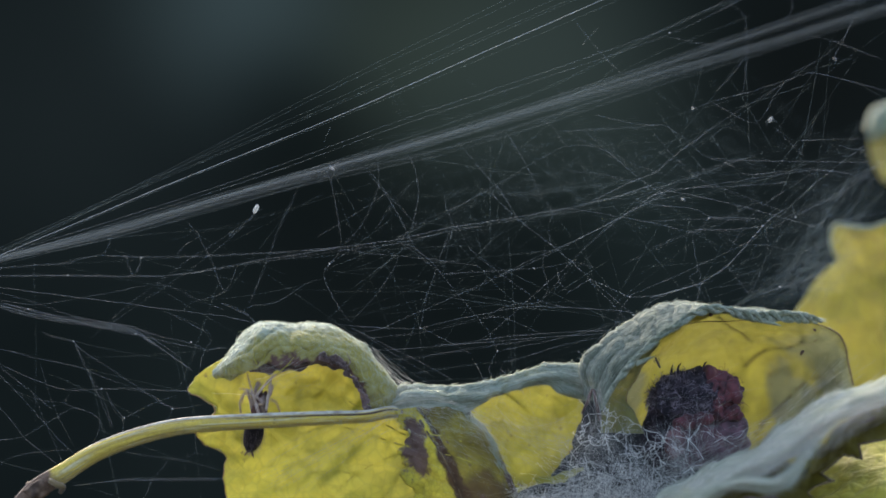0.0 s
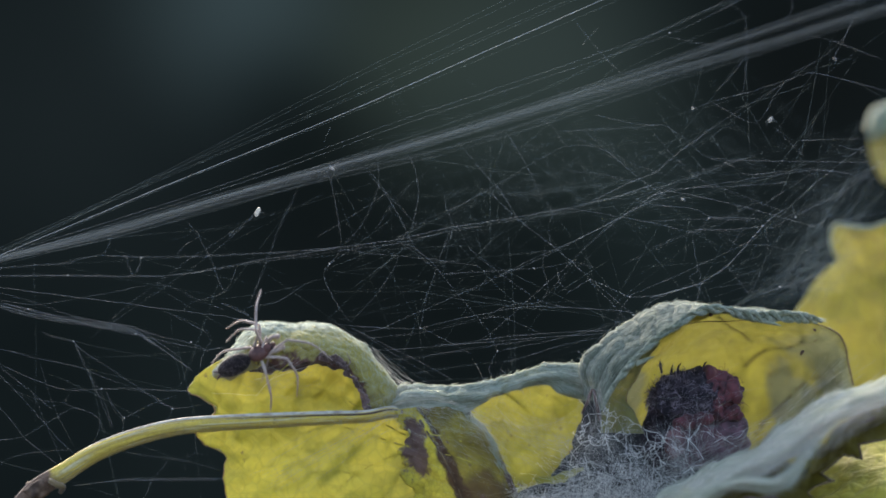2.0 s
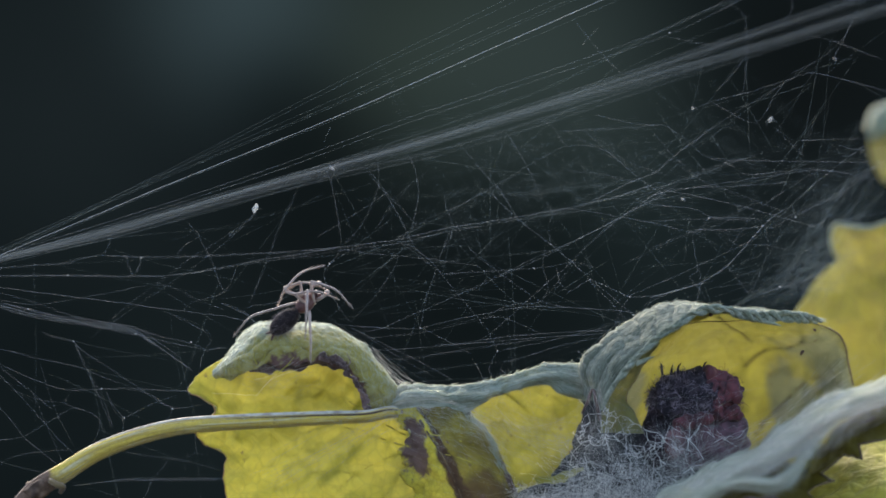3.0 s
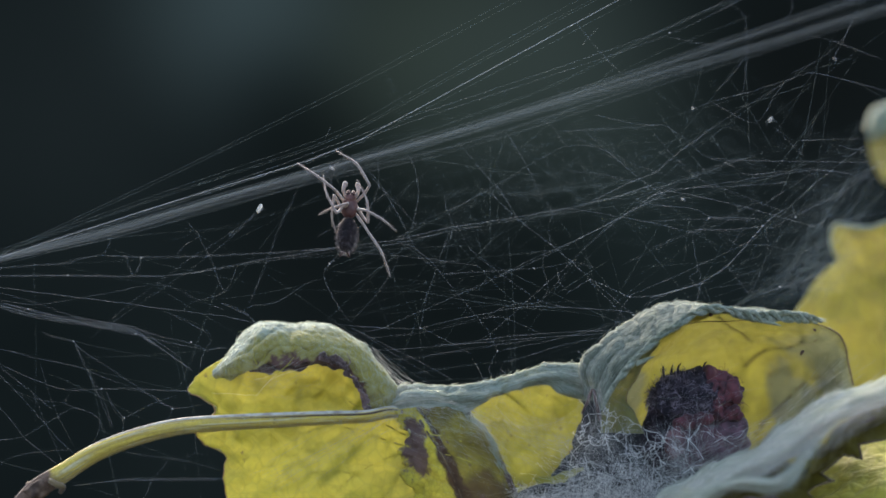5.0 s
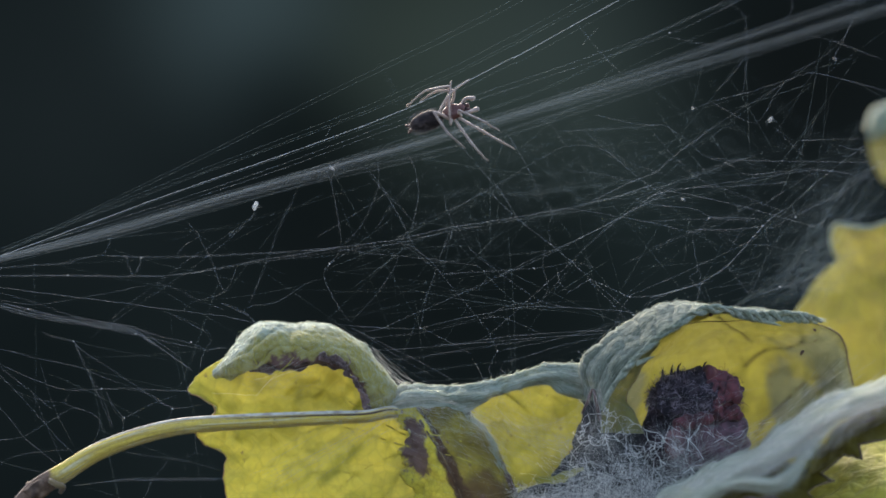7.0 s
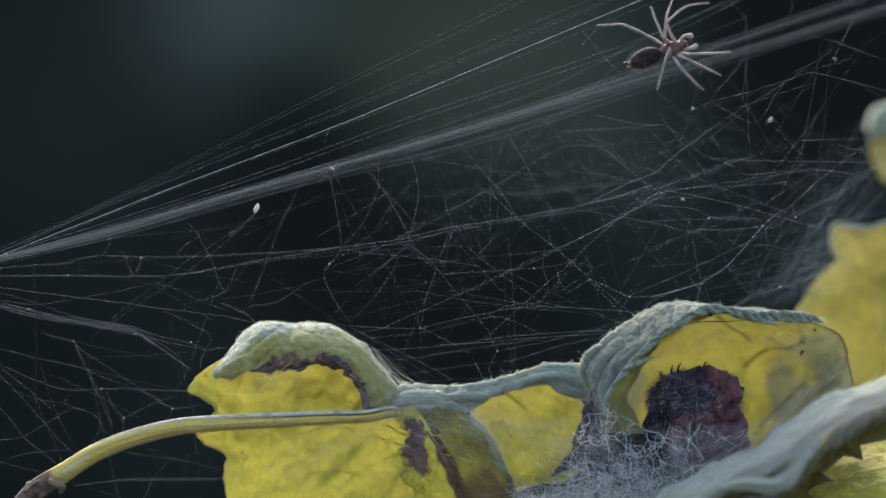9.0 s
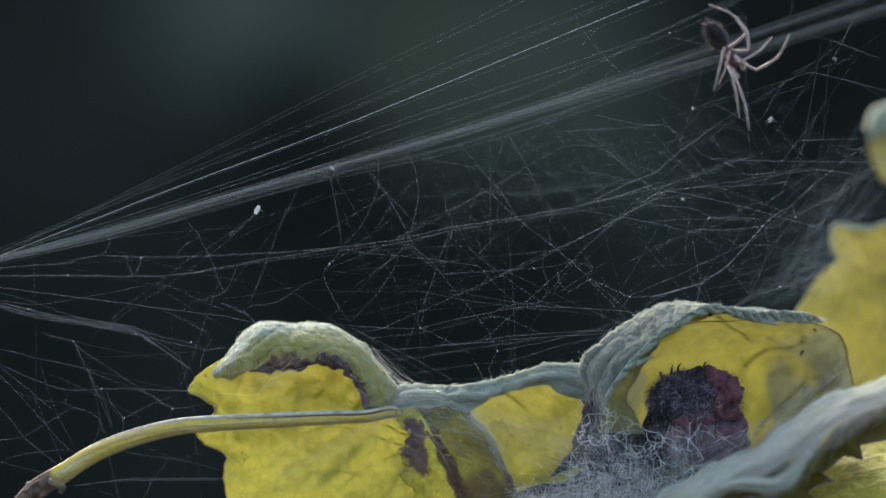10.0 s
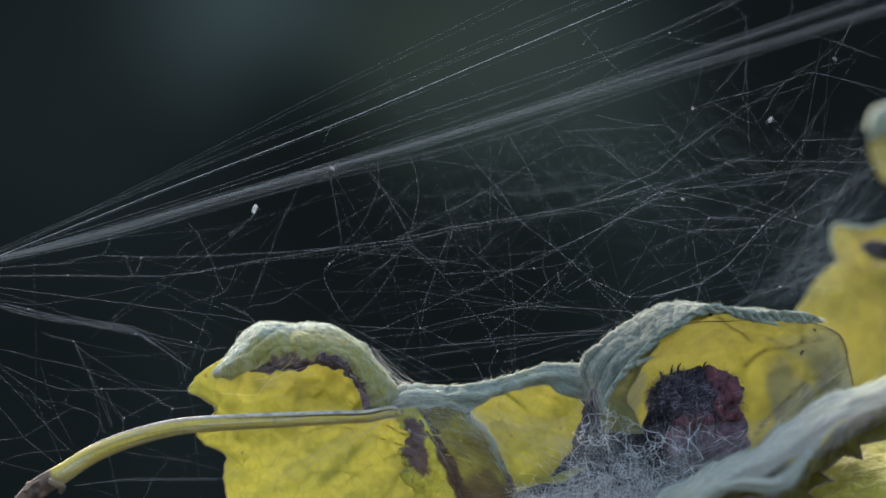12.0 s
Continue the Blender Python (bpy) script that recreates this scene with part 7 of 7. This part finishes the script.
    step(2.8, (-17.12, -2.6, -7.01), (-20.19, -3, -9.34), (-16.14, -1, -0.76), (-13.98, -1, -5.78), (-18.87, -1, -6.61), (-24.09, -1, -10.49), (-9.37, -2, -3.93), (-12.98, -2, -6.02), (-14.9, -4, -13.46), (-16.28, -4, -10.12))
    step(3, (-16.15, -2, -6.78), (-19.03, -2.5, -9.36), (-13.28, -1, -1.84), (-13.09, -1, -4.58), (-18.68, -1, -6.67), (-24.59, -1, -10.42), (-10.07, -2, -6.71), (-11.65, -2, -5.7), (-14.71, -4, -13.46), (-15.34, -4, -10.12))
    step(3.2, (-14.37, -2, -6.52), (-17.57, -2.5, -8.53), (-10.74, -1, -0.44), (-9.79, -1, -1.27), (-17.73, -1, -7.63), (-22.62, -1, -7.05), (-9.37, -2, -7.09), (-10.89, -2, -8.23), (-13.96, -4, -9.49), (-14.71, -4, -9.12))
    step(3.6, (-12.33, -1, -4.07), (-14.21, -1.5, -7.55), (-11.73, 0, 2.3), (-13.33, 0, 0.7), (-16.2, 0, -4.08), (-17.47, 0, -7.59), (-7.88, -1, -0.57), (-7.24, -1, -3.75), (-9.12, -2, -9.44), (-11.34, -2, -10.07))
    step(4.2, (-11.33, -0.5, 0.06), (-12.2, -1, -4.26), (-14.29, 0, 6.44), (-14.29, 0, 4.53), (-15.56, 0, 0.7), (-14.29, 0, -1.85), (-11.08, -0.5, 7.38), (-7.89, -0.5, 3.57), (-5.98, -0.5, -1.21), (-6.62, -0.5, -6.62))
    step(4.8, (-10.65, 0, 3.7), (-11.01, -0.5, -0.51), (-16.45, 0, 9.69), (-13.52, 0, 8.35), (-13.99, 0.5, 3.9), (-11.63, 0.5, 2.24), (-12.05, 0, 11.1), (-9.68, -0.5, 7.83), (-5.22, -0.5, 1.97), (-5.86, -0.5, -3.25))
    step(5.25, (-10.65, 0, 3.7), (-11.01, -0.5, -0.51), (-16.45, 0, 9.69), (-13.52, 0, 8.35), (-13.99, 0.5, 3.9), (-11.63, 0.5, 2.24), (-12.05, 0, 11.1), (-9.68, -0.5, 7.83), (-5.22, -0.5, 1.97), (-5.86, -0.5, -3.25))
    step(5.45, (-14.09, 0, 8.55), (-13.75, -0.5, 4.14), (-16.33, 0, 13.33), (-17.22, 0, 11.29), (-18.14, 0.5, 9.52), (-12.78, 0.5, 4.02), (-13.27, 0, 12.82), (-11.1, 0, 12.18), (-7.38, -0.5, 12.8), (-8.02, -0.5, 1.97))
    step(5.55, (-14.09, 0, 8.55), (-13.75, -0.5, 4.14), (-16.33, 0, 13.33), (-17.22, 0, 11.29), (-18.14, 0.5, 9.52), (-12.78, 0.5, 4.02), (-13.27, 0, 12.82), (-11.1, 0, 12.18), (-7.38, -0.5, 12.8), (-8.02, -0.5, 1.97))
    step(5.8, (-13.9, 0, 9.63), (-16.84, 0, 6.76), (-14.29, 0, 15.69), (-16.2, 0, 12.82), (-17.82, 0.5, 9.97), (-18.14, 0.5, 7.73), (-10.46, 0, 13.78), (-8.23, 0, 12.82), (-7.26, -0.5, 9.93), (-7.89, -0.5, 2.93))
    step(6.0, (-13.78, 0, 10.33), (-17.67, 0, 8.8), (-10.08, 0, 14.48), (-6.63, 0, 15.05), (-15.97, 0.5, 10.8), (-19.55, 0.5, 8.88), (-8.16, 0, 13.97), (-4.46, 0, 9.25), (-6.94, -0.5, 10), (-7.77, -0.5, 3.18))
    step(6.2, (-13.78, 0, 10.33), (-17.67, 0, 8.8), (-10.08, 0, 14.48), (-6.63, 0, 15.05), (-15.97, 0.5, 10.8), (-19.55, 0.5, 8.88), (-8.16, 0, 13.97), (-4.46, 0, 9.25), (-6.94, -0.5, 10), (-7.77, -0.5, 3.18))
    step(6.5, (-7.65, 0, 10.65), (-10.99, 0.5, 7.6), (-6.51, 0, 14.73), (-8.86, 0, 13.33), (-10.61, 0.5, 13.74), (-14.18, 0.5, 8.31), (-1.34, 0, 13.84), (-2.81, 0, 9.5), (-3.69, -0.5, 8.79), (-5.98, -0.5, 2.67))
    step(7.0, (0.19, 0.5, 15.14), (-3.58, 0.5, 13.74), (2.68, 0.5, 18.59), (1.02, 0.5, 17.95), (-2.68, 0.5, 16.61), (-4.22, 0.5, 15.97), (6.38, 0, 13.33), (8.74, 0, 10.91), (5.86, -0.5, 8.91), (2.55, -0.5, 11.33))
    step(7.2, (1.28, 1, 16.32), (-2.56, 1, 16.19), (2.82, 1, 18.62), (1.15, 1, 18.11), (-0.51, 1, 18.75), (-4.86, 1, 16.06), (10.65, 0, 17.28), (9.63, 0, 10.97), (7.45, -0.5, 10.06), (5.48, -0.5, 12.29))
    step(7.7, (7.42, 1, 18.31), (3.46, 1, 17.22), (9.98, 1, 22.14), (7.42, 1, 21.82), (4.86, 1, 20.23), (1.03, 1, 18.31), (15.11, 1, 18.62), (14.46, 1, 13.82), (11.26, 1, 11.58), (6.15, 1, 12.55))
    step(8.3, (15.8, 2, 20.94), (11.82, 2, 20.1), (19.01, 2, 25.75), (16.44, 2, 25.12), (13.23, 2, 23.19), (9.38, 2, 21.26), (23.5, 2, 21.26), (22.23, 2, 16.12), (17.72, 2, 14.19), (13.87, 2, 15.16))
    step(8.8, (22.56, 3, 22.5), (18.05, 3, 22.75), (25.91, 3, 28.42), (24.62, 3, 27.91), (21.53, 3, 25.85), (17.79, 3, 25.52), (30.29, 3, 22.3), (29.26, 3, 17.72), (22.1, 3, 16.17), (20.24, 3, 18.36))
    step(9.0, (25.18, 3.5, 22.47), (21.18, 3.5, 20.98), (30.47, 3.5, 28.15), (26.21, 3.5, 28.47), (23.76, 3.5, 27.7), (17.5, 3.5, 25.51), (32.93, 3.5, 22.53), (31.77, 3.5, 19.82), (29.83, 3.5, 18.14), (24.53, 3.5, 18.14))
    step(9.5, (30.06, 4.5, 21.7), (26.18, 4.5, 21.58), (32.65, 4.5, 25.72), (31.35, 4.5, 25.59), (37.32, 4.5, 24.69), (23.71, 4.5, 27.28), (34.21, 4.5, 17.04), (34.21, 4.5, 12.89), (29.54, 4.5, 14.58), (27.85, 4.5, 18.47))
    step(10.0, (32.43, 6, 22.99), (30.14, 4, 25.8), (39.99, 6, 24.81), (37.9, 6, 24.43), (33.74, 6, 26.9), (30.6, 6, 28.2), (35.3, 6, 13.67), (34.13, 6, 15.11), (31.78, 6, 18.95), (31.26, 6, 18.24))
    step(10.5, (38.69, 12, 15.68), (35.26, 10, 17.36), (48.79, 12, 17.02), (46.66, 12, 14.49), (40.42, 12, 22.33), (36.83, 12, 23.99), (40.28, 12, 9.37), (38.95, 12, 8.57), (35.1, 12, 11.9), (34.44, 12, 10.84))
    step(11.0, (42.74, 21, 10.21), (38.79, 18, 12), (48.52, 22, 11.89), (45.63, 22, 12.3), (43.16, 22, 16.56), (43.43, 22, 20.34), (47.14, 22, 3.09), (45.63, 22, 6.25), (40.55, 22, 2.68), (37.11, 22, 6.12))
    step(11.5, (48.38, 22, 3.57), (44.26, 22, 4.6), (54.72, 24, 4.91), (51.6, 24, 6.16), (49.53, 24, 8.37), (44.13, 23, 11.79), (52.81, 25, 0.62), (51.08, 25, 0.76), (48.16, 25, 0.07), (46.35, 24, -2.01))
    step(12.0, (55.32, 23.5, -0.76), (51.38, 23.5, 0.35), (62.77, 24.5, 0.07), (60.69, 24.5, 1.45), (57.92, 24.5, 2.84), (54.46, 24.5, 2.84), (59.31, 24.5, -4.78), (57.23, 24.5, -4.78), (55.15, 24.5, -4.09), (52.38, 24.5, -2.01))


def body_frame(waist, tail):
    """The spider's pose: it faces away from its abdomen, its back turned to the open side."""
    f = Vector(waist - tail).normalized()
    n = Vector((0.05, -0.9, 0.42))
    n = (n - f * n.dot(f)).normalized()
    m = Matrix((f, n.cross(f), n)).transposed().to_4x4()
    m.translation = Vector((waist[0] * MM, waist[1] * MM, waist[2] * MM + BASE))
    return m


def leg_poses(m, foot, side, k, hung):
    """Femur and shin poses for a foot at a place in mm."""
    t = m.inverted() @ Vector((foot[0] * MM, foot[1] * MM, foot[2] * MM + BASE)) / MM
    hip = Vector((1.75 - 0.45 * k, 0.75 * side, -0.1))
    d = t - hip
    upper, lower = FEMUR * SIZE[k], SHIN * SIZE[k]
    reach = min(max(d.length, lower - upper + 0.4), upper + lower - 0.1)
    d.normalize()
    rise = m.to_3x3().transposed() @ Vector((0, 0, 1))
    out = Vector((0.5 - 0.33 * k, 0.7 * side, 0.85))
    pole = (Vector((0, 0.2 * side, 0.5)) + rise * 0.9).lerp(out, hung)
    p = (pole - d * pole.dot(d)).normalized()
    b = math.acos(max(-1, min(1, (upper**2 + reach**2 - lower**2) / (2 * upper * reach))))
    a = math.acos(max(-1, min(1, (reach**2 - upper**2 - lower**2) / (2 * upper * lower))))
    x = d * math.cos(b) + p * math.sin(b)
    z = p * math.cos(b) - d * math.sin(b)
    leg = Matrix((x, z.cross(x), z)).transposed().to_4x4()
    leg.translation = hip * MM
    return leg, pose(upper * MM, 0, 0, 0, math.degrees(a), 0)


def motions():
    spider_poses()
    times = sorted({round(i * 0.1, 1) for i in range(121)})
    t0 = np.array([s[0] for s in STEPS])

    def between(t):
        i = int(np.clip(np.searchsorted(t0, t, side="right") - 1, 0, len(t0) - 2))
        w = (t - t0[i]) / (t0[i + 1] - t0[i])
        w = w * w * (3 - 2 * w)
        return [STEPS[i][j] * (1 - w) + STEPS[i + 1][j] * w for j in (1, 2, 3)]

    body, legs = [], [[[], []] for _ in LEGS]
    for t in times:
        waist, tail, feet = between(t)
        m = body_frame(waist, tail)
        body.append((t, m))
        for n, (leg, shin, side, k) in enumerate(LEGS):
            a, b = leg_poses(m, feet[n], side, k, min(1.0, max(0.0, (t - 3.2) / 1.4)))
            legs[n][0].append((t, a))
            legs[n][1].append((t, b))
    walk(SPIDER, body)
    for n, (leg, shin, side, k) in enumerate(LEGS):
        walk(leg, legs[n][0])
        walk(shin, legs[n][1])
    # how far the climbing spider pulls the upper threads down, where, and over what half width, in mm
    pull = ((0.0, 0.0, -11.7, 0.0), (3.2, 0.0, -11.7, 0.0), (4.3, 2.4, -11.7, 0.0), (4.8, 4.0, -11.6, 0.0), (5.1, 4.1, -11.6, 0.0), (5.5, 3.5, -12.6, 1.5),
            (6.0, 2.65, -12.9, 5.5), (6.5, 2.4, -8.0, 5.5), (7.0, 2.6, 0.0, 4.5), (7.4, 2.4, 4.0, 4.5), (8.3, 2.0, 16.0, 4.5), (8.8, 1.95, 28.0, 0.0),
            (9.5, 2.6, 28.0, 0.0), (10.2, 2.4, 28.0, 0.0), (10.8, 2.2, 28.0, 0.0), (12.0, 1.55, 28.0, 0.0))
    p0 = np.array(pull)

    def sink(p, t, start, end):
        """A point of an upper thread as it hangs at t."""
        deep, x, half = (np.interp(t, p0[:, 0], p0[:, i]) for i in (1, 2, 3))
        left, right = x - half, min(x + half, end[0])
        w = np.interp(p[0], (start[0], left, right, end[0]), (0, 1, 1, 0)) if right < end[0] - 0.5 else np.interp(p[0], (start[0], max(left, end[0] - 9)), (0, 1))
        return p - np.array((0, 0, deep * w))

    for s, p, q, base, k, start, end in SWINGING:
        rows = []
        for t in np.arange(0, 12.01, 0.4):
            u = p + (sink(p, t, start, end) - p) * k
            v = q + (sink(q, t, start, end) - q) * k
            turn = math.atan2(q[2] - p[2], q[0] - p[0]) - math.atan2(v[2] - u[2], v[0] - u[0])
            x, y, z = (u - base) * MM
            rows.append((float(t), pose(x, y, z, 0, math.degrees(turn), 0)))
        walk(s, rows)
    c = FLUFF.location.copy()
    drift = ((0.0, 0.0, 0.0), (0.8, 0.05, -0.2), (1.5, 0.2, -0.45), (2.5, 0.1, -0.1), (3.2, -0.1, 0.1), (4.8, 0.5, 0.05), (5.5, 0.0, 0.0), (6.0, 0.2, -0.5), (6.5, 0.1, 0.3), (7.2, -0.1, 0.35), (8.8, 0.0, 0.1), (9.5, 0.15, 0.1), (10.5, 0.15, -0.3), (11.2, 0.0, 0.1), (12.0, -0.15, 0.0))
    walk(FLUFF, [(t, Matrix.Translation(c + Vector((x * MM, 0, z * MM))) @ pose(0, 0, 0, 0, 12 * x, 0)) for t, x, z in drift])
    crawl = ((0.0, (23.86, -3.6, -12.53), -25), (0.7, (23.93, -3.6, -12.59), -25), (1.3, (24.13, -3.4, -12.73), -22), (1.8, (24.23, -3, -12.94), -12),
             (2.2, (24.39, -2.6, -13.21), -10), (3.0, (24.47, -2.4, -13.34), -8), (4.8, (24.71, -1.8, -13.62), -6), (6.0, (24.74, -1.5, -13.83), -4),
             (7.2, (24.69, -1.3, -14.03), -8), (8.8, (24.58, -1.2, -14.29), -25), (12.0, (24.58, -1.2, -14.23), -28))
    walk(SPRINGTAIL, [(t, pose(p[0] * MM, p[1] * MM, p[2] * MM + BASE, 0, a, 0)) for t, p, a in crawl])


motions()
